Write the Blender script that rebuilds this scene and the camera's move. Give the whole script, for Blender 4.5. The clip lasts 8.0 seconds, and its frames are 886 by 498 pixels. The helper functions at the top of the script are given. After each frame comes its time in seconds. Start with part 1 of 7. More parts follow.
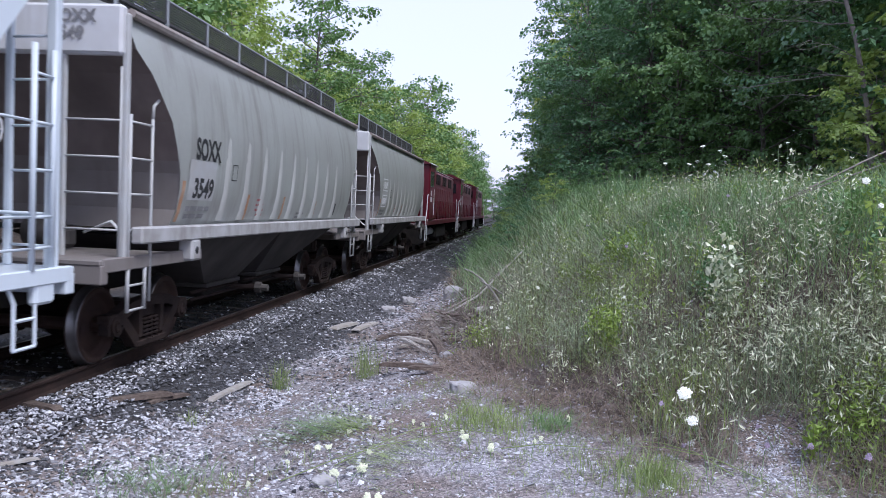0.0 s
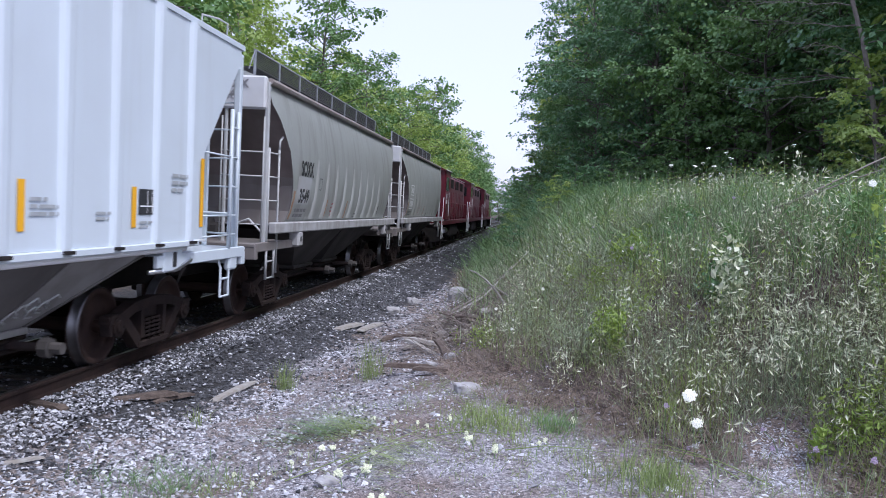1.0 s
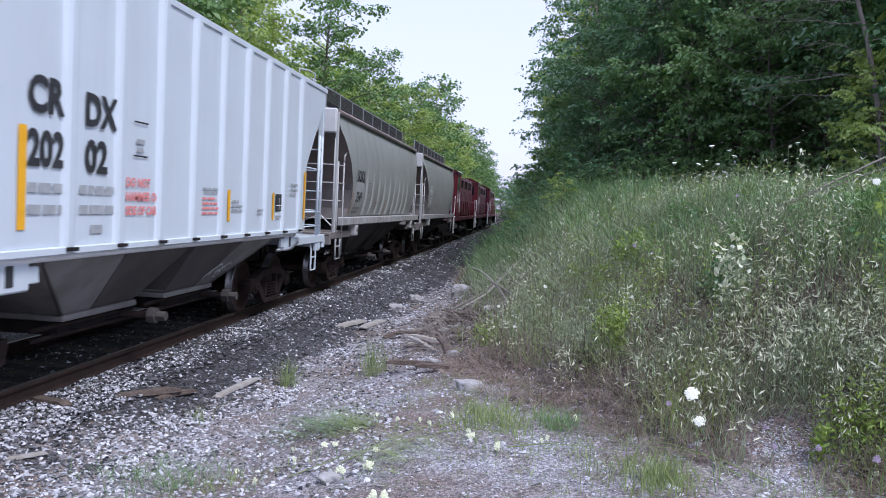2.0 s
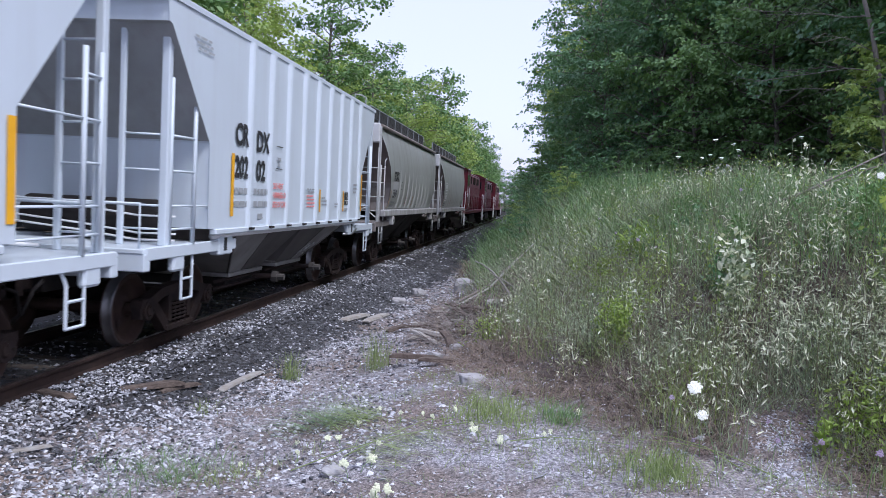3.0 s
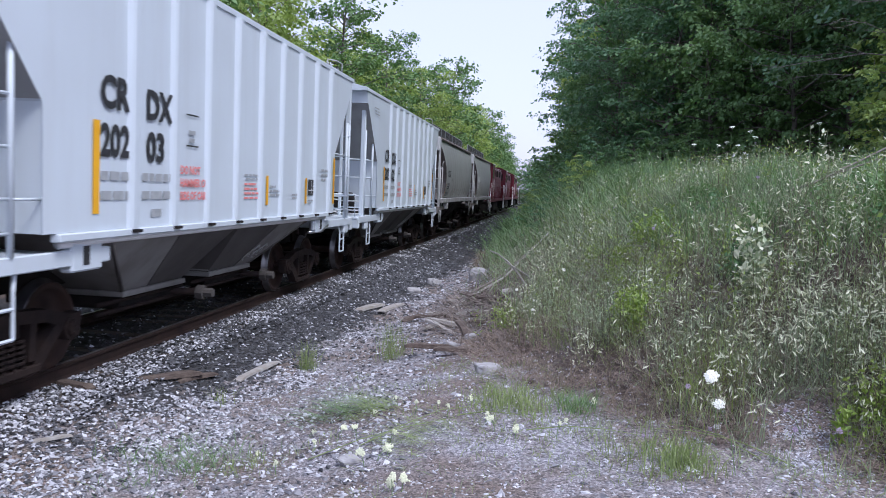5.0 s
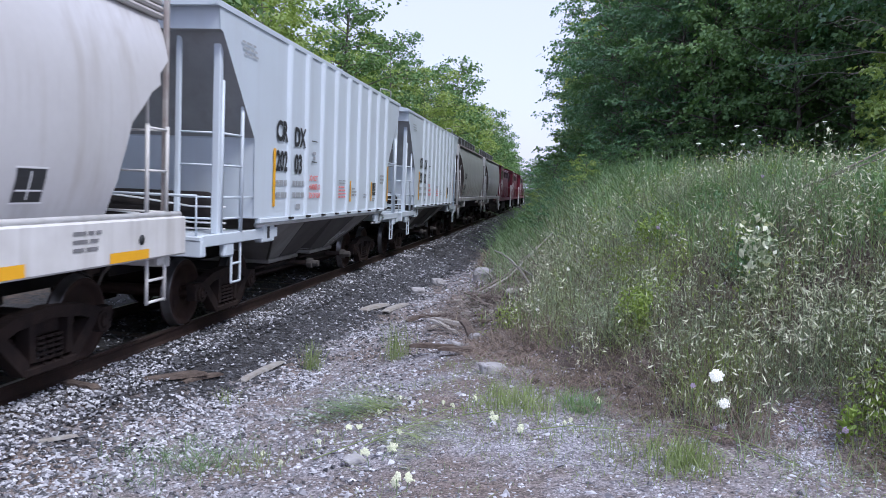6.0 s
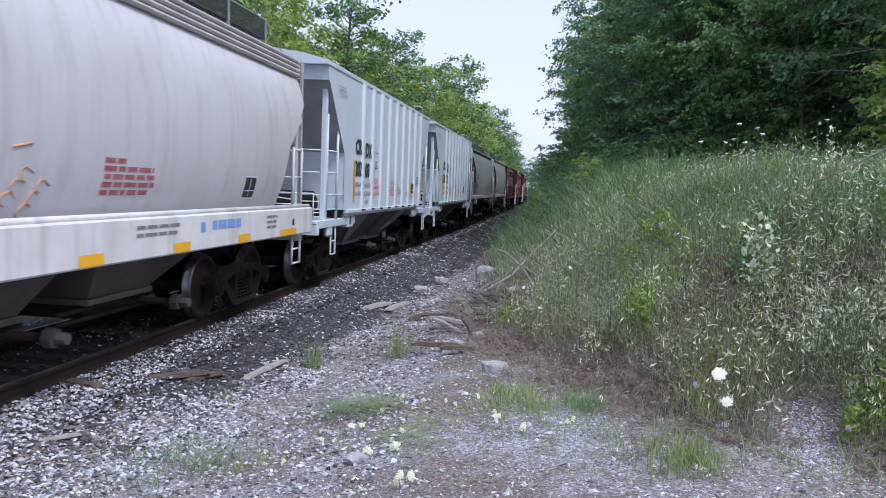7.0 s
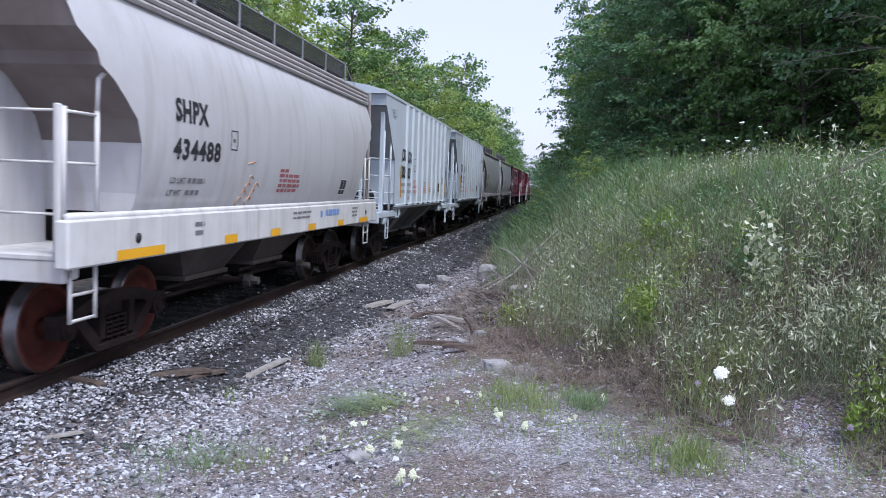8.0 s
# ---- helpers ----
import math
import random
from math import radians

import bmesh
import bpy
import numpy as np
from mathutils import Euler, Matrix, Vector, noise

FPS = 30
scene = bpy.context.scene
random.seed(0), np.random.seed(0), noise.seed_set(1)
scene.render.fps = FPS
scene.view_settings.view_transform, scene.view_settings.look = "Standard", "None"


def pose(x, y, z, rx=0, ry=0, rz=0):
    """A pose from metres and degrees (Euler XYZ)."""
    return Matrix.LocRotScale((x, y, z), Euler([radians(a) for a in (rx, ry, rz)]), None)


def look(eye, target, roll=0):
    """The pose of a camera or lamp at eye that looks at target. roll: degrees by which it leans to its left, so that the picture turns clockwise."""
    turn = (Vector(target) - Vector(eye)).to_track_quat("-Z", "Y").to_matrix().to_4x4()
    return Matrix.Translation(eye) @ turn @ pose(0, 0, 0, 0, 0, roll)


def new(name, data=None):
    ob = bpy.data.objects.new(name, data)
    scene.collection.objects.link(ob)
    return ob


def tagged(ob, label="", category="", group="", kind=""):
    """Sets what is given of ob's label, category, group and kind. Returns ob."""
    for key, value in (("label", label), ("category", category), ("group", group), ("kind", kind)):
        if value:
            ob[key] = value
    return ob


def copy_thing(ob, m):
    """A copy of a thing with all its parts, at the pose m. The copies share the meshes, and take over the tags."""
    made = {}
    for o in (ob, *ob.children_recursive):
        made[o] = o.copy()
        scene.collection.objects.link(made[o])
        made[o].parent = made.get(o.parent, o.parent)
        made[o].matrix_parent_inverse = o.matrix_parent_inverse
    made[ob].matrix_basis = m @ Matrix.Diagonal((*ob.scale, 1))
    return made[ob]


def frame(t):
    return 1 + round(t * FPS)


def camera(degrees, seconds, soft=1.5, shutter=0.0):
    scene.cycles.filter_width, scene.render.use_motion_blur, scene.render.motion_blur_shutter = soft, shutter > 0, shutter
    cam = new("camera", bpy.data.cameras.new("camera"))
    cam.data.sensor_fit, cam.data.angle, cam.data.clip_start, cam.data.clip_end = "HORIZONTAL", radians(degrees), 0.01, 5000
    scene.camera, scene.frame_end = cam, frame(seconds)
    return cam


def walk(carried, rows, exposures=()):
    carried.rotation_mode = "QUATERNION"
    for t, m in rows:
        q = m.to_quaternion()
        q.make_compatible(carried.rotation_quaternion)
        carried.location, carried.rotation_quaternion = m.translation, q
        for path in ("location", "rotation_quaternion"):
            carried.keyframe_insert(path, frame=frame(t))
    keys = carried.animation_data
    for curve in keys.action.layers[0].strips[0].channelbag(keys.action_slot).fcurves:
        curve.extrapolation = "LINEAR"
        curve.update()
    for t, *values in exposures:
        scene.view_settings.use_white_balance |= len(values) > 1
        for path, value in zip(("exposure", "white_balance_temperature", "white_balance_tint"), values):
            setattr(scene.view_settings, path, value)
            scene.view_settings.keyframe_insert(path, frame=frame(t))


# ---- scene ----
# World: the track runs along +y with its centre on x = 0 and the rail head at z = 0.
cam = camera(57.82, 8.0, soft=0.6, shutter=0.3)
WALK = [
    (0, pose(5.80, 0, 2.01, 87.122, -2.471, 5.836)),
    (0.5, pose(5.80, 0, 2.01, 87.171, -2.601, 6.058)),
    (1, pose(5.80, 0, 2.01, 87.183, -2.691, 6.201)),
    (1.5, pose(5.80, 0, 2.01, 87.117, -2.758, 6.302)),
    (3, pose(5.80, 0, 2.01, 86.526, -2.852, 6.631)),
    (3.5, pose(5.80, 0, 2.01, 86.25, -2.658, 6.865)),
    (4, pose(5.80, 0, 2.01, 85.984, -2.579, 7.132)),
    (4.5, pose(5.80, 0, 2.01, 85.801, -2.539, 7.422)),
    (6, pose(5.80, 0, 2.01, 85.718, -2.318, 7.958)),
    (6.5, pose(5.80, 0, 2.01, 85.679, -2.275, 8.04)),
    (7, pose(5.80, 0, 2.01, 85.604, -2.237, 8.118)),
    (7.5, pose(5.80, 0, 2.01, 85.528, -2.232, 8.191)),
    (8, pose(5.80, 0, 2.01, 85.49, -2.274, 8.266)),
]
EXPOSURE = 1.05
walk(cam, WALK, exposures=[(0, EXPOSURE + 0.14, 5840, 11), (1.5, EXPOSURE + 0.09, 5840, 11), (4, EXPOSURE + 0.03, 5840, 11), (8, EXPOSURE, 5840, 9)])

# ---------------------------------------------------------------- light
SUN_EL, SUN_AZ = 56.0, 128.0       # degrees; azimuth clockwise from +y
world = bpy.data.worlds.new("sky")
scene.world = world
world.use_nodes = True
wn, wl = world.node_tree.nodes, world.node_tree.links
wn.clear()
sky = wn.new("ShaderNodeTexSky")
sky.sky_type = "NISHITA"
sky.sun_disc = False
sky.sun_elevation, sky.sun_rotation = radians(SUN_EL), radians(SUN_AZ)
sky.air_density, sky.dust_density, sky.ozone_density = 1.0, 2.5, 1.0
veil = wn.new("ShaderNodeMixRGB")                   # thin high cloud over the whole sky
veil.inputs["Fac"].default_value = 0.72
veil.inputs["Color2"].default_value = (4.92, 4.78, 6.15, 1)
bg = wn.new("ShaderNodeBackground")
bg.inputs["Strength"].default_value = 0.10
wo = wn.new("ShaderNodeOutputWorld")
wl.new(sky.outputs["Color"], veil.inputs["Color1"])
wl.new(veil.outputs["Color"], bg.inputs["Color"])
wl.new(bg.outputs["Background"], wo.inputs["Surface"])
sun_data = bpy.data.lights.new("sun", "SUN")
sun_data.energy, sun_data.angle, sun_data.color = 1.35, radians(18), (1.0, 0.95, 0.89)
sun = new("sun", sun_data)
_a, _e = radians(SUN_AZ), radians(SUN_EL)
sun.matrix_world = look((0, 0, 40), (0 - math.sin(_a) * math.cos(_e), 0 - math.cos(_a) * math.cos(_e), 40 - math.sin(_e)))

# ---------------------------------------------------------------- materials
def mat(name, col, rough=0.7, metal=0.0, col2=None, scale=3.0, amount=0.5, detail=6.0, bump=0.0, bump_scale=40.0,
        rand=0.0, island=0.0, streak=None, trans=0.0, spec=0.5, fine=0.0):
    """Principled material: two scales of noise between col and col2, optional vertical dirt streaks, random tint per object or island."""
    m = bpy.data.materials.new(name)
    m.use_nodes = True
    n, l = m.node_tree.nodes, m.node_tree.links
    b = n["Principled BSDF"]
    b.inputs["Roughness"].default_value = rough
    b.inputs["Metallic"].default_value = metal
    b.inputs["Specular IOR Level"].default_value = spec
    tc = n.new("ShaderNodeTexCoord")
    out = None
    rgb = n.new("ShaderNodeRGB")
    rgb.outputs[0].default_value = (*col, 1)
    out = rgb.outputs[0]

    def mix(fac, a, bcol, mode="MIX"):
        x = n.new("ShaderNodeMixRGB")
        x.blend_type = mode
        if isinstance(fac, float):
            x.inputs["Fac"].default_value = fac
        else:
            l.new(fac, x.inputs["Fac"])
        l.new(a, x.inputs["Color1"])
        if isinstance(bcol, tuple):
            x.inputs["Color2"].default_value = (*bcol, 1)
        else:
            l.new(bcol, x.inputs["Color2"])
        return x.outputs["Color"]

    def ramp(src, lo, hi, top=1.0):
        r = n.new("ShaderNodeMapRange")
        r.inputs["From Min"].default_value, r.inputs["From Max"].default_value = lo, hi
        r.inputs["To Max"].default_value = top
        l.new(src, r.inputs["Value"])
        return r.outputs["Result"]

    def tex(sc, det, stretch=None):
        t = n.new("ShaderNodeTexNoise")
        t.inputs["Scale"].default_value, t.inputs["Detail"].default_value = sc, det
        if stretch:
            mp = n.new("ShaderNodeMapping")
            mp.inputs["Scale"].default_value = stretch
            l.new(tc.outputs["Object"], mp.inputs["Vector"])
            l.new(mp.outputs["Vector"], t.inputs["Vector"])
        else:
            l.new(tc.outputs["Object"], t.inputs["Vector"])
        return t.outputs["Fac"]

    if col2:
        out = mix(ramp(tex(scale, detail), 0.5 - 0.22 / max(amount, 0.05) * 0.5, 0.5 + 0.22 / max(amount, 0.05) * 0.5, min(1.0, amount * 1.6)), out, col2)
    if fine:
        out = mix(ramp(tex(scale * 14, 4.0), 0.35, 0.65, fine), out, tuple(c * 0.45 for c in col))
    if streak:
        scol, sam = streak
        out = mix(ramp(tex(1.0, 5.0, (5.0, 5.0, 0.35)), 0.50, 0.72, sam), out, scol)
    if rand:
        oi = n.new("ShaderNodeObjectInfo")
        out = mix(ramp(oi.outputs["Random"], 0.0, 1.0, rand), out, tuple(min(1, c * 1.7) for c in (col2 or col)))
    if island:
        ge = n.new("ShaderNodeNewGeometry")
        out = mix(ramp(ge.outputs["Random Per Island"], 0.0, 1.0, island), out, col2 or tuple(c * 0.5 for c in col))
    l.new(out, b.inputs["Base Color"])
    if trans:
        tr = n.new("ShaderNodeBsdfTranslucent")
        l.new(mix(1.0, out, (1.0, 1.0, 0.55), "MULTIPLY"), tr.inputs["Color"])
        ms = n.new("ShaderNodeMixShader")
        ms.inputs["Fac"].default_value = trans
        l.new(b.outputs["BSDF"], ms.inputs[1])
        l.new(tr.outputs["BSDF"], ms.inputs[2])
        l.new(ms.outputs["Shader"], n["Material Output"].inputs["Surface"])
    if bump:
        bp = n.new("ShaderNodeBump")
        bp.inputs["Strength"].default_value = bump
        bp.inputs["Distance"].default_value = 0.02
        l.new(tex(bump_scale, 5.0), bp.inputs["Height"])
        l.new(bp.outputs["Normal"], b.inputs["Normal"])
    return m


M_WHITE = mat("white_car_paint", (0.60, 0.67, 0.745), 0.40, col2=(0.52, 0.57, 0.62), scale=1.2, amount=0.35, streak=((0.43, 0.45, 0.47), 0.16))
M_GREY = mat("grey_car_paint", (0.335, 0.355, 0.345), 0.32, col2=(0.28, 0.285, 0.275), scale=0.9, amount=0.5, streak=((0.15, 0.138, 0.125), 0.55), fine=0.08)
M_GREY2 = mat("pale_grey_car_paint", (0.60, 0.60, 0.62), 0.28, col2=(0.50, 0.49, 0.49), scale=0.8, amount=0.45, streak=((0.33, 0.30, 0.27), 0.38), fine=0.06)
# shade of the overhanging end slopes is put into this dark streaked paint
M_SHADE = mat("end_slope_shade_paint", (0.20, 0.165, 0.155), 0.65, col2=(0.10, 0.08, 0.075), scale=1.4, amount=0.6, streak=((0.12, 0.10, 0.09), 0.5))
# bay sides lean inward and face down; that shade is in this dark paint
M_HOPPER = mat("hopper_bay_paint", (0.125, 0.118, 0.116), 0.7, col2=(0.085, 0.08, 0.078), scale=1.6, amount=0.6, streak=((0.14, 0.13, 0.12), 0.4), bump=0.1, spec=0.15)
# paler twin for the outer slope, coloured as the better lit face
M_SLOPE = mat("lit_slope_paint", (0.27, 0.265, 0.26), 0.65, col2=(0.17, 0.16, 0.155), scale=1.6, amount=0.6, streak=((0.12, 0.11, 0.10), 0.4), bump=0.1)
M_CAPSTAN = mat("dusty_capstan", (0.075, 0.068, 0.066), 0.85, col2=(0.04, 0.036, 0.034), scale=8.0, amount=0.5, bump=0.2)
M_TRUCK = mat("grimy_cast_steel", (0.018, 0.014, 0.015), 0.8, metal=0.1, col2=(0.036, 0.025, 0.022), scale=5.0, amount=0.6, bump=0.25, spec=0.15)
M_DARK = mat("dark_underframe", (0.016, 0.015, 0.016), 0.8, col2=(0.035, 0.03, 0.028), scale=4.0, amount=0.5, bump=0.15, spec=0.15)
M_TREAD = mat("polished_wheel_tread", (0.20, 0.20, 0.21), 0.38, metal=0.9, col2=(0.07, 0.065, 0.065), scale=6.0, amount=0.5)
M_WHEEL = mat("rusty_wheel", (0.035, 0.024, 0.023), 0.7, metal=0.1, col2=(0.062, 0.038, 0.030), scale=6.0, amount=0.5, bump=0.15, spec=0.15)
M_RUSTWHEEL = mat("red_rust_wheel", (0.115, 0.032, 0.024), 0.75, metal=0.1, col2=(0.055, 0.024, 0.02), scale=5.0, amount=0.5, bump=0.15, spec=0.15)
M_RAIL = mat("rusty_rail_side", (0.050, 0.032, 0.028), 0.8, metal=0.1, col2=(0.032, 0.024, 0.022), scale=7.0, amount=0.6, bump=0.2, spec=0.15)
M_RAILTOP = mat("rail_head", (0.22, 0.19, 0.18), 0.35, metal=0.85, col2=(0.12, 0.09, 0.08), scale=5.0, amount=0.4)
M_TIE = mat("creosoted_tie", (0.060, 0.045, 0.038), 0.9, col2=(0.10, 0.085, 0.075), scale=6.0, amount=0.6, bump=0.5, rand=0.25)
M_RED = mat("red_engine_paint", (0.125, 0.006, 0.020), 0.45, col2=(0.065, 0.006, 0.011), scale=1.2, amount=0.5, streak=((0.04, 0.012, 0.012), 0.4))
M_GLASS = mat("cab_glass", (0.015, 0.018, 0.022), 0.08, spec=0.8)
M_YELLOW = mat("yellow_reflector", (0.86, 0.45, 0.02), 0.45, col2=(0.70, 0.33, 0.02), scale=6.0, amount=0.3)
M_INK = mat("black_lettering", (0.022, 0.024, 0.028), 0.6, col2=(0.05, 0.05, 0.055), scale=8.0, amount=0.3)
M_FADE = mat("faded_grey_lettering", (0.30, 0.32, 0.34), 0.6, col2=(0.42, 0.44, 0.46), scale=12.0, amount=0.5)
M_REDINK = mat("red_lettering", (0.72, 0.20, 0.20), 0.6, col2=(0.78, 0.34, 0.32), scale=14.0, amount=0.5)
M_MAROON = mat("maroon_lettering", (0.30, 0.06, 0.07), 0.6, col2=(0.42, 0.22, 0.22), scale=14.0, amount=0.5)
M_BLUEINK = mat("blue_lettering", (0.14, 0.28, 0.62), 0.6, col2=(0.35, 0.45, 0.65), scale=14.0, amount=0.4)
M_PALE = mat("white_lettering", (0.80, 0.81, 0.83), 0.5, col2=(0.68, 0.69, 0.70), scale=9.0, amount=0.3)
M_GRAF = mat("orange_spray_paint", (0.62, 0.26, 0.09), 0.6, col2=(0.52, 0.36, 0.26), scale=9.0, amount=0.6)
M_RUSTSTREAK = mat("rust_streak", (0.36, 0.18, 0.09), 0.7, col2=(0.42, 0.30, 0.22), scale=7.0, amount=0.6)
M_MESH = mat("dark_walkway_grating", (0.055, 0.058, 0.065), 0.6, metal=0.4, col2=(0.09, 0.085, 0.08), scale=9.0, amount=0.5)
M_CHROME = mat("brake_hose_fitting", (0.55, 0.56, 0.58), 0.3, metal=0.9, col2=(0.35, 0.35, 0.36), scale=9.0, amount=0.4)



def ground_material():
    """Trodden dirt and grit, turning to dark ballast bed and to brown soil by the masks of the ground sheet."""
    m = bpy.data.materials.new("dirt_and_fine_gravel")
    m.use_nodes = True
    n, l = m.node_tree.nodes, m.node_tree.links
    b = n["Principled BSDF"]
    b.inputs["Roughness"].default_value = 0.95
    tc = n.new("ShaderNodeTexCoord")

    def noise_tex(sc, det):
        t = n.new("ShaderNodeTexNoise")
        t.inputs["Scale"].default_value, t.inputs["Detail"].default_value = sc, det
        l.new(tc.outputs["Object"], t.inputs["Vector"])
        return t.outputs["Fac"]

    def grit(sc):
        t = n.new("ShaderNodeTexVoronoi")
        t.inputs["Scale"].default_value = sc
        l.new(tc.outputs["Object"], t.inputs["Vector"])
        return t

    def rng_map(src, lo, hi, t0=0.0, t1=1.0):
        r = n.new("ShaderNodeMapRange")
        for k, v in (("From Min", lo), ("From Max", hi), ("To Min", t0), ("To Max", t1)):
            r.inputs[k].default_value = v
        l.new(src, r.inputs["Value"])
        return r.outputs["Result"]

    def mix(fac, a, c, mode="MIX"):
        x = n.new("ShaderNodeMixRGB")
        x.blend_type = mode
        l.new(fac, x.inputs["Fac"])
        for slot, v in (("Color1", a), ("Color2", c)):
            if isinstance(v, tuple):
                x.inputs[slot].default_value = (*v, 1)
            else:
                l.new(v, x.inputs[slot])
        return x.outputs["Color"]

    big = mix(rng_map(noise_tex(0.9, 6), 0.38, 0.62), (0.185, 0.150, 0.138), (0.30, 0.295, 0.325))
    big = mix(rng_map(noise_tex(5.0, 6), 0.45, 0.68, 0, 0.75), big, (0.15, 0.125, 0.11))
    for sc, lo, hi in ((48.0, 0.50, 1.45), (110.0, 0.5, 1.5)):
        cell = grit(sc)
        sep = n.new("ShaderNodeSeparateColor")
        l.new(cell.outputs["Color"], sep.inputs["Color"])
        v = rng_map(sep.outputs["Red"], 0, 1, lo, hi)
        x = n.new("ShaderNodeVectorMath")
        x.operation = "SCALE"
        l.new(big, x.inputs[0])
        l.new(v, x.inputs["Scale"])
        big = x.outputs["Vector"]
    soil = mix(rng_map(noise_tex(7.0, 6), 0.35, 0.65), (0.040, 0.030, 0.025), (0.105, 0.078, 0.064))
    bedc = mix(rng_map(noise_tex(9.0, 6), 0.35, 0.65), (0.018, 0.018, 0.020), (0.050, 0.048, 0.052))
    for mask, c in (("ballast", bedc), ("bank", soil)):
        at_ = n.new("ShaderNodeAttribute")
        at_.attribute_name = mask
        add = n.new("ShaderNodeMath")
        add.operation = "ADD"
        l.new(at_.outputs["Fac"], add.inputs[0])
        l.new(rng_map(noise_tex(6.0, 5), 0.3, 0.7, -0.35, 0.35), add.inputs[1])
        big = mix(rng_map(add.outputs["Value"], 0.35, 0.65), big, c)
    l.new(big, b.inputs["Base Color"])
    bp = n.new("ShaderNodeBump")
    bp.inputs["Strength"].default_value, bp.inputs["Distance"].default_value = 0.9, 0.012
    l.new(grit(60.0).outputs["Distance"], bp.inputs["Height"])
    bp.invert = True
    l.new(bp.outputs["Normal"], b.inputs["Normal"])
    return m


M_GROUND = ground_material()
M_STONE = mat("crushed_grey_stone", (0.70, 0.71, 0.78), 0.9, col2=(0.11, 0.11, 0.125), scale=2.0, amount=0.1, island=0.95, bump=0.3, bump_scale=60.0)
M_STONE_D = mat("dark_crushed_stone", (0.020, 0.021, 0.026), 0.65, col2=(0.20, 0.205, 0.225), scale=2.0, amount=0.1, island=0.42, bump=0.3, bump_scale=60.0)
M_ROCK = mat("pale_limestone", (0.40, 0.40, 0.42), 0.9, col2=(0.27, 0.26, 0.26), scale=9.0, amount=0.6, bump=0.5, bump_scale=30.0)
M_WOODGREY = mat("weathered_grey_wood", (0.38, 0.375, 0.37), 0.9, col2=(0.28, 0.25, 0.22), scale=8.0, amount=0.6, bump=0.5)
M_WOODBROWN = mat("rotten_brown_wood", (0.060, 0.045, 0.040), 0.95, col2=(0.16, 0.125, 0.105), scale=14.0, amount=0.5, bump=0.9)
M_BARK = mat("grey_brown_bark", (0.105, 0.088, 0.075), 0.95, col2=(0.17, 0.155, 0.14), scale=5.0, amount=0.6, bump=0.8, bump_scale=18.0)
M_DEAD = mat("dead_grey_branch", (0.24, 0.215, 0.20), 0.95, col2=(0.15, 0.13, 0.12), scale=8.0, amount=0.5)
M_LEAF_D = mat("deep_green_leaves", (0.046, 0.128, 0.076), 0.42, col2=(0.165, 0.31, 0.130), scale=0.45, amount=0.5, island=0.6, trans=0.25)
M_LEAF_M = mat("mid_green_leaves", (0.080, 0.180, 0.074), 0.5, col2=(0.20, 0.33, 0.120), scale=0.4, amount=0.5, island=0.6, trans=0.32)
M_LEAF_L = mat("yellow_green_leaves", (0.23, 0.36, 0.095), 0.5, col2=(0.40, 0.50, 0.19), scale=0.5, amount=0.5, island=0.65, trans=0.48)
M_GRASS = mat("summer_grass", (0.048, 0.108, 0.045), 0.5, col2=(0.25, 0.39, 0.185), scale=0.8, amount=0.4, island=0.95, trans=0.3)
M_GRASS_B = mat("bluish_weed_stems", (0.062, 0.098, 0.056), 0.55, col2=(0.43, 0.52, 0.35), scale=0.8, amount=0.3, island=0.95, trans=0.25)
M_TUFT = mat("yellowish_grass", (0.13, 0.20, 0.065), 0.55, col2=(0.36, 0.44, 0.20), scale=0.8, amount=0.4, island=0.9, trans=0.3)
M_TWIG = mat("grey_dead_twigs", (0.30, 0.27, 0.255), 0.9, col2=(0.12, 0.095, 0.085), scale=3.0, amount=0.4, island=0.8)
M_CREAM = mat("cream_umbel_florets", (0.84, 0.86, 0.68), 0.7, col2=(0.66, 0.72, 0.48), scale=30.0, amount=0.4)
M_STRAW = mat("dry_straw", (0.50, 0.43, 0.35), 0.75, col2=(0.085, 0.062, 0.050), scale=1.5, amount=0.3, island=1.0, trans=0.2)
M_SEED = mat("silvery_seed_pods", (0.62, 0.66, 0.50), 0.6, col2=(0.74, 0.76, 0.66), scale=3.0, amount=0.4, island=0.6, trans=0.25)
M_PETAL = mat("white_umbel_florets", (0.88, 0.89, 0.84), 0.7, col2=(0.74, 0.78, 0.66), scale=30.0, amount=0.4)
M_PURPLE = mat("pale_purple_florets", (0.42, 0.33, 0.52), 0.7, col2=(0.55, 0.48, 0.62), scale=30.0, amount=0.4, trans=0.2)
M_LITTER = mat("dead_stem_litter", (0.10, 0.070, 0.058), 0.9, col2=(0.36, 0.29, 0.25), scale=2.0, amount=0.3, island=0.8)
M_WEEDLEAF = mat("grey_green_weed_leaves", (0.060, 0.112, 0.052), 0.45, col2=(0.50, 0.58, 0.42), scale=1.0, amount=0.3, island=0.95, trans=0.28)
M_FRESH = mat("fresh_green_leaves", (0.15, 0.26, 0.045), 0.5, col2=(0.32, 0.42, 0.10), scale=1.0, amount=0.5, island=0.7, trans=0.35)
M_STEM = mat("dull_weed_stems", (0.085, 0.095, 0.050), 0.75, col2=(0.19, 0.17, 0.115), scale=1.2, amount=0.5, island=0.8)

# ---------------------------------------------------------------- mesh helpers
def part(name, bm, material, parent=None, label="", smooth=False):
    """Link a bmesh as one mesh object under a thing or a part."""
    me = bpy.data.meshes.new(name)
    bm.to_mesh(me)
    bm.free()
    return link_mesh(name, me, material, parent, label, smooth)


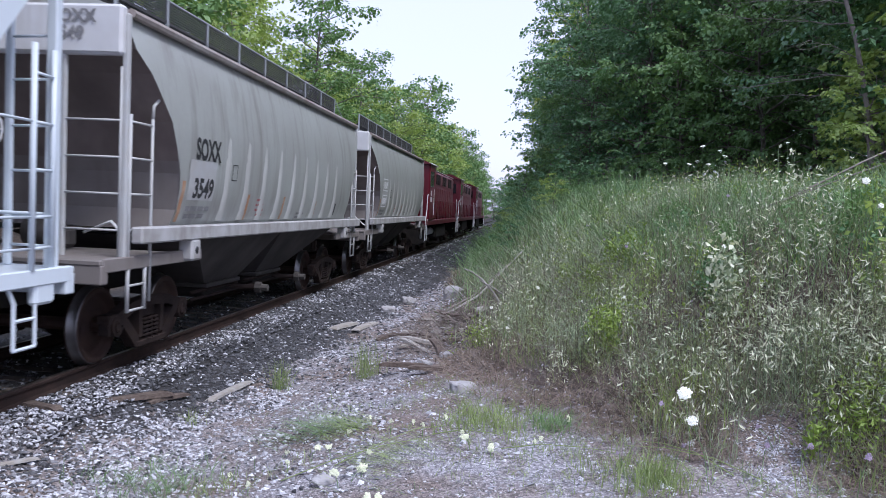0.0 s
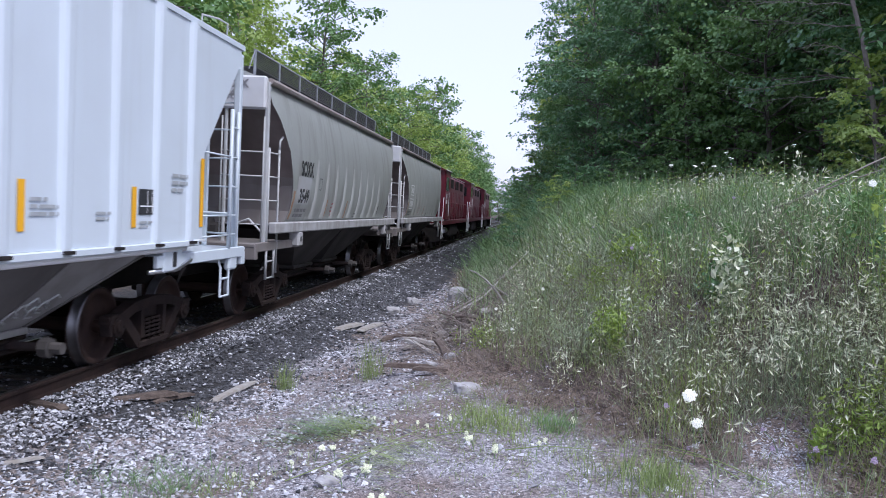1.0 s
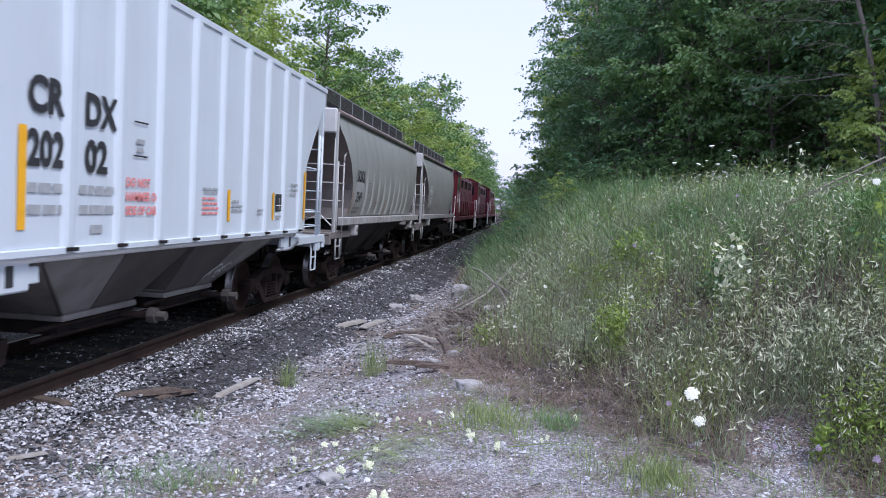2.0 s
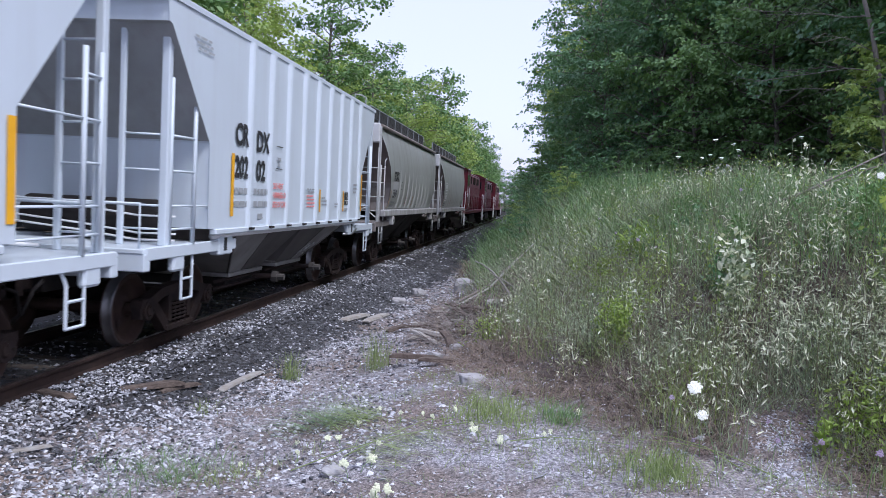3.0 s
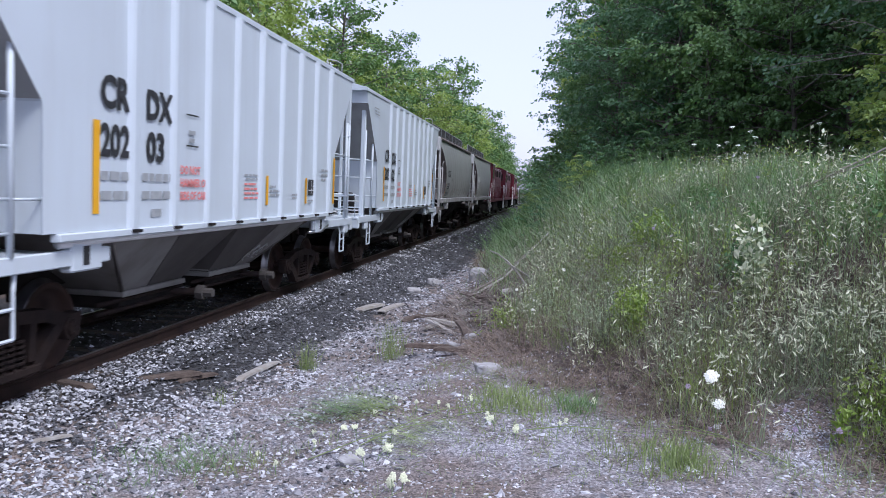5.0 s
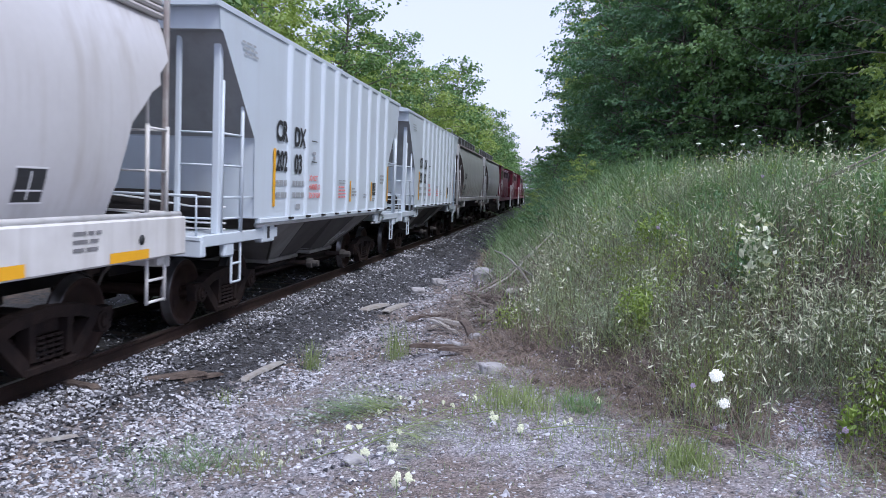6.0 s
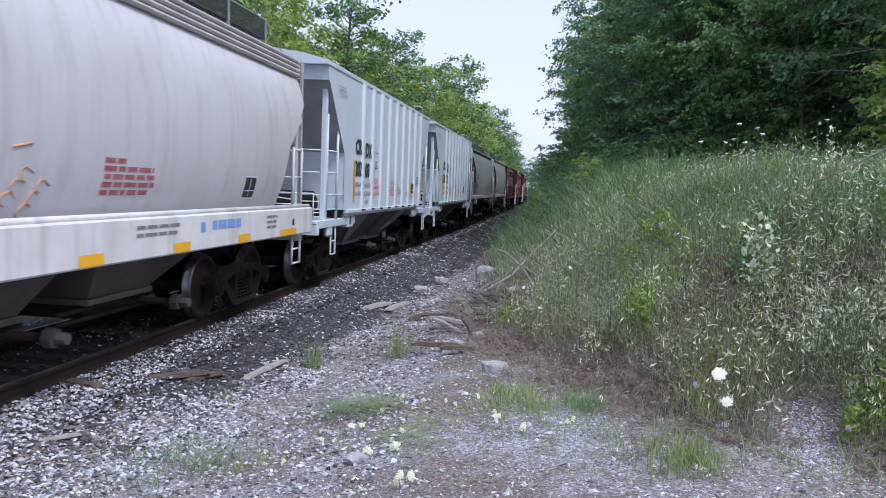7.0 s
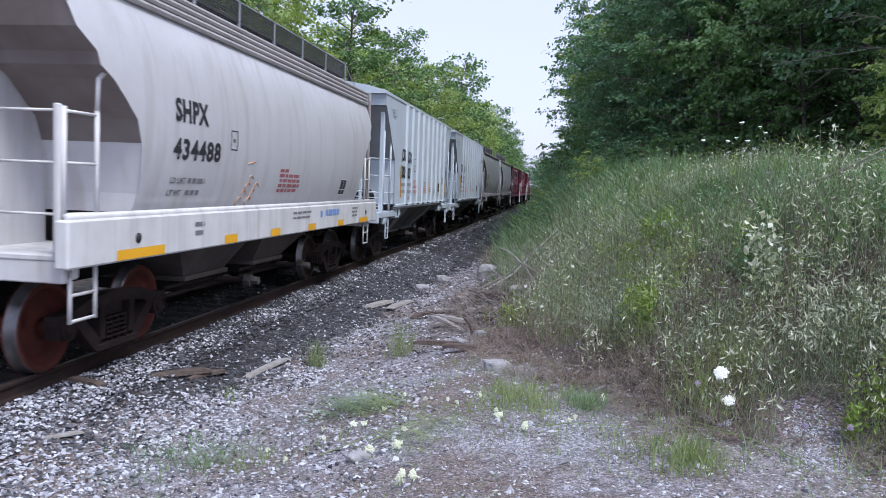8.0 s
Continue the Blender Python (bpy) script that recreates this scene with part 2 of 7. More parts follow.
def link_mesh(name, me, material, parent=None, label="", smooth=False):
    if smooth:
        for poly in me.polygons:
            poly.use_smooth = True
    if material and not me.materials:
        me.materials.append(material)
    ob = new(name, me)
    ob.parent = parent
    if label:
        tagged(ob, label)
    return ob


def fast_mesh(name, verts, faces, smooth=False):
    """A mesh from arrays: verts (n, 3) and faces (m, k)."""
    verts, faces = np.asarray(verts, np.float32), np.asarray(faces, np.int32)
    me = bpy.data.meshes.new(name)
    m, k = faces.shape
    me.vertices.add(len(verts))
    me.vertices.foreach_set("co", verts.ravel())
    me.loops.add(m * k)
    me.loops.foreach_set("vertex_index", faces.ravel())
    me.polygons.add(m)
    me.polygons.foreach_set("loop_start", np.arange(m, dtype=np.int32) * k)
    me.polygons.foreach_set("use_smooth", np.full(m, smooth))
    me.update(calc_edges=True)
    return me


def box(bm, x0, x1, y0, y1, z0, z1, bevel=0.0):
    v = [bm.verts.new(c) for c in ((x0, y0, z0), (x1, y0, z0), (x1, y1, z0), (x0, y1, z0), (x0, y0, z1), (x1, y0, z1), (x1, y1, z1), (x0, y1, z1))]
    fs = [bm.faces.new([v[i] for i in q]) for q in ((0, 3, 2, 1), (4, 5, 6, 7), (0, 1, 5, 4), (1, 2, 6, 5), (2, 3, 7, 6), (3, 0, 4, 7))]
    if bevel:
        edges = list({e for f in fs for e in f.edges})
        bmesh.ops.bevel(bm, geom=edges, offset=bevel, segments=1, profile=0.5, affect="EDGES")


def tube(bm, pts, r, sides=6, cap=True):
    """A round bar of radius r (or one radius a point) along pts."""
    pts = [Vector(q) for q in pts]
    rad = r if isinstance(r, (list, tuple)) else [r] * len(pts)
    rings = []
    side = None
    for i, q in enumerate(pts):
        d = (pts[min(i + 1, len(pts) - 1)] - pts[max(i - 1, 0)]).normalized()
        if side is None:
            side = d.cross(Vector((0, 0, 1)))
            if side.length < 0.05:
                side = d.cross(Vector((0, 1, 0)))
        side = (side - d * side.dot(d)).normalized()
        up = d.cross(side)
        rings.append([bm.verts.new(q + (side * math.cos(2 * math.pi * k / sides) + up * math.sin(2 * math.pi * k / sides)) * rad[i]) for k in range(sides)])
    for a, b in zip(rings, rings[1:]):
        for k in range(sides):
            bm.faces.new((a[k], a[(k + 1) % sides], b[(k + 1) % sides], b[k]))
    if cap:
        bm.faces.new(rings[0][::-1])
        bm.faces.new(rings[-1])


def prism(bm, outline, axis, lo, hi):
    """Extrude a closed outline of (u, v) along axis 'x' (u=y, v=z) or 'y' (u=x, v=z) from lo to hi."""
    def p(u, v, w):
        return (w, u, v) if axis == "x" else (u, w, v)
    a = [bm.verts.new(p(u, v, lo)) for u, v in outline]
    b = [bm.verts.new(p(u, v, hi)) for u, v in outline]
    k = len(outline)
    for i in range(k):
        bm.faces.new((a[i], a[(i + 1) % k], b[(i + 1) % k], b[i]))
    bm.faces.new(a[::-1])
    bm.faces.new(b)
    bmesh.ops.recalc_face_normals(bm, faces=bm.faces[:])


def disc(bm, x0, x1, y, z, r, sides=28):
    """A round plate with its axle along x."""
    a = [bm.verts.new((x0, y + r * math.cos(2 * math.pi * k / sides), z + r * math.sin(2 * math.pi * k / sides))) for k in range(sides)]
    b = [bm.verts.new((x1, v.co.y, v.co.z)) for v in a]
    for k in range(sides):
        bm.faces.new((a[k], a[(k + 1) % sides], b[(k + 1) % sides], b[k]))
    bm.faces.new(a[::-1])
    bm.faces.new(b)


# ---------------------------------------------------------------- the ground
TOE_S = [-40, 2, 4.8, 5.7, 6.4, 8.0, 10, 13, 18, 30, 60, 300]
TOE_W = [16, 14, 9.8, 7.9, 6.8, 5.8, 5.0, 4.3, 4.0, 3.4, 2.9, 2.9]


def hash_noise(x, y, s):
    """Smooth value noise on arrays, about -1 to 1."""
    x, y = np.asarray(x, float) / s, np.asarray(y, float) / s
    xi, yi = np.floor(x), np.floor(y)
    fx, fy = x - xi, y - yi
    fx, fy = fx * fx * (3 - 2 * fx), fy * fy * (3 - 2 * fy)

    def h(a, b):
        v = np.sin(a * 127.1 + b * 311.7) * 43758.5453
        return (v - np.floor(v)) * 2 - 1
    return (h(xi, yi) * (1 - fx) + h(xi + 1, yi) * fx) * (1 - fy) + (h(xi, yi + 1) * (1 - fx) + h(xi + 1, yi + 1) * fx) * fy


def bank_in(w, s):
    """How far a place lies up the bank from its toe, metres."""
    return np.asarray(w, float) - np.interp(s, TOE_S, TOE_W)


def ground_z(w, s):
    w, s = np.asarray(w, float), np.asarray(s, float)
    near = np.clip((30 - s) / 22, 0, 1)
    z = np.interp(w, [-60, -14, -6, -3.2, -1.55, 1.55, 2.6, 3.4], [2.5, 1.0, -0.5, -0.62, -0.19, -0.19, -0.42, -0.40])
    z = z + near * np.interp(w, [3.2, 5.0, 7.0, 12], [0.0, 0.42, 0.62, 0.75])
    up = bank_in(w, s)
    run = np.interp(s, [6, 14, 30], [4.6, 4.4, 3.6])
    q = np.clip(up / run, 0, 1)
    top = np.interp(s, [-5, 6, 14, 24, 40, 80], [1.4, 1.72, 2.15, 2.55, 2.75, 2.8])
    z = z + q * q * (3 - 2 * q) * top + np.clip(up - 4.6, 0, 60) * 0.035
    rough = np.clip((np.abs(w) - 1.6) / 1.5, 0, 1)
    z = z + 0.07 * hash_noise(w, s, 0.8) * np.clip(up, 0, 1) + rough * (0.05 * hash_noise(w, s, 1.1) + 0.10 * hash_noise(w, s, 3.7) * np.clip(up, 0.2, 1)) + 0.012 * hash_noise(w, s, 0.31) * rough
    return z


def sheet(name, xs, ys):
    gx, gy = np.meshgrid(xs, ys)
    v = np.stack([gx, gy, ground_z(gx, gy)], -1).reshape(-1, 3)
    nx, ny = len(xs), len(ys)
    i = (np.arange(ny - 1)[:, None] * nx + np.arange(nx - 1)[None]).ravel()
    return fast_mesh(name, v, np.stack([i, i + 1, i + 1 + nx, i + nx], 1), True)


def steps(*runs):
    out = []
    for a, b, d in runs:
        out += list(np.arange(a, b, d))
    return np.array(out + [runs[-1][1]])


gm = sheet("ground", steps((-900, -60, 120), (-60, -4, 2.0), (-4, 13, 0.16), (13, 60, 2.0), (60, 900, 120)),
           steps((-900, -60, 120), (-60, 0, 3.0), (0, 20, 0.16), (20, 60, 0.6), (60, 260, 5.0), (260, 1500, 155)))
gm.materials.append(M_GROUND)
co = np.empty(len(gm.vertices) * 3, np.float32)
gm.vertices.foreach_get("co", co)
co = co.reshape(-1, 3)
up = bank_in(co[:, 0], co[:, 1]) + 0.30 * hash_noise(co[:, 0], co[:, 1], 0.7)
for mask, val in (("bank", np.where(co[:, 0] < -4.5, 1.0, np.clip(0.5 + up * 0.9, 0, 1)) * np.clip(((co[:, 0] - 7.72) / 0.36) ** 2 + ((co[:, 1] - 6.0) / 0.55) ** 2 - 0.8, 0, 1)),
                  ("ballast", np.clip(1.0 - (co[:, 0] - 1.7 - 0.055 * np.clip(co[:, 1] - 6, -2, 40)) / 0.9, 0, 1) * np.clip((co[:, 1] - 5.0) / 3.5, 0.25, 1))):
    gm.attributes.new(mask, "FLOAT", "POINT").data.foreach_set("value", val.astype(np.float32))
ground = tagged(new("ground", gm), "gravelly dirt beside the track rising to a weedy bank", "ground", kind="structure")

# ---------------------------------------------------------------- the track
RAIL = [(-0.068, -0.17), (0.068, -0.17), (0.068, -0.158), (0.012, -0.140), (0.009, -0.052), (0.034, -0.038), (0.036, -0.010), (0.028, 0), (-0.028, 0), (-0.036, -0.010), (-0.034, -0.038), (-0.009, -0.052), (-0.012, -0.140), (-0.068, -0.158)]
for side in (-0.755, 0.755):
    bm = bmesh.new()
    prism(bm, [(u + side, v) for u, v in RAIL], "y", -30, 320)
    rail = part("rail", bm, M_RAIL)
    tagged(rail, "brown rusty steel running rail spiked to ties", "rail", "rails", kind="structure")
    bm = bmesh.new()
    box(bm, side - 0.026, side + 0.026, -30, 320, 0, 0.0025)
    part("rail_head", bm, M_RAILTOP, rail, "worn smooth running surface")

# ---------------------------------------------------------------- the train
# Cars keep their own space: x to the side that the camera sees, y forward, z up from the rail head.
S_REAR, SPEED, ACC = -5.547, 4.495, 0.0181
WHEEL_R = 0.457
CARS, WHEELSETS = [], []


def travel(t):
    """Where the rear coupling of the first ribbed car stands along the track."""
    return S_REAR + SPEED * t + ACC * t * t


def lin(table):
    xs, ys = [q[0] for q in table], [q[1] for q in table]
    return lambda v: float(np.interp(v, xs, ys))


def rod(parent, name, pts, r, material, label="", sides=6):
    bm = bmesh.new()
    tube(bm, pts, r, sides)
    return part(name, bm, material, parent, label, True)


def block(parent, name, x0, x1, y0, y1, z0, z1, material, bevel=0.012, label=""):
    bm = bmesh.new()
    box(bm, x0, x1, y0, y1, z0, z1, bevel)
    return part(name, bm, material, parent, label)


def mark(parent, name, wid, y0, y1, z0, z1, material, label=""):
    """A painted mark lying on the car's side."""
    bm = bmesh.new()
    k = 4
    rows = [[bm.verts.new((wid(z0 + (z1 - z0) * i / k) + d, y, z0 + (z1 - z0) * i / k)) for y in (y0, y1)] for i in range(k + 1) for d in (0.004,)]
    for a, b in zip(rows, rows[1:]):
        bm.faces.new((a[0], a[1], b[1], b[0]))
    return part(name, bm, material, parent, label)


def writing(parent, name, text, wid, y, z, size, material, label, stretch=1.0, space=1.0):
    """Lettering on the side, first letter's left foot at (y, z); size is the capitals' height."""
    cu = bpy.data.curves.new("lettering", "FONT")
    cu.body, cu.size, cu.space_character, cu.resolution_u = text, size / 0.69, space, 3
    cu.offset = size * 0.055
    tmp = new("lettering", cu)
    me = bpy.data.meshes.new_from_object(tmp)
    bpy.data.objects.remove(tmp)
    for v in me.vertices:
        yy, zz = y + v.co.x * stretch, z + v.co.y
        v.co = (wid(zz) + 0.006, yy, zz)
    me.materials.clear()
    return link_mesh(name, me, material, parent, label)


def small_print(parent, wid, y, z, lines, material, name="small_print", high=0.05, gap=0.09, seed=1):
    """Writing too small to read: bars of its size and colour."""
    r = random.Random(seed)
    bm = bmesh.new()
    for i, (a, b) in enumerate(lines):
        zz = z - i * gap
        p = y + a
        while p < y + b:
            q = min(y + b, p + r.uniform(0.08, 0.26))
            v = [bm.verts.new((wid(h) + 0.004, yy, h)) for yy, h in ((p, zz), (q, zz), (q, zz + high), (p, zz + high))]
            bm.faces.new(v)
            p = q + 0.03
    return tagged(part(name, bm, material, parent), kind="stuff")


def wheel_mesh(face):
    bm = bmesh.new()
    prof = [(0.06, 0.74), (0.10, 0.80), (0.16, 0.785), (0.30, 0.75), (0.375, 0.775), (0.385, 0.832), (0.447, 0.832), (0.457, 0.815), (0.460, 0.735), (0.487, 0.722), (0.484, 0.700), (0.38, 0.697), (0.36, 0.715), (0.16, 0.72), (0.10, 0.68), (0.0, 0.68)]
    sides = 32
    for s in (-1, 1):
        rings = [[bm.verts.new((s * x, r * math.cos(2 * math.pi * k / sides), r * math.sin(2 * math.pi * k / sides))) for k in range(sides)] for r, x in prof if r > 0]
        for j, (a, b) in enumerate(zip(rings, rings[1:])):
            for k in range(sides):
                f = bm.faces.new((a[k], a[(k + 1) % sides], b[(k + 1) % sides], b[k]))
                f.material_index = 1 if 6 <= j <= 8 else 0
                f.smooth = True
        # chalk and casting marks on the plate
        for ang in (0.4, 2.3, 4.6):
            c, q = math.cos(ang), math.sin(ang)
            disc_pts = [(0.20, -0.05), (0.28, -0.05), (0.28, 0.05), (0.20, 0.05)]
            v = [bm.verts.new((s * 0.792, u * c - w * q, u * q + w * c)) for u, w in disc_pts]
            bm.faces.new(v)
    tube(bm, [(-0.98, 0, 0), (-0.8, 0, 0), (0.8, 0, 0), (0.98, 0, 0)], 0.08, 10)
    bmesh.ops.recalc_face_normals(bm, faces=bm.faces[:])
    me = bpy.data.meshes.new("wheelset")
    bm.to_mesh(me)
    bm.free()
    me.materials.append(face)
    me.materials.append(M_TREAD)
    return me


WHEEL = wheel_mesh(M_WHEEL)
WHEEL_RED = wheel_mesh(M_RUSTWHEEL)


def side_frame_mesh():
    """Cast three-piece truck side frame with open windows, journal ends and spring seat."""
    bm = bmesh.new()
    for d in (-1, 1):
        prism(bm, [(0.0, 0.74), (d * 0.52, 0.70), (d * 0.86, 0.60), (d * 1.06, 0.60), (d * 1.08, 0.50), (d * 0.80, 0.47), (d * 0.50, 0.575), (0.0, 0.62)], "x", -0.075, 0.075)     # top chord and pedestal
        prism(bm, [(d * 0.80, 0.50), (d * 0.64, 0.53), (d * 0.34, 0.27), (d * 0.30, 0.13), (d * 0.40, 0.13)], "x", -0.07, 0.07)                                                  # diagonal tension bar
        prism(bm, [(d * 0.34, 0.62), (d * 0.26, 0.62), (d * 0.23, 0.24), (d * 0.33, 0.24)], "x", -0.075, 0.075)                                                                  # column
        prism(bm, [(d * 1.08, 0.60), (d * 1.02, 0.60), (d * 1.00, 0.36), (d * 1.06, 0.36)], "x", -0.06, 0.06)
    box(bm, -0.09, 0.09, -0.40, 0.40, 0.12, 0.20, 0.012)
    me = bpy.data.meshes.new("side_frame")
    bm.to_mesh(me)
    bm.free()
    me.materials.append(M_TRUCK)
    return me


def spring_mesh():
    bm = bmesh.new()
    pts = [(0.055 * math.cos(k * 1.05), 0.055 * math.sin(k * 1.05), 0.20 + 0.26 * k / 30) for k in range(31)]
    tube(bm, pts, 0.016, 5)
    me = bpy.data.meshes.new("spring")
    bm.to_mesh(me)
    bm.free()
    me.materials.append(M_TRUCK)
    return me


def bearing_mesh():
    bm = bmesh.new()
    disc(bm, -0.06, 0.06, 0, 0, 0.125, 16)
    disc(bm, 0.06, 0.085, 0, 0, 0.085, 12)
    for k in range(3):
        a = k * 2.094
        disc(bm, 0.085, 0.10, 0.055 * math.cos(a), 0.055 * math.sin(a), 0.018, 6)
    bmesh.ops.recalc_face_normals(bm, faces=bm.faces[:])
    me = bpy.data.meshes.new("bearing_cap")
    bm.to_mesh(me)
    bm.free()
    me.materials.append(M_TRUCK)
    return me


SIDE_FRAME, SPRING, BEARING = side_frame_mesh(), spring_mesh(), bearing_mesh()


def truck(parent, y, wheel, base=0.89):
    """A two-axle truck; its wheelsets turn."""
    bm = bmesh.new()
    box(bm, -1.02, 1.02, -0.20, 0.20, 0.46, 0.66, 0.02)
    box(bm, -0.35, 0.35, -0.3, 0.3, 0.66, 0.78, 0.02)
    for d in (-1, 1):
        box(bm, -0.95, 0.95, d * 0.40 - 0.04, d * 0.40 + 0.04, 0.30, 0.42, 0.01)      # brake beams
        box(bm, -0.80, -0.70, d * 0.40 - 0.03, d * 0.40 + 0.06, 0.28, 0.56)
        box(bm, 0.70, 0.80, d * 0.40 - 0.03, d * 0.40 + 0.06, 0.28, 0.56)
    tr = part("truck", bm, M_TRUCK, parent, "grimy cast steel two-axle truck")
    tr.matrix_basis = pose(0, y, 0)
    for s in (-1, 1):
        link_mesh("side_frame", SIDE_FRAME, None, tr).matrix_basis = pose(s * 1.0, 0, 0)
        for q in (-0.14, 0, 0.14):
            link_mesh("spring", SPRING, None, tr).matrix_basis = pose(s * 1.03, q, 0)
        for d in (-1, 1):
            link_mesh("bearing_cap", BEARING, None, tr).matrix_basis = pose(s * 1.03, d * base, WHEEL_R, 0, 0, 0 if s > 0 else 180)
    for d in (-1, 1):
        ws = link_mesh("wheelset", wheel, None, tr, "rusty steel wheels with bright polished treads")
        ws.matrix_basis = pose(0, d * base, WHEEL_R)
        WHEELSETS.append((ws, d * base, len(CARS)))
    return tr


def loft_body(root, ends, wid, zs, material, end_material, smooth, lower_end_z, lower_end_mat, band_z=None):
    """Side sheets and end sheets of a covered hopper: ends(z) is half the length, wid(z) half the width."""
    for s in (-1, 1):
        bm = bmesh.new()
        cols = 14
        grid = [[bm.verts.new((s * wid(z), ends(z) * (2 * c / cols - 1), z)) for c in range(cols + 1)] for z in zs]
        for a, b in zip(grid, grid[1:]):
            for c in range(cols):
                q = (a[c], a[c + 1], b[c + 1], b[c])
                bm.faces.new(q if s > 0 else q[::-1])
        part("side_sheet", bm, material, root, smooth=smooth)
    for s in (-1, 1):
        top = band_z or zs[-1]
        # the slope's end_material is darker, with the overhang's shade in its colour
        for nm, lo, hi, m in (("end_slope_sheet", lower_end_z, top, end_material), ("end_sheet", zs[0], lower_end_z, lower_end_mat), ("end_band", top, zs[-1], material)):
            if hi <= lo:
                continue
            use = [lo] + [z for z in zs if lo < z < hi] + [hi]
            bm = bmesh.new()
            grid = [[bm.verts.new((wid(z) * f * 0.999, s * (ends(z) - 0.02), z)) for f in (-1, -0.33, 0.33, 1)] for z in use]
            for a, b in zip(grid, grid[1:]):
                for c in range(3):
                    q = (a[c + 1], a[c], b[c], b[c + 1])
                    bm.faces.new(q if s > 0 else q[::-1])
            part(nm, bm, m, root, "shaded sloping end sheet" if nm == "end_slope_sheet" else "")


def hopper_bay(root, y_in, y_out, yb_in, yb_out, top, low, w_top, w_low, material, wedge=None):
    """A discharge bay; its outer slope is a paler part of its own where wedge names a material."""
    def shell(bm, ya, yb, ba, bb):
        t = [bm.verts.new(c) for c in ((-w_top, ya, top), (w_top, ya, top), (w_top, yb, top), (-w_top, yb, top))]
        b = [bm.verts.new(c) for c in ((-w_low, ba, low), (w_low, ba, low), (w_low, bb, low), (-w_low, bb, low))]
        for i in range(4):
            bm.faces.new((t[i], t[(i + 1) % 4], b[(i + 1) % 4], b[i]))
        bm.faces.new(b)
        bmesh.ops.recalc_face_normals(bm, faces=bm.faces[:])

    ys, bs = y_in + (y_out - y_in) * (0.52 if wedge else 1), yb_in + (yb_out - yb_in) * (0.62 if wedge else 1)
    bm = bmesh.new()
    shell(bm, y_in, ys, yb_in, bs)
    bay = part("hopper_bay", bm, material, root, "grimy sloping discharge hopper with underside shade in its dark paint")
    # light and shade across the bay are painted as two colours
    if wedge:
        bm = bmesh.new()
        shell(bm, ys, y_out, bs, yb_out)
        part("slope_sheet", bm, wedge, bay, "outer slope with light in its paler paint")
        d = 1 if y_out > y_in else -1
        rod(bay, "seam_angle", [(w_top + 0.004, ys, top), (w_low + 0.012, bs, low + 0.02)], 0.016, material, sides=4)
        rod(bay, "edge_angle", [(w_top, y_out - d * 0.02, top), (w_low + 0.01, yb_out, low)], 0.022, material, sides=4)
    y0, y1 = min(yb_in, yb_out), max(yb_in, yb_out)
    bm = bmesh.new()
    box(bm, -w_low - 0.06, w_low + 0.06, y0 - 0.06, y1 + 0.06, low - 0.05, low + 0.02, 0.01)
    box(bm, -w_low - 0.03, w_low + 0.03, y0 - 0.03, y1 + 0.03, low + 0.035, low + 0.06, 0.004)
    part("flange", bm, wedge or material, bay)
    bm = bmesh.new()
    box(bm, -w_low + 0.05, w_low - 0.05, y0 + 0.05, y1 - 0.05, low - 0.22, low - 0.05, 0.015)
    part("outlet_gate", bm, M_DARK, bay)
    for z in (low - 0.09, low - 0.20):
        rod(bay, "gate_rail", [(w_low - 0.02, y0 - 0.5, z), (w_low - 0.02, y1 + 0.12, z)], 0.028, M_TRUCK, sides=6)
    rod(bay, "gate_shaft", [(-1.25, y1 - 0.12, low - 0.14), (1.25, y1 - 0.12, low - 0.14)], 0.045, M_TRUCK, sides=8)
    bm = bmesh.new()
    disc(bm, 1.12, 1.22, y1 - 0.12, low - 0.14, 0.10, 8)
    disc(bm, 1.22, 1.34, y1 - 0.12, low - 0.14, 0.060, 8)
    part("capstan", bm, M_CAPSTAN, bay, "dusty square-socket gate capstan")


def coupler(root, y, d):
    bm = bmesh.new()
    box(bm, -0.09, 0.09, min(y, y - d * 0.75), max(y, y - d * 0.75), 0.76, 0.94, 0.015)
    prism(bm, [(y - d * 0.02, 0.70), (y + d * 0.08, 0.72), (y + d * 0.08, 0.98), (y - d * 0.02, 1.0), (y - d * 0.22, 0.98), (y - d * 0.22, 0.72)], "x", -0.17, 0.17)
    part("coupler", bm, M_TRUCK, root)
    rod(root, "brake_hose", [(0.32, y - d * 0.35, 0.88), (0.34, y - d * 0.15, 0.80), (0.30, y - d * 0.02, 0.55), (0.15, y + d * 0.05, 0.42)], 0.022, M_DARK)


def ladder(root, name, a, b, zs, material, r=0.012, stile=0.022, z_lo=None, z_hi=None):
    """Rungs from a to b (x, y) at heights zs between two stiles."""
    lo, hi = (zs[0] - 0.12 if z_lo is None else z_lo), (zs[-1] + 0.12 if z_hi is None else z_hi)
    first = rod(root, name, [(*a, lo), (*a, hi)], stile, material, sides=5)
    rod(first, "stile", [(*b, lo), (*b, hi)], stile, material, sides=5)
    for z in zs:
        rod(first, "rung", [(*a, z), (*b, z)], r, material, sides=5)
    return first


def sill_step(root, y, z_hi, z_lo, material, w=1.48, half=0.19):
    bm = bmesh.new()
    for q in (-half, half):
        tube(bm, [(w - 0.04, y + q * 1.2, z_hi), (w, y + q * 0.8, z_hi - 0.22), (w, y + q * 0.8, z_lo)], 0.020, 5)
    for z in (z_lo, (z_lo + z_hi) / 2 - 0.06):
        tube(bm, [(w, y - half * 0.8, z), (w, y + half * 0.8, z)], 0.018, 5)
    return part("sill_step", bm, material, root)


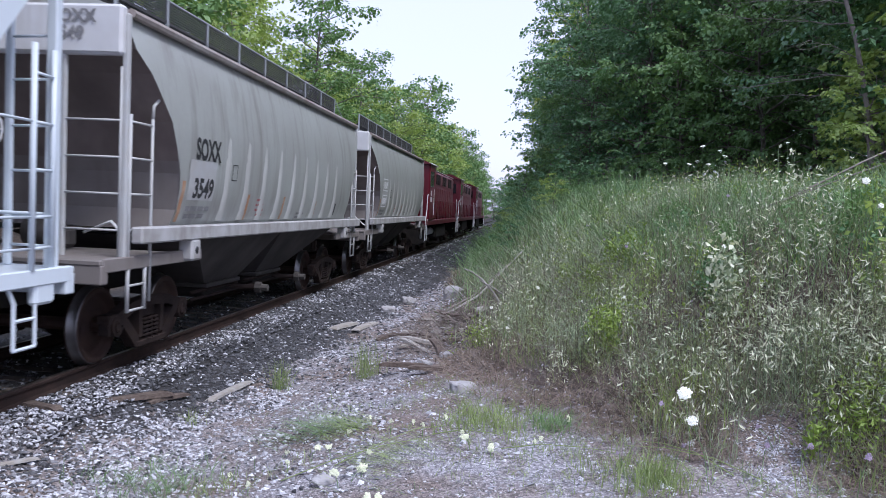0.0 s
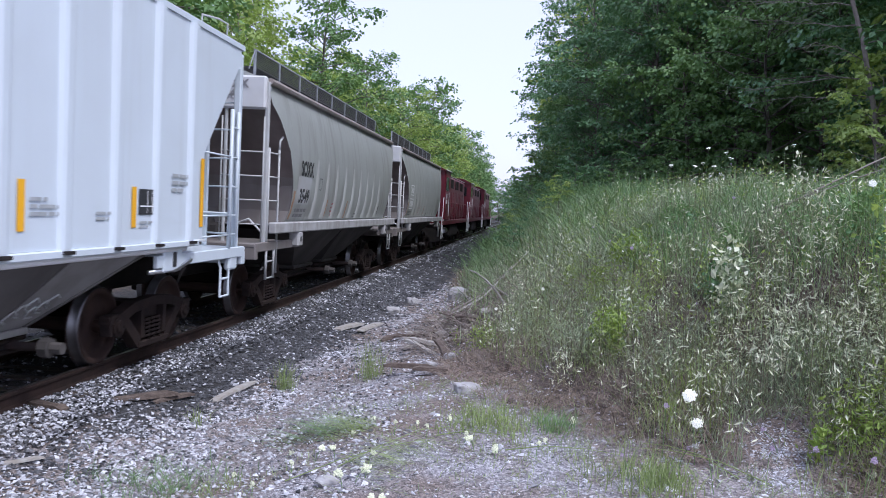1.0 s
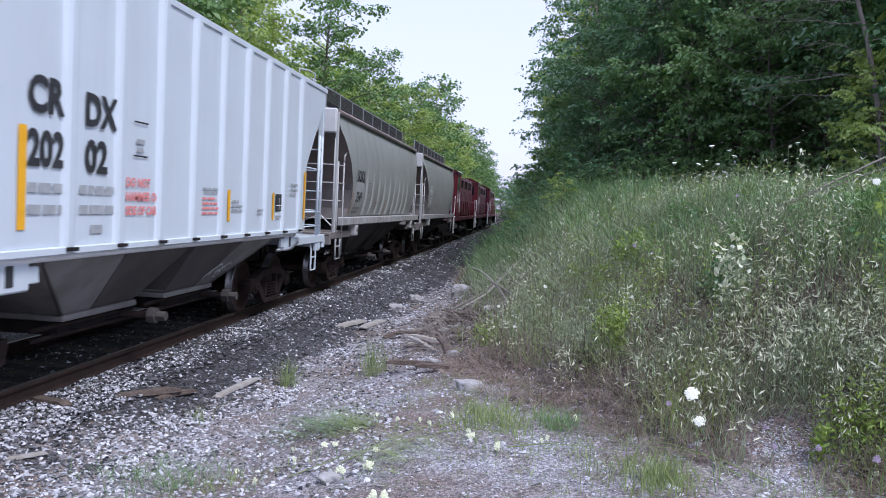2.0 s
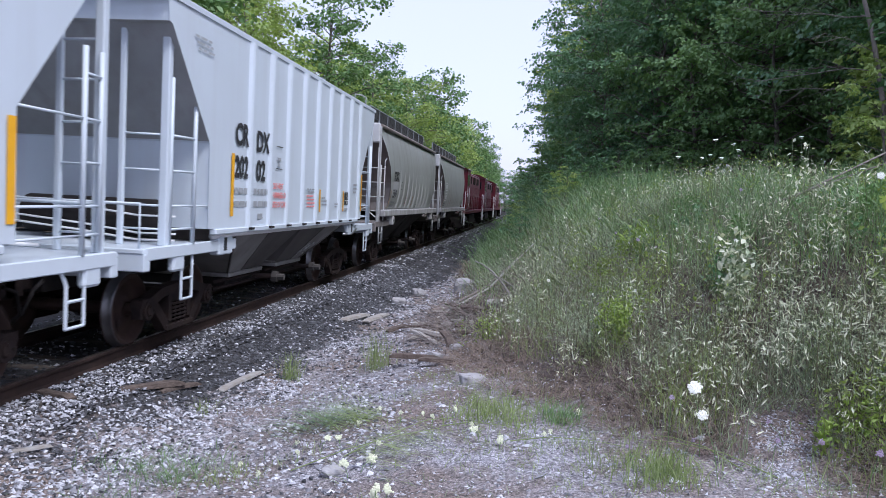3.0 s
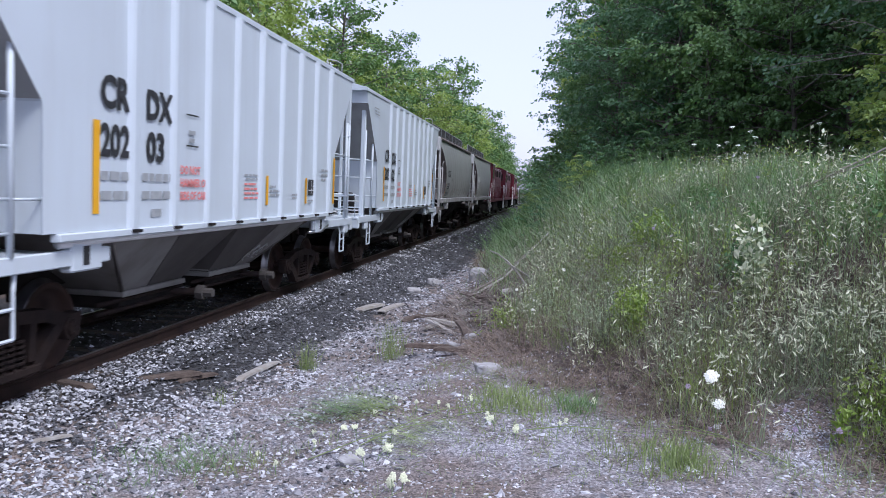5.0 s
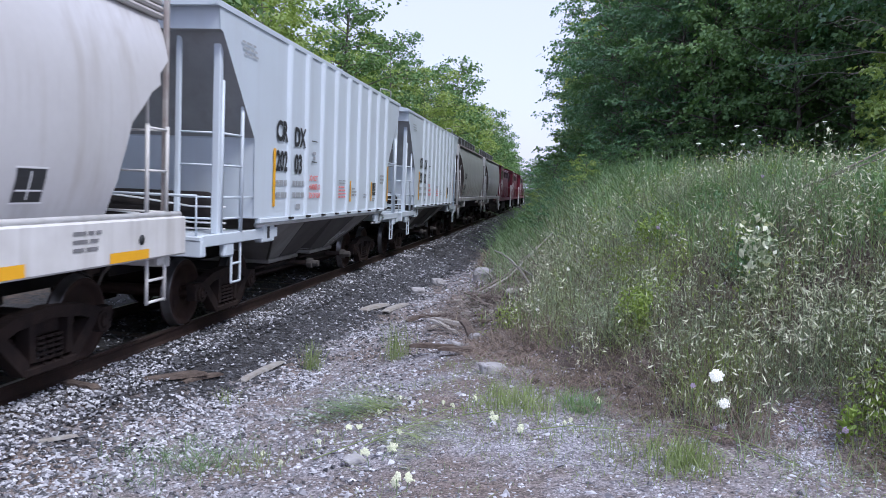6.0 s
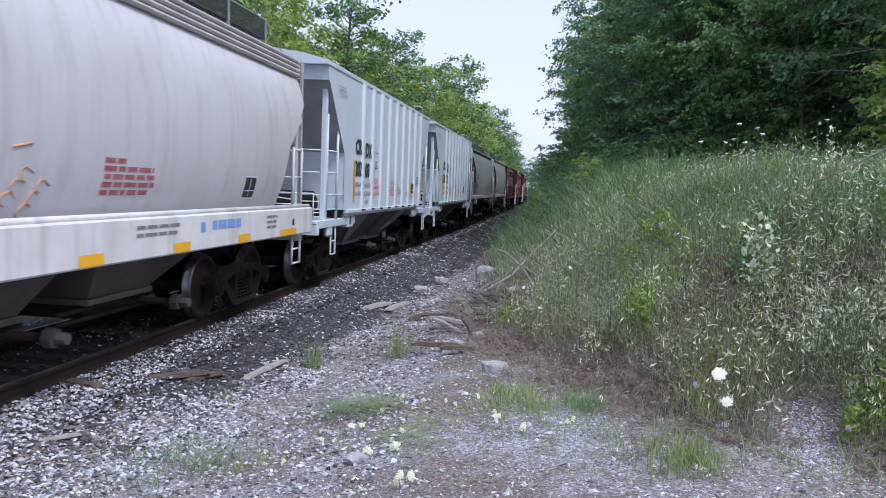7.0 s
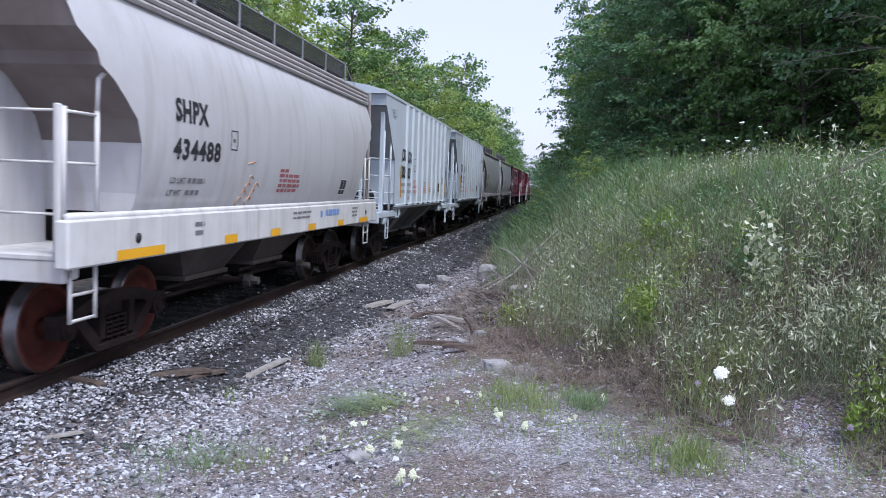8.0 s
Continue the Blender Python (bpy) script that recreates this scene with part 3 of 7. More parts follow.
def frame_and_ends(root, L, material, deck_z, deck_in, sl_w=1.5, front_out=0.0):
    h = L / 2
    bm = bmesh.new()
    box(bm, -0.22, 0.22, -h + 0.5, h - 0.5, 0.72, 1.16, 0.015)
    part("centre_sill", bm, M_DARK, root)
    for d in (-1, 1):
        more = front_out if d > 0 else 0.0
        y0, y1 = sorted((d * (h - 0.35 + more), d * (h - deck_in)))
        block(root, "end_platform", -sl_w, sl_w, y0, y1, deck_z - 0.06, deck_z, material)
        block(root, "end_sill", -sl_w - 0.01, sl_w + 0.01, *sorted((d * (h - 0.36 + more), d * (h - 0.50 + more))), deck_z - 0.26, deck_z - 0.055, material)
        for s in (-1, 1):
            block(root, "side_sill", *sorted((s * (sl_w + 0.012), s * (sl_w - 0.05))), *sorted((d * (h - 0.4 + more), d * (h - deck_in - 0.75))), deck_z - 0.14, deck_z + 0.012, material)
        coupler(root, d * h, d)


def roof_walk(root, half, z, z_top, w_in, w_out, step):
    """Grating walkway along the roof with a wire mesh side rail on posts."""
    for s in (-1, 1):
        bm = bmesh.new()
        x0, x1 = sorted((s * w_in, s * w_out))
        for i in range(9):
            x = x0 + (x1 - x0) * i / 8
            box(bm, x - 0.010, x + 0.010, -half, half, z, z + 0.03)
        n = int(2 * half / 0.12)
        for i in range(n + 1):
            y = -half + 2 * half * i / n
            box(bm, x0, x1, y - 0.006, y + 0.006, z + 0.008, z + 0.024)
        walkway = part("roof_walk", bm, M_MESH, root, "dark steel grating walkway along the roof")
        xs = s * w_out
        bm = bmesh.new()
        rows = int((z_top - z) / 0.034)
        for i in range(rows):
            zz = z + 0.03 + (z_top - z - 0.05) * i / (rows - 1)
            box(bm, xs - 0.004, xs + 0.004, -half, half, zz - 0.0065, zz + 0.0065)
        k = int(2 * half / 0.055)
        for i in range(k + 1):
            y = -half + 2 * half * i / k
            box(bm, xs - 0.0035, xs + 0.0035, y - 0.010, y + 0.010, z + 0.03, z_top - 0.02)
        part("wire_mesh", bm, M_MESH, walkway)
        m = int(2 * half / step)
        for i in range(m + 1):
            y = -half + 2 * half * i / m
            bm = bmesh.new()
            box(bm, xs - 0.02, xs + 0.02, y - 0.028, y + 0.028, z - 0.20, z_top + 0.01, 0.006)
            part("rail_post", bm, M_POST, walkway)
        for d in (-1, 1):
            rod(walkway, "grab_iron", [(xs, d * half, z_top), (xs + s * 0.1, d * (half + 0.55), z_top - 0.42)], 0.010, M_POST, sides=4)
        rod(walkway, "top_rail", [(xs, -half, z_top), (xs, half, z_top)], 0.014, M_POST, sides=5)


def roof(root, half, w, z_eave, z_top, material, hatches, name="roof"):
    bm = bmesh.new()
    prof = [(-w, z_eave), (-w * 0.72, z_eave + (z_top - z_eave) * 0.55), (-w * 0.3, z_top), (w * 0.3, z_top), (w * 0.72, z_eave + (z_top - z_eave) * 0.55), (w, z_eave), (w, z_eave - 0.07), (-w, z_eave - 0.07)]
    prism(bm, prof, "y", -half, half)
    rf = part(name, bm, material, root)
    for i in range(hatches):
        y = -half + (i + 0.5) * 2 * half / hatches
        bm = bmesh.new()
        box(bm, -0.3, 0.3, y - half / hatches * 0.8, y + half / hatches * 0.8, z_top - 0.01, z_top + 0.10, 0.03)
        part("hatch_cover", bm, material, rf)
    return rf


def reservoir(root, y, z):
    bm = bmesh.new()
    pts = [(-0.75, y, z), (-0.70, y, z), (1.02, y, z), (1.10, y, z)]
    tube(bm, pts, [0.10, 0.24, 0.24, 0.10], 16)
    part("air_reservoir", bm, M_DARK, root, "dark round air tank on the end platform", True)
    for dz, dy in ((-0.10, 0.25), (0.12, 0.28), (-0.18, 0.30)):
        rod(root, "brake_pipe", [(-1.0, y - dy, z + dz + 0.10), (0.2, y - dy, z + dz), (0.9, y - dy, z + dz - 0.08), (1.35, y - dy * 0.6, z + dz - 0.08)], 0.014, M_PALE)


def brake_gear(root, y, z, d):
    block(root, "brake_valve", 0.10, 0.36, y - 0.12, y + 0.12, z, z + 0.26, M_HOPPER_D, 0.05)
    bm = bmesh.new()
    tube(bm, [(-0.2, y, z + 0.18), (0.2, y, z + 0.18)], [0.19, 0.16], 12)
    part("brake_cylinder", bm, M_HOPPER_D, root, smooth=True)
    rod(root, "brake_pipe", [(0.5, y, z + 0.2), (0.9, y + d * 0.1, z + 0.35), (1.2, y + d * 0.25, z + 0.12), (1.3, y + d * 0.5, z + 0.1)], 0.018, M_PALE)
    bm = bmesh.new()                                              # hand brake wheel
    for k in range(16):
        a0, a1 = k * math.pi / 8, (k + 1) * math.pi / 8
        tube(bm, [(-0.45 + 0.26 * math.cos(a0), y + d * 0.55, 2.7 + 0.26 * math.sin(a0)), (-0.45 + 0.26 * math.cos(a1), y + d * 0.55, 2.7 + 0.26 * math.sin(a1))], 0.016, 4)
    for k in range(3):
        a0 = k * 2.094
        tube(bm, [(-0.45, y + d * 0.55, 2.7), (-0.45 + 0.26 * math.cos(a0), y + d * 0.55, 2.7 + 0.26 * math.sin(a0))], 0.012, 4)
    part("brake_wheel", bm, M_PALE, root)
    block(root, "brake_post", -0.50, -0.40, y + d * 0.45, y + d * 0.52, z, 2.95, M_HOPPER)


# ---- the two ribbed white cars
def ribbed_hopper(number_tail):
    root = tagged(new("covered_hopper"), "white ribbed covered hopper car with yellow reflectors", "freight car", "covered hoppers in the train")
    L = 13.07
    h = L / 2
    # real car is nearly symmetric about its middle
    ends = lin([(1.48, h - 1.95), (2.60, h - 1.95), (3.88, h - 0.82), (3.90, h - 0.73), (4.05, h - 0.72), (4.22, h - 0.70)])
    wid = lin([(1.4, 1.56), (4.3, 1.54)])
    zs = [1.48, 2.1, 2.60, 3.1, 3.55, 3.88, 3.90, 4.05, 4.22]
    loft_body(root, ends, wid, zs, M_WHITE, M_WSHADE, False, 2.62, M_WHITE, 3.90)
    roof(root, h - 0.62, 1.56, 4.24, 4.46, M_WHITE, 5)
    block(root, "roof_platform", -1.05, 1.05, h - 1.15, h - 0.62, 4.44, 4.475, M_WHITE, 0.01)
    for s in (-1, 1):
        rod(root, "grab_iron", [(s * 1.28, h - 0.64, 4.30), (s * 1.28, h - 0.62, 4.56), (s * 1.20, h - 0.75, 4.60), (s * 1.10, h - 1.10, 4.58), (s * 1.10, h - 1.12, 4.42)], 0.014, M_PALEGREY)
    for s in (-1, 1):
        bm = bmesh.new()
        tube(bm, [(s * 1.50, -h + 0.60, 4.22), (s * 1.50, h - 0.60, 4.22)], 0.05, 8)
        part("eave_rail", bm, M_WHITE, root)
        for k in range(9):
            y = -h + 3.42 + k * 0.91
            bm = bmesh.new()
            x0 = s * (wid(2) - 0.02)
            prism(bm, [(x0, y - 0.12), (s * 1.588, y - 0.085), (s * 1.606, y - 0.045), (s * 1.606, y + 0.045), (s * 1.588, y + 0.085), (x0, y + 0.12)], "y", 0, 1)
            for v in bm.verts:                                     # stand the stake upright
                x, t, q = v.co
                v.co = (x, q, 1.47 + t * 2.70)
            part("side_stake", bm, M_WHITE, root)
            # dark box added to draw the shaded gap at the stake's bottom
            block(root, "stake_foot", *sorted((s * 1.50, s * 1.645)), y - 0.07, y + 0.07, 1.435, 1.467, M_DARK, 0)
        block(root, "side_sill", *sorted((s * 1.50, s * 1.60)), -h + 2.14, h - 2.14, 1.40, 1.478, M_WHITE)
        rod(root, "sill_pipe", [(s * 1.47, -h + 2.3, 1.37), (s * 1.50, -h + 3.0, 1.385), (s * 1.50, h - 3.0, 1.385), (s * 1.47, h - 2.3, 1.37)], 0.045, M_PALE, sides=8)
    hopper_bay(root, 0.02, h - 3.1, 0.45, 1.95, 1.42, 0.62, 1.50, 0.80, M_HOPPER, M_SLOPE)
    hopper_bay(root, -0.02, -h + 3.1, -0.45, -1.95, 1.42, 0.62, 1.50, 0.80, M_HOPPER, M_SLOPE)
    r = random.Random(8)
    for k in range(6):                                             # pale scrawl on the lower corner of the bay
        y0, z0 = 1.55 + 0.11 * k, 0.80 + 0.05 * (k % 3)
        pts = []
        for j in range(6):
            a = r.uniform(0, 1) + j * 0.9
            yy, zz = y0 + 0.09 * math.cos(a), z0 + 0.07 * math.sin(a)
            pts.append((0.80 + 0.70 * (zz - 0.62) / 0.80 + 0.012, yy, zz))
        rod(root, "paint_scrawl", pts, 0.012, M_PALEGREY, sides=4)
    frame_and_ends(root, L, M_WHITE, 1.30, 2.35, front_out=0.16)
    for d, tall, low, step in ((-1, 1.00, 1.62, 1.55), (1, 0.44, 0.88, 0.92)):
        for s in (-1, 1):
            block(root, "corner_post", *sorted((s * 1.36, s * 1.46)), *sorted((d * (h - tall + 0.05), d * (h - tall - 0.05))), 1.30, 4.16, M_WHITE)
            block(root, "end_post", *sorted((s * 0.88, s * 0.95)), *sorted((d * (h - tall + 0.12), d * (h - tall + 0.06))), 1.30, 4.10, M_WHITE)
            ladder(root, "side_ladder", (s * 1.45, d * (h - tall - 0.06)), (s * 1.50, d * (h - low)), [1.50, 1.78, 2.2, 2.62] + ([3.05] if d > 0 else []), M_WHITE, 0.016, 0.030, 1.30, 3.30)
            ladder(root, "end_ladder", (s * 0.92, d * (h - tall + 0.09)), (s * 1.40, d * (h - tall + 0.02)), [1.50, 1.78, 2.2, 2.62] + ([3.05, 3.45] if d > 0 else []), M_WHITE, 0.014, 0.016, 1.3, 4.0)
            for z in ((1.78,) if d < 0 else (1.50, 1.78, 2.62)):
                rod(root, "grab_iron", [(s * 1.50, d * (h - low), z), (s * 1.54, d * (h - 1.97), z)], 0.014, M_WHITE)
        block(root, "step_bracket", 1.40, 1.50, *sorted((d * (h - step + 0.42), d * (h - step + 0.12))), 0.98, 1.24, M_WHITE, 0.03)
        sill_step(root, d * (h - step), 1.25, 0.62, M_WHITE, 1.47)
        rod(root, "hand_rail", [(-1.40, d * (h - 0.44), 1.30), (-1.40, d * (h - 0.44), 1.80), (1.40, d * (h - 0.44), 1.80), (1.40, d * (h - 0.44), 1.30)], 0.018, M_WHITE)
        block(root, "jacking_pad", 1.38, 1.52, *sorted((d * (h - 2.45), d * (h - 2.95))), 1.10, 1.39, M_WHITE, 0.02)
        block(root, "pad_slot", 1.521, 1.526, *sorted((d * (h - 2.62), d * (h - 2.72))), 1.16, 1.34, M_INK, 0)
    reservoir(root, -h + 1.62, 1.60)
    brake_gear(root, h - 1.75, 1.32, 1)
    rod(root, "release_rod", [(1.45, h - 3.2, 1.12), (1.50, h - 2.6, 1.12), (1.52, h - 2.2, 1.22)], 0.03, M_CHROME)
    for y in (-h + 2.25, h - 2.25):
        truck(root, y, WHEEL)
    # markings on the side
    w0 = lambda z: 1.565
    for y in (-h + 2.72, h - 2.05):
        mark(root, "reflector", w0, y - 0.035, y + 0.075, 1.64, 2.52, M_YELLOW, "yellow reflective stripe")
    for y in (-h + 4.30, -h + 7.28, h - 3.86):
        mark(root, "reflector", w0, y, y + 0.10, 1.66, 2.10, M_YELLOW, "yellow reflective stripe")
    writing(root, "lettering", "CR", w0, -h + 2.80, 2.66, 0.29, M_INK, "black reporting letters", 0.92)
    writing(root, "lettering", "DX", w0, -h + 3.66, 2.62, 0.29, M_INK, "black reporting letters", 0.92)
    writing(root, "lettering", "202", w0, -h + 2.80, 2.20, 0.29, M_INK, "black car number", 0.85)
    writing(root, "lettering", number_tail, w0, -h + 3.68, 2.18, 0.29, M_INK, "black car number", 0.95)
    small_print(root, w0, -h + 2.82, 1.96, [(0, 0.5), (0, 0.5)], M_FADE, gap=0.19, high=0.085, seed=3)
    small_print(root, w0, -h + 3.60, 1.96, [(0, 0.62), (0, 0.62), (0.2, 0.45)], M_FADE, gap=0.19, high=0.085, seed=4)
    writing(root, "lettering", "DO NOT", w0, -h + 4.46, 2.06, 0.09, M_REDINK, "red warning lettering", 1.0)
    writing(root, "lettering", "HAMMER ON", w0, -h + 4.46, 1.91, 0.09, M_REDINK, "red warning lettering", 1.0)
    writing(root, "lettering", "SIDE OF CAR", w0, -h + 4.46, 1.76, 0.09, M_REDINK, "red warning lettering", 0.92)
    for z in (2.38, 2.74):
        mark(root, "panel_line", w0, -h + 4.60, -h + 4.92, z, z + 0.018, M_INK)
    small_print(root, w0, -h + 4.66, 2.52, [(0, 0.18), (0.02, 0.16)], M_FADE, high=0.05, gap=0.09, seed=6)
    small_print(root, w0, -h + 6.42, 2.08, [(0, 0.6), (0.05, 0.5)], M_FADE, high=0.025, gap=0.05, seed=7)
    small_print(root, w0, -h + 6.42, 1.95, [(0, 0.45), (0, 0.5), (0, 0.55), (0, 0.52)], M_REDINK, high=0.03, gap=0.065, seed=8)
    small_print(root, w0, -h + 7.45, 1.92, [(0, 0.25), (0, 0.62), (0, 0.58)], M_FADE, high=0.035, gap=0.065, seed=9)
    small_print(root, w0, -h + 8.5, 1.80, [(0, 0.3), (0, 0.25)], M_FADE, high=0.03, gap=0.055, seed=10)
    small_print(root, w0, h - 2.9, 2.24, [(0, 0.55), (0, 0.5), (0.0, 0.3)], M_FADE, high=0.045, gap=0.085, seed=11)
    mark(root, "data_panel", w0, h - 3.70, h - 3.32, 1.80, 2.08, M_INK, "black data panel with white grid")
    w1 = lambda z: 1.569
    for y in (h - 3.52, h - 3.41):
        mark(root, "panel_line", w1, y, y + 0.012, 1.82, 2.06, M_PALE)
    mark(root, "panel_line", w1, h - 3.68, h - 3.34, 1.885, 1.90, M_PALE)
    small_print(root, w0, h - 3.68, 1.70, [(0, 0.3), (0, 0.22)], M_FADE, high=0.025, gap=0.045, seed=12)
    small_print(root, lambda z: 1.56, -h + 1.40, 3.86, [(0, 0.5), (0.05, 0.55), (0.1, 0.6)], M_FADE, high=0.03, gap=0.07, seed=13)
    return root, L


# ---- the round-sided grey cars with a roof walk
def round_hopper(L, ends, wid, zs, eave, paint, shade, spec):
    root = tagged(new("covered_hopper"), spec["label"], "freight car", "covered hoppers in the train")
    h = L / 2
    ends_f, wid_f = lin(ends), lin(wid)
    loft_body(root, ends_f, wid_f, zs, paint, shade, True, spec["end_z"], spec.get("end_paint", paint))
    roof(root, ends_f(zs[-1]) + 0.06, wid_f(zs[-1]) - 0.02, eave, eave + 0.24, paint, 4)
    roof_walk(root, ends_f(zs[-1]) - 0.55, 4.30, 4.61, 0.40, 0.95, 1.3)
    sill_lo, sill_hi = spec["sill"]
    for s in (-1, 1):
        block(root, "side_sill", *sorted((s * 1.46, s * 1.60)), -h + spec["sill_in"], h - spec["sill_in"], sill_lo, sill_hi, spec["sill_paint"], 0.02, "white painted side sill")
    return root, h, ends_f, wid_f


def grey_hopper(L, marks):
    h = L / 2
    ends = [(1.60, h - 2.05), (1.85, h - 2.10), (2.3, h - 2.02), (2.9, h - 1.72), (3.4, h - 1.30), (3.62, h - 1.0), (3.95, h - 0.95), (4.02, h - 0.95)]
    wid = [(1.60, 1.38), (1.8, 1.46), (2.1, 1.53), (2.5, 1.575), (2.9, 1.575), (3.3, 1.53), (3.6, 1.47), (3.85, 1.40), (4.02, 1.34)]
    zs = [1.60, 1.85, 2.1, 2.3, 2.6, 2.9, 3.2, 3.4, 3.62, 3.8, 3.95, 4.02]
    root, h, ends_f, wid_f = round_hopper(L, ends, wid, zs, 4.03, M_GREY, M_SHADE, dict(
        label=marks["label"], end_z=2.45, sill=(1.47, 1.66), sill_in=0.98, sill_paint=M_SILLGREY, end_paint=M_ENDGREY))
    for s in (-1, 1):
        # eave rail in brown: the shadow line along the eave is in its colour
        bm = bmesh.new()
        tube(bm, [(s * 1.41, -h + 0.98, 4.0), (s * 1.41, h - 0.98, 4.0)], 0.055, 8)
        part("eave_rail", bm, M_EAVESHADOW, root, "weathered eave rail with brown shadow in its colour")
        for k in range(9):                                         # shallow pressed seams along the lower side
            y = -h + 3.6 + k * (L - 7.2) / 8
            bm = bmesh.new()
            for j in range(6):
                z0, z1 = 1.70 + j * 0.2, 1.70 + (j + 1) * 0.2
                r0, r1 = (0.060 * (1 - j / 6), 0.060 * (1 - (j + 1) / 6))
                v = [bm.verts.new((s * (wid_f(z) + r), yy, z)) for z, yy, r in ((z0, y - 0.10, -0.004), (z0, y, r0), (z1, y, r1), (z1, y - 0.10, -0.004), (z0, y + 0.10, -0.004), (z1, y + 0.10, -0.004))]
                q0, q1 = (v[0], v[1], v[2], v[3]), (v[1], v[4], v[5], v[2])
                bm.faces.new(q0 if s > 0 else q0[::-1])
                bm.faces.new(q1 if s > 0 else q1[::-1])
            bmesh.ops.remove_doubles(bm, verts=bm.verts[:], dist=0.0005)
            part("side_seam", bm, M_SEAM, root, smooth=True)
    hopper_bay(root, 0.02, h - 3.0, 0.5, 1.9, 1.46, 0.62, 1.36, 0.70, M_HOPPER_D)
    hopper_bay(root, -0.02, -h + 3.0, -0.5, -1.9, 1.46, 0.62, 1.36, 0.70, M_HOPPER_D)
    frame_and_ends(root, L, M_ENDGREY, 1.32, 2.2, 1.46)
    for d in (-1, 1):
        block(root, "end_cap", -1.40, 1.40, *sorted((d * (h - 0.80), d * (h - 0.95))), 3.52, 4.06, M_CAP, 0.03)
        for s in (-1, 1):
            block(root, "corner_post", *sorted((s * 1.37, s * 1.44)), *sorted((d * (h - 0.88), d * (h - 0.96))), 1.30, 3.98, M_PALEGREY)
            block(root, "end_post", *sorted((s * 0.70, s * 0.75)), *sorted((d * (h - 0.84), d * (h - 0.90))), 1.30, 3.6, M_PALEGREY)
            ladder(root, "side_ladder", (s * 1.45, d * (h - 0.95)), (s * 1.46, d * (h - 1.45)), [1.62, 2.02, 2.42, 2.82], M_PALEGREY, 0.014, 0.020, 0.78, 2.9)
            rod(root, "ladder_hook", [(s * 1.46, d * (h - 1.45), 2.9), (s * 1.46, d * (h - 1.47), 3.05), (s * 1.50, d * (h - 1.60), 3.18)], 0.020, M_PALEGREY)
            ladder(root, "end_ladder", (s * 0.66, d * (h - 0.86)), (s * 1.38, d * (h - 0.86)), [1.62, 2.02, 2.42, 2.82], M_PALEGREY, 0.013, 0.014, 1.3, 3.4)
            block(root, "jacking_pad", *sorted((s * 1.40, s * 1.60)), *sorted((d * (h - 2.35), d * (h - 2.62))), 1.20, 1.48, M_SILLGREY, 0.03)
            rod(root, "pad_hole", [(s * 1.595, d * (h - 2.48), 1.34), (s * 1.604, d * (h - 2.48), 1.34)], 0.05, M_INK, sides=10)
        ladder(root, "sill_step", (1.45, d * (h - 0.95)), (1.45, d * (h - 1.35)), [0.72, 1.0, 1.25], M_PALEGREY, 0.016, 0.024, 0.70, 1.32)
    reservoir(root, h - 1.7, 1.68)
    brake_gear(root, -h + 1.7, 1.34, -1)
    for y in (-h + 2.35, h - 2.35):
        truck(root, y, WHEEL)
    wf = wid_f
    if not marks["ink"]:
        for z0 in (2.46, 1.98):                                    # two white-framed boxes of letters
            for z in (z0, z0 + 0.34):
                mark(root, "panel_line", lambda q: wf(q) + 0.004, -h + 2.38, -h + 3.16, z, z + 0.03, M_PALE)
            for y in (-h + 2.38, -h + 3.12):
                mark(root, "panel_line", lambda q: wf(q) + 0.004, y, y + 0.04, z0, z0 + 0.36, M_PALE)
            for j in range(4):
                mark(root, "letter_bar", lambda q: wf(q) + 0.004, -h + 2.50 + j * 0.15, -h + 2.60 + j * 0.15, z0 + 0.08, z0 + 0.28, M_PALE)
    else:
      writing(root, "lettering", marks["top"], wf, -h + 2.44, 2.52, 0.26, M_INK, "black reporting letters on the side", 0.80)
      writing(root, "lettering", marks["low"], wf, -h + 2.46, 2.02, 0.24, M_INK, "black car number on the side", 0.95)
    mark(root, "paint_patch", lambda z: wf(z) - 0.001, -h + 2.28, -h + 3.16, 2.30, 2.50, M_PALEGREY, "paler painted patch")
    mark(root, "paint_patch", lambda z: wf(z) - 0.001, -h + 2.30, -h + 3.16, 1.98, 2.30, M_PALEGREY, "paler painted patch")
    small_print(root, wf, -h + 2.36, 1.84, [(0, 0.75), (0, 0.62)], M_FADEDARK, high=0.06, gap=0.10, seed=21)
    for z in (2.28, 2.50):
        mark(root, "panel_line", wf, -h + 3.76, -h + 3.96, z, z + 0.014, M_INK)
    for y in (-h + 3.76, -h + 3.945):
        mark(root, "panel_line", wf, y, y + 0.014, 2.28, 2.50, M_INK)
    for y, zt in ((-h + 2.12, 2.22), (-h + 4.55, 2.10), (-h + 6.4, 2.10), (-h + 8.6, 2.05)):
        mark(root, "rust_stripe", wf, y, y + 0.09, 1.70, zt, M_RUSTSTREAK, "faded orange stripe")
    small_print(root, wf, -h + 5.0, 2.0, [(0, 0.35), (0, 0.4), (0, 0.4), (0.1, 0.4)], M_MAROON, high=0.04, gap=0.08, seed=22)
    mark(root, "data_panel", wf, h - 3.6, h - 3.3, 1.76, 2.02, M_INK, "black data panel")
    small_print(root, wf, -h + 7.4, 1.78, [(0, 0.5), (0, 0.4)], M_FADEDARK, high=0.04, gap=0.07, seed=23)
    if marks["ink"]:
        for text, z in ((marks["top"], 3.86), (marks["low"], 3.68)):
            writing(root, "lettering", text, lambda z: 0, 0, 0, 0.13, M_FADEDARK, "dark reporting marks on the end").matrix_basis = pose(0.60, -h + 0.79, z, 0, 0, -90)
    return root, L


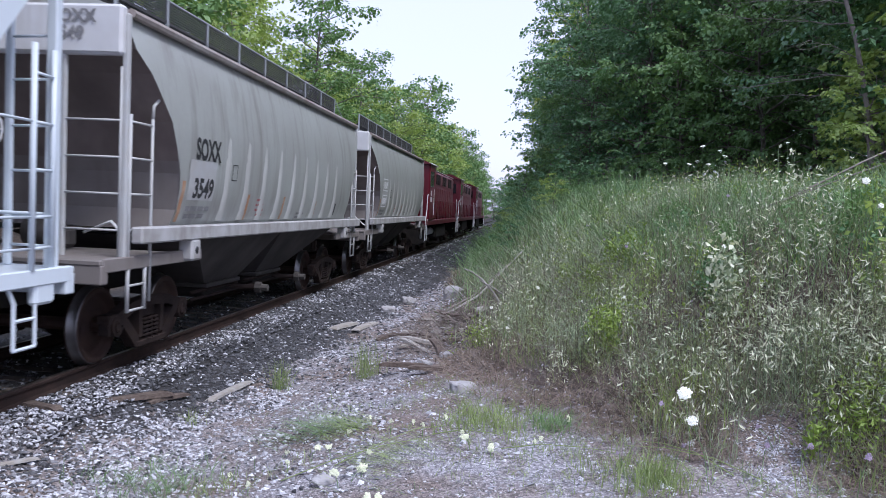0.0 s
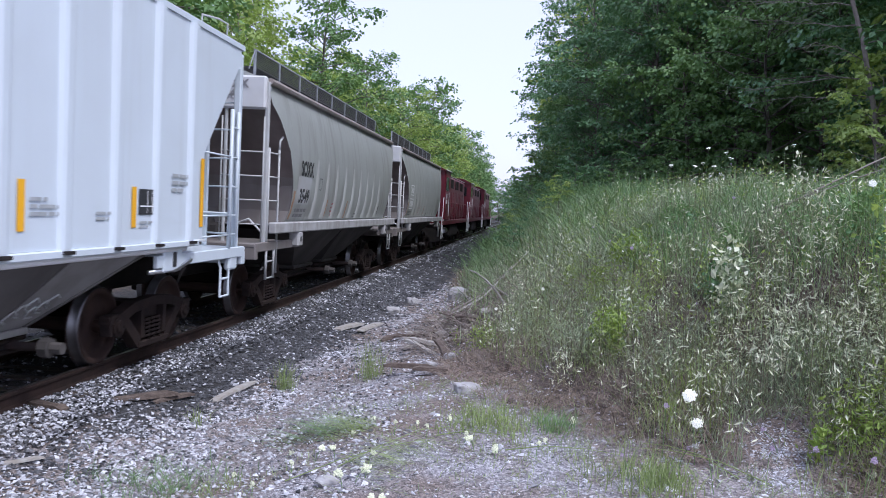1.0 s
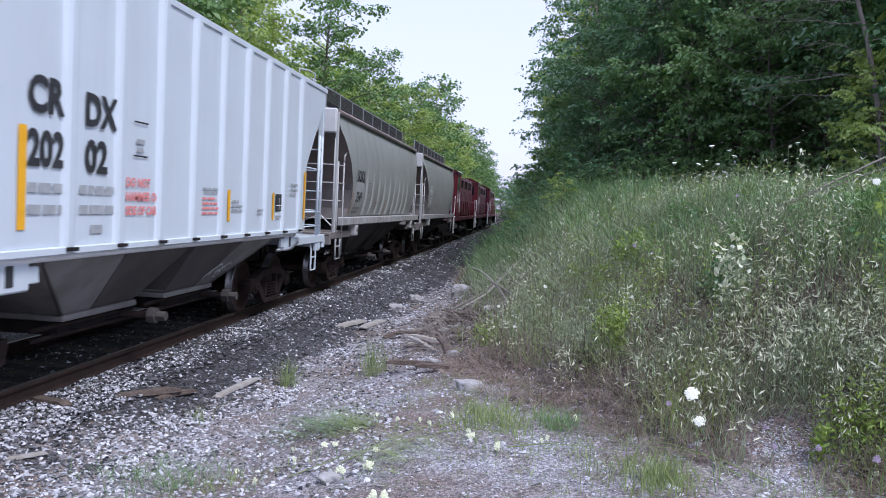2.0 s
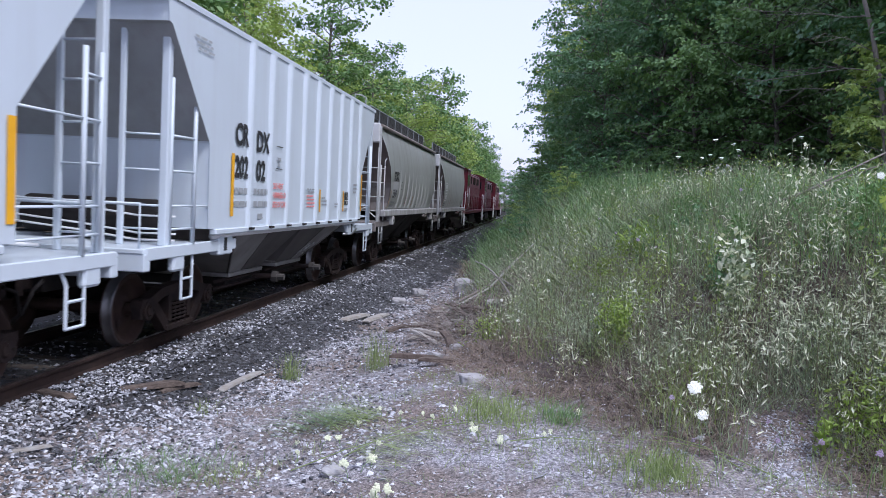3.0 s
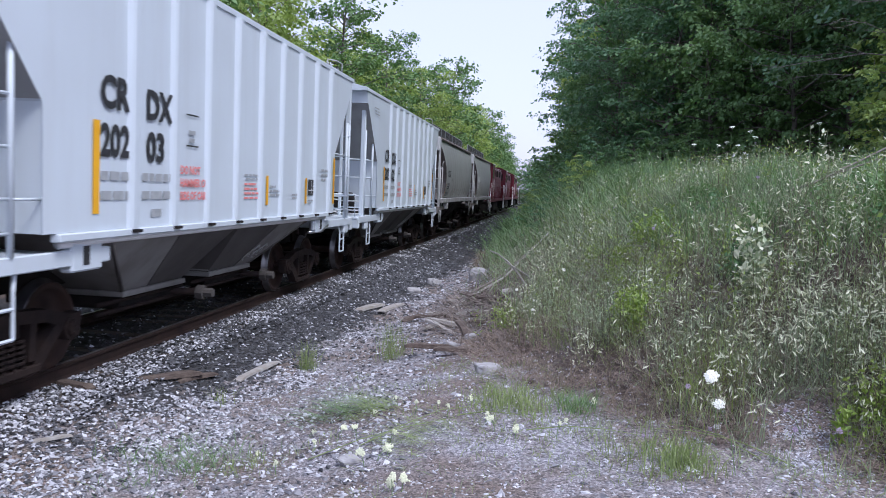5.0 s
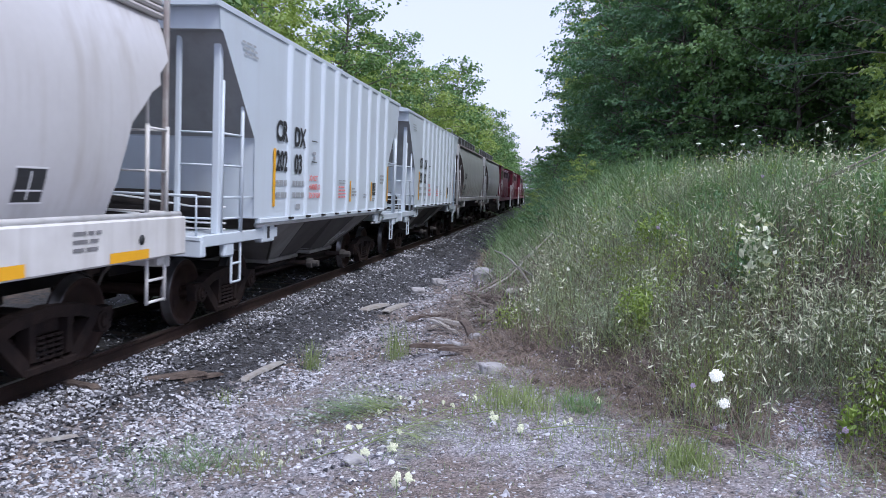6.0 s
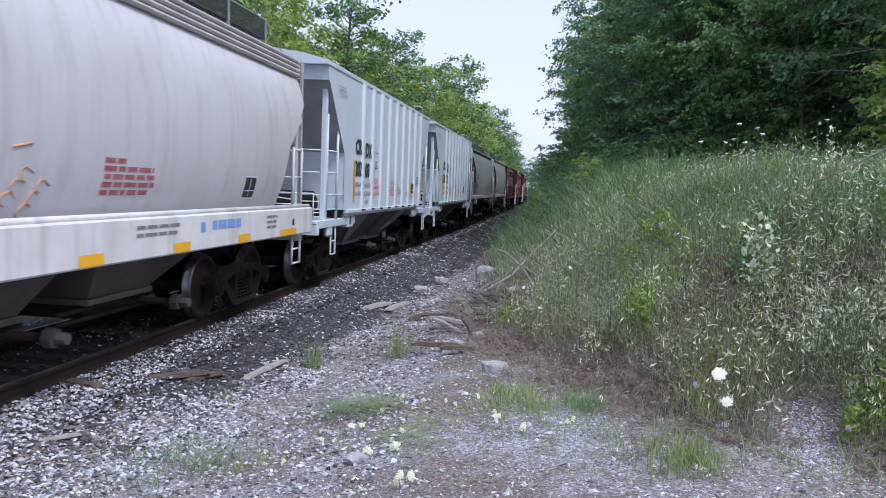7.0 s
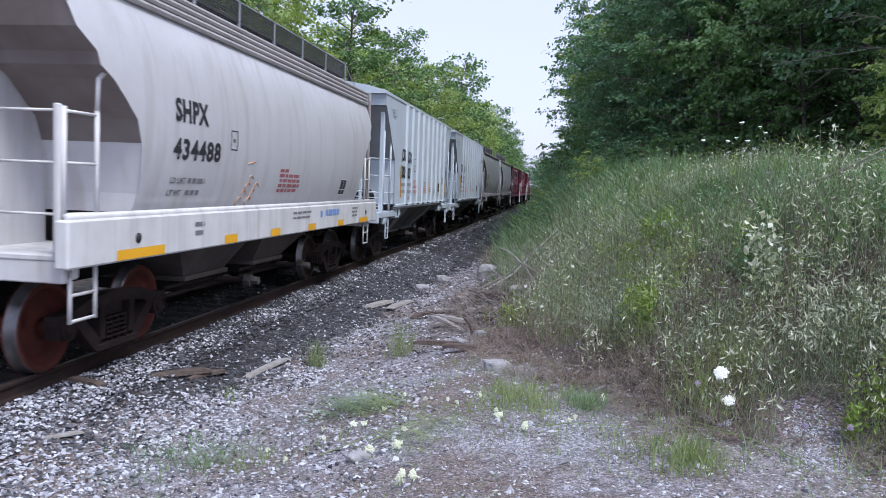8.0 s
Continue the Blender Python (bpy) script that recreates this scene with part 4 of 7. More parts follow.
def pale_hopper():
    """The smooth car with a deep white side sill."""
    L = 12.33
    h = L / 2
    ends = [(1.60, h - 1.62), (1.8, h - 1.62), (2.3, h - 1.52), (2.55, h - 1.42), (2.9, h - 1.0), (3.0, h - 0.80), (3.12, h - 0.78), (3.3, h - 0.52), (3.6, h - 0.45), (3.9, h - 0.42)]
    wid = [(1.60, 1.40), (1.75, 1.46), (1.95, 1.52), (2.3, 1.575), (2.7, 1.585), (3.05, 1.55), (3.35, 1.48), (3.6, 1.39), (3.78, 1.31), (3.9, 1.27)]
    zs = [1.60, 1.7, 1.8, 1.95, 2.1, 2.3, 2.55, 2.75, 2.9, 3.0, 3.12, 3.3, 3.45, 3.6, 3.7, 3.78, 3.9]
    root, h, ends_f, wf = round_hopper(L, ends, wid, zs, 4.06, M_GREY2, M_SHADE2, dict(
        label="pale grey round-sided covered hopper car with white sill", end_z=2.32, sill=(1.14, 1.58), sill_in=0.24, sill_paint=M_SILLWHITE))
    for s in (-1, 1):
        for k, z in enumerate((3.80, 3.88, 3.96, 4.04)):           # pressed eave band
            bm = bmesh.new()
            tube(bm, [(s * (1.34 - 0.01 * k), -h + 0.40, z), (s * (1.34 - 0.01 * k), h - 0.40, z)], 0.038, 8)
            part("eave_rail", bm, M_EAVE, root, "grey pressed eave moulding")
        rod(root, "sill_bead", [(s * 1.54, -h + 0.3, 1.60), (s * 1.54, h - 0.3, 1.60)], 0.035, M_SILLWHITE, sides=8)
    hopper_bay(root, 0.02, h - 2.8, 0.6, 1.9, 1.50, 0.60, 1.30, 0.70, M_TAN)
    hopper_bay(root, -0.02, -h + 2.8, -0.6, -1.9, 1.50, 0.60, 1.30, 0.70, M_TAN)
    frame_and_ends(root, L, M_SILLWHITE, 1.26, 1.7, 1.46)
    for d in (-1, 1):
        for s in (-1, 1):
            block(root, "corner_post", *sorted((s * 1.37, s * 1.43)), *sorted((d * (h - 0.36), d * (h - 0.42))), 1.26, 4.05 if d > 0 else 2.60, M_POSTBROWN if d > 0 else M_SILLWHITE)
            block(root, "end_web", *sorted((s * 0.42, s * 0.45)), *sorted((d * (h - 0.55), d * (h - 1.6))), 1.26, 3.86, M_GREY2, 0, "grey upright web plate under the slope sheet")
            ladder(root, "side_ladder", (s * 1.44, d * (h - 0.42)), (s * 1.46, d * (h - 0.90)), [1.62, 2.08, 2.54], M_SILLWHITE, 0.016, 0.026, 1.50, 2.58)
            rod(root, "ladder_hook", [(s * 1.46, d * (h - 0.90), 2.56), (s * 1.46, d * (h - 0.92), 2.88), (s * 1.52, d * (h - 0.98), 2.98)], 0.024, M_SILLWHITE)
            ladder(root, "end_ladder", (s * 0.6, d * (h - 0.40)), (s * 1.40, d * (h - 0.40)), [1.62, 2.08, 2.54], M_SILLWHITE, 0.014, 0.015, 1.26, 2.60)
        block(root, "step_bracket", 1.38, 1.47, *sorted((d * (h - 0.42), d * (h - 0.62))), 1.02, 1.22, M_SILLWHITE, 0.02)
        ladder(root, "sill_step", (1.46, d * (h - 0.48)), (1.46, d * (h - 0.88)), [0.64, 0.88], M_SILLWHITE, 0.018, 0.022, 0.62, 1.16)
    brake_gear(root, h - 1.2, 1.28, 1)
    truck(root, -h + 1.95, WHEEL_RED)
    truck(root, h - 1.95, WHEEL)
    sw = lambda z: 1.602
    for y, n in ((-h + 1.02, 0.95), (h - 1.85, 0.75)):
        mark(root, "reflector", sw, y, y + n, 1.16, 1.26, M_YELLOW, "yellow reflective stripe")
    for y in (-h + 3.55, -h + 5.2, -h + 7.0, h - 3.5):
        mark(root, "reflector", sw, y, y + 0.40, 1.16, 1.27, M_YELLOW, "yellow reflective stripe")
    for y in (-h + 1.42, h - 1.25):
        rod(root, "sill_slot", [(1.601, y, 1.36), (1.606, y, 1.36)], 0.055, M_INK, sides=10)
    writing(root, "lettering", "SHPX", wf, -h + 2.22, 2.62, 0.235, M_INK, "black reporting letters", 0.95, 1.08)
    writing(root, "lettering", "434488", wf, -h + 2.20, 2.20, 0.215, M_INK, "black car number", 1.2, 1.12)
    for text, z in (("LD LMT", 1.92), ("LT WT", 1.78)):
        writing(root, "lettering", text, wf, -h + 2.22, z, 0.062, M_FADEDARK, "small dark load lettering", 1.25)
    small_print(root, wf, -h + 2.66, 1.92, [(0, 0.45), (0.0, 0.36)], M_FADEDARK, high=0.06, gap=0.14, seed=31)
    for z in (2.36, 2.60):
        mark(root, "panel_line", wf, -h + 3.74, -h + 3.96, z, z + 0.014, M_INK)
    for y in (-h + 3.74, -h + 3.946):
        mark(root, "panel_line", wf, y, y + 0.014, 2.36, 2.60, M_INK)
    small_print(root, wf, -h + 3.80, 2.46, [(0, 0.1)], M_FADEDARK, high=0.05, seed=32)
    small_print(root, wf, -h + 5.70, 2.12, [(0, 0.38), (0, 0.95), (0.02, 0.98), (0, 1.0), (0.0, 0.9)], M_MAROON, high=0.05, gap=0.078, seed=33)
    mark(root, "data_panel", wf, h - 3.10, h - 2.72, 1.76, 2.04, M_INK, "black data panel with white grid")
    w1 = lambda z: wf(z) + 0.004
    mark(root, "panel_line", w1, h - 2.93, h - 2.91, 1.78, 2.02, M_PALE)
    mark(root, "panel_line", w1, h - 3.08, h - 2.74, 1.85, 1.865, M_PALE)
    for z in (1.745, 2.045):
        mark(root, "panel_line", w1, h - 3.12, h - 2.70, z, z + 0.014, M_PALE)
    # spray-can scrawl
    r = random.Random(5)
    for k in range(7):
        y0, z0 = -h + 4.35 + 0.08 * k, 1.68 + 0.10 * (k % 4)
        rod(root, "paint_scrawl", [(wf(z0 + 0.07 * math.sin(a)) + 0.002, y0 + 0.09 * math.cos(a), z0 + 0.07 * math.sin(a)) for a in [r.uniform(0, 1) + j * 0.8 for j in range(6)]], 0.008, M_GRAF, sides=4)
    rod(root, "paint_scrawl", [(wf(2.22) + 0.002, -h + 4.38, 2.20), (wf(2.24) + 0.002, -h + 4.62, 2.24)], 0.011, M_GRAF, sides=4)
    small_print(root, sw, -h + 6.2, 1.46, [(0, 0.95), (0, 0.9)], M_FADEDARK, high=0.035, gap=0.08, seed=35)
    small_print(root, sw, -h + 8.0, 1.38, [(0, 0.9)], M_BLUEINK, name="blue_mark", high=0.11, seed=36)
    mark(root, "blue_mark", sw, -h + 7.68, -h + 7.80, 1.36, 1.48, M_BLUEINK, "small blue emblem")
    small_print(root, sw, h - 2.45, 1.46, [(0, 0.45), (0, 0.4), (0, 0.42)], M_FADEDARK, high=0.035, gap=0.075, seed=37)
    small_print(root, sw, -h + 2.7, 1.42, [(0, 0.25), (0, 0.22)], M_FADEDARK, high=0.05, gap=0.1, seed=38)
    return root, L


# ---- the engines
def locomotive():
    root = tagged(new("locomotive"), "red diesel road switcher locomotive with white handrails", "locomotive", "locomotives at the head of the train")
    L = 17.1
    h = L / 2
    block(root, "frame", -1.45, 1.45, -h + 0.6, h - 0.6, 1.22, 1.46, M_RED, 0.02)
    cab = block(root, "cab", -1.50, 1.50, -h + 1.0, -h + 3.4, 1.46, 4.02, M_RED, 0.06)
    bm = bmesh.new()
    prism(bm, [(-1.56, 3.98), (-0.9, 4.28), (0.9, 4.28), (1.56, 3.98)], "y", -h + 0.9, -h + 3.5)
    part("cab_roof", bm, M_RED, root)
    for y0, y1 in ((-h + 1.25, -h + 1.85), (-h + 1.95, -h + 2.5)):
        for s in (-1, 1):
            block(cab, "cab_window", *sorted((s * 1.495, s * 1.512)), y0, y1, 2.98, 3.68, M_GLASS, 0.008)
    for x0, x1 in ((-1.2, -0.45), (0.45, 1.2)):
        block(cab, "cab_window", x0, x1, -h + 0.985, -h + 1.01, 3.05, 3.70, M_GLASS, 0.008)
    hood = block(root, "hood", -1.22, 1.22, -h + 3.42, h - 1.2, 1.46, 3.90, M_RED, 0.12)
    for s in (-1, 1):
        rod(root, "roof_edge", [(s * 1.55, -h + 0.9, 4.00), (s * 1.55, -h + 3.5, 4.00)], 0.030, M_PALE)
        rod(root, "roof_edge", [(s * 1.20, -h + 3.5, 3.92), (s * 1.20, h - 1.3, 3.92)], 0.022, M_PALEGREY)
    block(cab, "cab_door", 1.495, 1.52, -h + 2.62, -h + 3.30, 1.55, 3.75, M_RED, 0.01)
    block(cab, "grab_iron", 1.52, 1.545, -h + 2.52, -h + 2.56, 1.7, 2.9, M_PALE, 0)
    for k in range(11):
        y = -h + 3.8 + k * 1.05
        for s in (-1, 1):
            block(hood, "hood_door", *sorted((s * 1.21, s * 1.240)), y, y + 0.9, 1.62, 3.05, M_RED, 0.015)
            if k % 3 != 1:
                block(hood, "louvre", *sorted((s * 1.215, s * 1.25)), y + 0.1, y + 0.85, 3.25, 3.75, M_DARK, 0.01)
    bm = bmesh.new()
    prism(bm, [(-0.72, 3.96), (-0.55, 4.25), (0.55, 4.25), (0.72, 3.96)], "y", -h + 5.0, -h + 8.0)
    part("dynamic_brake_blister", bm, M_RED, root)
    for y in (-h + 9.0, -h + 12.0, -h + 13.8):
        bm = bmesh.new()
        tube(bm, [(0, y, 3.95), (0, y, 4.22)], [0.55, 0.5], 16)
        part("fan", bm, M_DARK, root)
    block(root, "fuel_tank", -1.3, 1.3, -2.4, 2.4, 0.45, 1.2, M_DARK, 0.12)
    for s in (-1, 1):
        bm = bmesh.new()
        for k in range(9):
            y = -h + 3.6 + k * (L - 5.0) / 8
            tube(bm, [(s * 1.42, y, 1.46), (s * 1.42, y, 2.4)], 0.02, 5)
        tube(bm, [(s * 1.42, -h + 3.6, 2.4), (s * 1.42, h - 1.4, 2.4)], 0.02, 5)
        part("hand_rail", bm, M_RED, root)
        for d in (-1, 1):
            bm = bmesh.new()
            tube(bm, [(s * 1.44, d * (h - 0.35), 0.55), (s * 1.44, d * (h - 0.38), 1.45), (s * 1.44, d * (h - 0.80), 1.95), (s * 1.44, d * (h - 0.84), 2.5), (s * 1.44, d * (h - 0.98), 2.62), (s * 1.44, d * (h - 1.1), 2.5)], 0.019, 6)
            tube(bm, [(s * 1.44, d * (h - 0.9), 0.55), (s * 1.44, d * (h - 0.88), 1.30), (s * 1.44, d * (h - 1.15), 1.7)], 0.018, 6)
            part("step_rail", bm, M_PALE, root)
            for z in (0.45, 0.75, 1.05):
                block(root, "step", *sorted((s * 1.2, s * 1.43)), *sorted((d * (h - 0.40), d * (h - 0.88))), z, z + 0.03, M_DARK, 0)
    block(cab, "emblem", 1.502, 1.512, -h + 1.35, -h + 1.95, 2.30, 2.52, M_PALE, 0, "white painted emblem")
    block(cab, "emblem", 1.502, 1.512, -h + 1.5, -h + 1.8, 2.58, 2.80, M_PALE, 0, "white painted emblem")
    for d in (-1, 1):
        coupler(root, d * h, d)
        block(root, "pilot", -1.4, 1.4, *sorted((d * (h - 0.45), d * (h - 0.6))), 0.35, 1.24, M_DARK, 0.02)
    bm = bmesh.new()
    tube(bm, [(1.0, -h + 4.8, 0.85), (1.0, -h + 6.2, 0.85)], 0.17, 12)
    part("air_reservoir", bm, M_PALE, root, smooth=True)
    for y in (-h + 3.3, h - 3.3):
        truck(root, y, WHEEL, 1.2)
    return root, L


M_POST = mat("galvanised_post", (0.34, 0.36, 0.40), 0.45, metal=0.4, col2=(0.26, 0.27, 0.29), scale=6.0, amount=0.4)
# white and pale cars: end slope paints darkened to hold the overhang's shade
M_WSHADE = mat("white_end_sheet_shade", (0.37, 0.38, 0.39), 0.6, col2=(0.23, 0.23, 0.23), scale=1.4, amount=0.5, streak=((0.22, 0.21, 0.20), 0.4))
M_SHADE2 = mat("pale_end_sheet_shade", (0.24, 0.21, 0.20), 0.6, col2=(0.15, 0.12, 0.11), scale=1.3, amount=0.6, streak=((0.15, 0.12, 0.11), 0.5))
M_SILLGREY = mat("scuffed_grey_sill", (0.43, 0.435, 0.45), 0.55, col2=(0.28, 0.27, 0.265), scale=4.0, amount=0.6, streak=((0.18, 0.16, 0.15), 0.5))
M_SILLWHITE = mat("scuffed_white_sill", (0.72, 0.72, 0.72), 0.5, col2=(0.55, 0.54, 0.53), scale=2.5, amount=0.5, streak=((0.36, 0.34, 0.32), 0.45))
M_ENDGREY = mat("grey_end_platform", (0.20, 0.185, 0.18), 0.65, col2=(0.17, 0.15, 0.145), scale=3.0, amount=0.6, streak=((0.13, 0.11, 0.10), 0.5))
M_CAP = mat("pale_end_cap", (0.58, 0.59, 0.61), 0.5, col2=(0.46, 0.46, 0.47), scale=2.5, amount=0.5, streak=((0.34, 0.32, 0.30), 0.4))
M_PALEGREY = mat("pale_grey_steel", (0.41, 0.43, 0.45), 0.5, col2=(0.38, 0.37, 0.36), scale=5.0, amount=0.5)
# brown holds the eave's shadow line; the mottling is weathering
M_EAVESHADOW = mat("weathered_eave_shadow", (0.23, 0.19, 0.175), 0.7, col2=(0.34, 0.32, 0.31), scale=3.0, amount=0.6)
M_POSTBROWN = mat("brown_stained_post", (0.26, 0.22, 0.21), 0.7, col2=(0.42, 0.40, 0.39), scale=4.0, amount=0.6)
M_EAVE = mat("dusty_eave", (0.36, 0.34, 0.335), 0.6, col2=(0.46, 0.45, 0.44), scale=2.0, amount=0.5)
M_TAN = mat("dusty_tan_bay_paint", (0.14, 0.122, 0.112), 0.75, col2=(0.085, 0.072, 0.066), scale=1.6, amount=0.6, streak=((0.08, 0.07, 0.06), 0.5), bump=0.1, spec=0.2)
M_SEAM = mat("pale_seam_paint", (0.47, 0.485, 0.475), 0.35, col2=(0.36, 0.365, 0.355), scale=2.0, amount=0.5, streak=((0.24, 0.22, 0.20), 0.4))
# deeper bay paint: the shade beneath the cars is put into its colour
M_HOPPER_D = mat("shade_dark_bay_paint", (0.050, 0.047, 0.047), 0.8, col2=(0.09, 0.083, 0.08), scale=1.6, amount=0.6, streak=((0.06, 0.055, 0.05), 0.4), bump=0.1, spec=0.15)
M_FADEDARK = mat("faded_dark_lettering", (0.15, 0.15, 0.16), 0.6, col2=(0.26, 0.26, 0.27), scale=12.0, amount=0.5)

REAR = -25.40
for made in ((pale_hopper, ()), (ribbed_hopper, ("03",)), (ribbed_hopper, ("02",)),
             (grey_hopper, (13.73, dict(label="weathered grey round-sided covered hopper car", top="SOXX", low="3549", ink=True))),
             (grey_hopper, (13.60, dict(label="weathered grey covered hopper car behind the engines", top="", low="", ink=False))),
             (locomotive, ()), (locomotive, ()), (locomotive, ())):
    root, length = made[0](*made[1])
    CARS.append((root, REAR + length / 2))
    REAR += length

# ---------------------------------------------------------------- trees
rng = np.random.default_rng(7)


def leaf_mesh(name, centres, out_dir, size, rng, droop=0.35, slim=(0.26, 0.40), loose=0.7):
    """Rhombic leaves, each folded along its rib, at centres; out_dir is the way they point."""
    k = len(centres)
    d = out_dir + rng.normal(0, loose, (k, 3))
    d[:, 2] -= droop
    d /= np.linalg.norm(d, axis=1)[:, None] + 1e-9
    s = np.cross(d, rng.normal(0, 1, (k, 3)) * 0.7 + np.array([0, 0, 1.0]))
    s /= np.linalg.norm(s, axis=1)[:, None] + 1e-9
    n = np.cross(s, d)
    ln = (size * rng.uniform(0.6, 1.3, k))[:, None]
    wd = ln * rng.uniform(*slim, k)[:, None]
    base = centres - d * ln * 0.5
    v = np.stack([base, base + d * ln * 0.45 + s * wd + n * wd * 0.25, base + d * ln, base + d * ln * 0.45 - s * wd + n * wd * 0.25], 1).reshape(-1, 3)
    i = np.arange(k)[:, None] * 4
    return fast_mesh(name, v, np.concatenate([i + [0, 1, 2], i + [0, 2, 3]], 1).reshape(-1, 3))


def tree_meshes(seed, height, spread, leaves, leaf_size, bare=0.25, boughs=26, droop=0.5, fluff=0.0):
    """Trunk and limbs in one mesh, leaves in another. Each bough forks into branchlets, and each branchlet bears a drooping spray of leaves."""
    r = np.random.default_rng(seed)
    bm = bmesh.new()
    pts = [Vector((0, 0, -0.3))]
    lean = r.normal(0, 0.03, 2)
    nseg = 7
    for i in range(1, nseg + 1):
        h = height * 0.95 * i / nseg
        pts.append(Vector((lean[0] * h + r.normal(0, 0.10), lean[1] * h + r.normal(0, 0.10), h)))
    r0 = height * 0.011 + 0.02
    tube(bm, pts, [r0 * (1 - 0.88 * i / nseg) for i in range(nseg + 1)], 7)
    fork, way, span, share = [], [], [], []
    for b in range(boughs):
        f = bare + (1 - bare) * ((b + r.uniform(0, 1)) / boughs)
        seg = min(nseg - 1e-3, f * nseg)
        root = pts[int(seg)].lerp(pts[int(seg) + 1], seg - int(seg))
        prof = math.sin(math.pi * min(0.97, max(0.10, (f - bare) / (1 - bare) * 0.72 + 0.15)) ** 0.85) ** 0.65
        reach = spread * prof * r.uniform(0.55, 1.15)
        az = b * 2.4 + r.normal(0, 0.35)
        out = Vector((math.cos(az), math.sin(az), 0))
        rise = reach * r.uniform(0.10, 0.55) * (0.5 + f)
        mid = root + out * reach * 0.55 + Vector((0, 0, rise * 0.8))
        tip = root + out * reach + Vector((0, 0, rise * 0.9 - reach * 0.08 * droop))
        lr = r0 * 0.36 * (1.15 - f * 0.8)
        tube(bm, [root, mid, tip], [lr, lr * 0.55, lr * 0.15], 4, False)
        for c in range(max(5, int(4 + reach * 3.0))):
            u = r.uniform(0.18, 1.0) ** 0.8
            q = root.lerp(mid, u / 0.55) if u < 0.55 else mid.lerp(tip, (u - 0.55) / 0.45)
            turn = az + r.choice([-1, 1]) * r.uniform(0.2, 1.35)
            ln = (0.22 * reach + 0.25) * r.uniform(0.55, 1.25)
            fork.append((*q, ))
            way.append((math.cos(turn), math.sin(turn), r.uniform(-0.35, 0.65)))
            span.append(ln)
            share.append(ln * r.uniform(0.5, 1.4))
    fork, way, span, share = np.array(fork), np.array(way), np.array(span), np.array(share)
    way /= np.linalg.norm(way, axis=1)[:, None]
    pick = r.choice(len(fork), leaves, p=share / share.sum())
    u = r.uniform(0.05, 1.05, leaves)
    side = np.cross(way[pick], [0, 0, 1.0])
    side /= np.linalg.norm(side, axis=1)[:, None] + 1e-6
    lr_ = np.where(r.uniform(0, 1, leaves) < 0.5, -1.0, 1.0)
    wide = span[pick] * 0.34 * (1.05 - u * 0.6) * np.abs(r.normal(0.6, 0.4, leaves))
    c = fork[pick] + way[pick] * (span[pick] * u)[:, None] + side * (lr_ * wide)[:, None]
    c[:, 2] -= droop * span[pick] * u * u * 0.55 + wide * 0.35 * droop + np.abs(r.normal(0, 0.05, leaves))
    c += r.normal(0, 1, (leaves, 3)) * fluff
    o = way[pick] * 0.7 + side * lr_[:, None] * 0.9
    me = bpy.data.meshes.new("trunk")
    bm.to_mesh(me)
    bm.free()
    return me, leaf_mesh("crown", c, o / np.linalg.norm(o, axis=1)[:, None], leaf_size, r, droop, (0.28, 0.42), 0.38)


def make_tree(name, meshes, leaf_mat, label, group):
    root = new(name)
    t, c = meshes[0].copy(), meshes[1].copy()
    for me, m in ((t, M_BARK), (c, leaf_mat)):
        me.materials.append(m)
    link_mesh("trunk", t, None, root, smooth=True)
    link_mesh("crown", c, None, root)
    return tagged(root, label, "tree", group)


def plant(proto, x, y, scale, turn, sink=0.0):
    t = copy_thing(proto, pose(x, y, float(ground_z(x, y)) - sink, 0, 0, turn))
    t.scale = (scale, scale, scale)
    return t


TALL = tree_meshes(11, 17, 4.4, 8000, 0.27, 0.14, 58, 0.5, 0.16)
WIDE = tree_meshes(12, 14, 4.8, 8000, 0.27, 0.08, 58, 0.5, 0.16)
NEAR = tree_meshes(31, 16, 4.2, 12000, 0.18, 0.10, 60, 0.7, 0.05)
FAR = tree_meshes(13, 18, 4.6, 5200, 0.40, 0.06, 54, 0.5, 0.25)
FAR2 = tree_meshes(18, 16, 4.2, 5200, 0.38, 0.06, 50, 0.5, 0.25)
EDGE = tree_meshes(14, 9, 3.0, 10500, 0.130, 0.06, 56, 0.8, 0.03)
EDGE2 = tree_meshes(19, 7, 2.9, 7500, 0.135, 0.10, 44, 0.9, 0.03)
SHRUB = tree_meshes(15, 3.4, 1.7, 1700, 0.17, 0.02, 22)
SAPLING = tree_meshes(16, 5.0, 2.3, 2600, 0.17, 0.16, 18, 0.6)

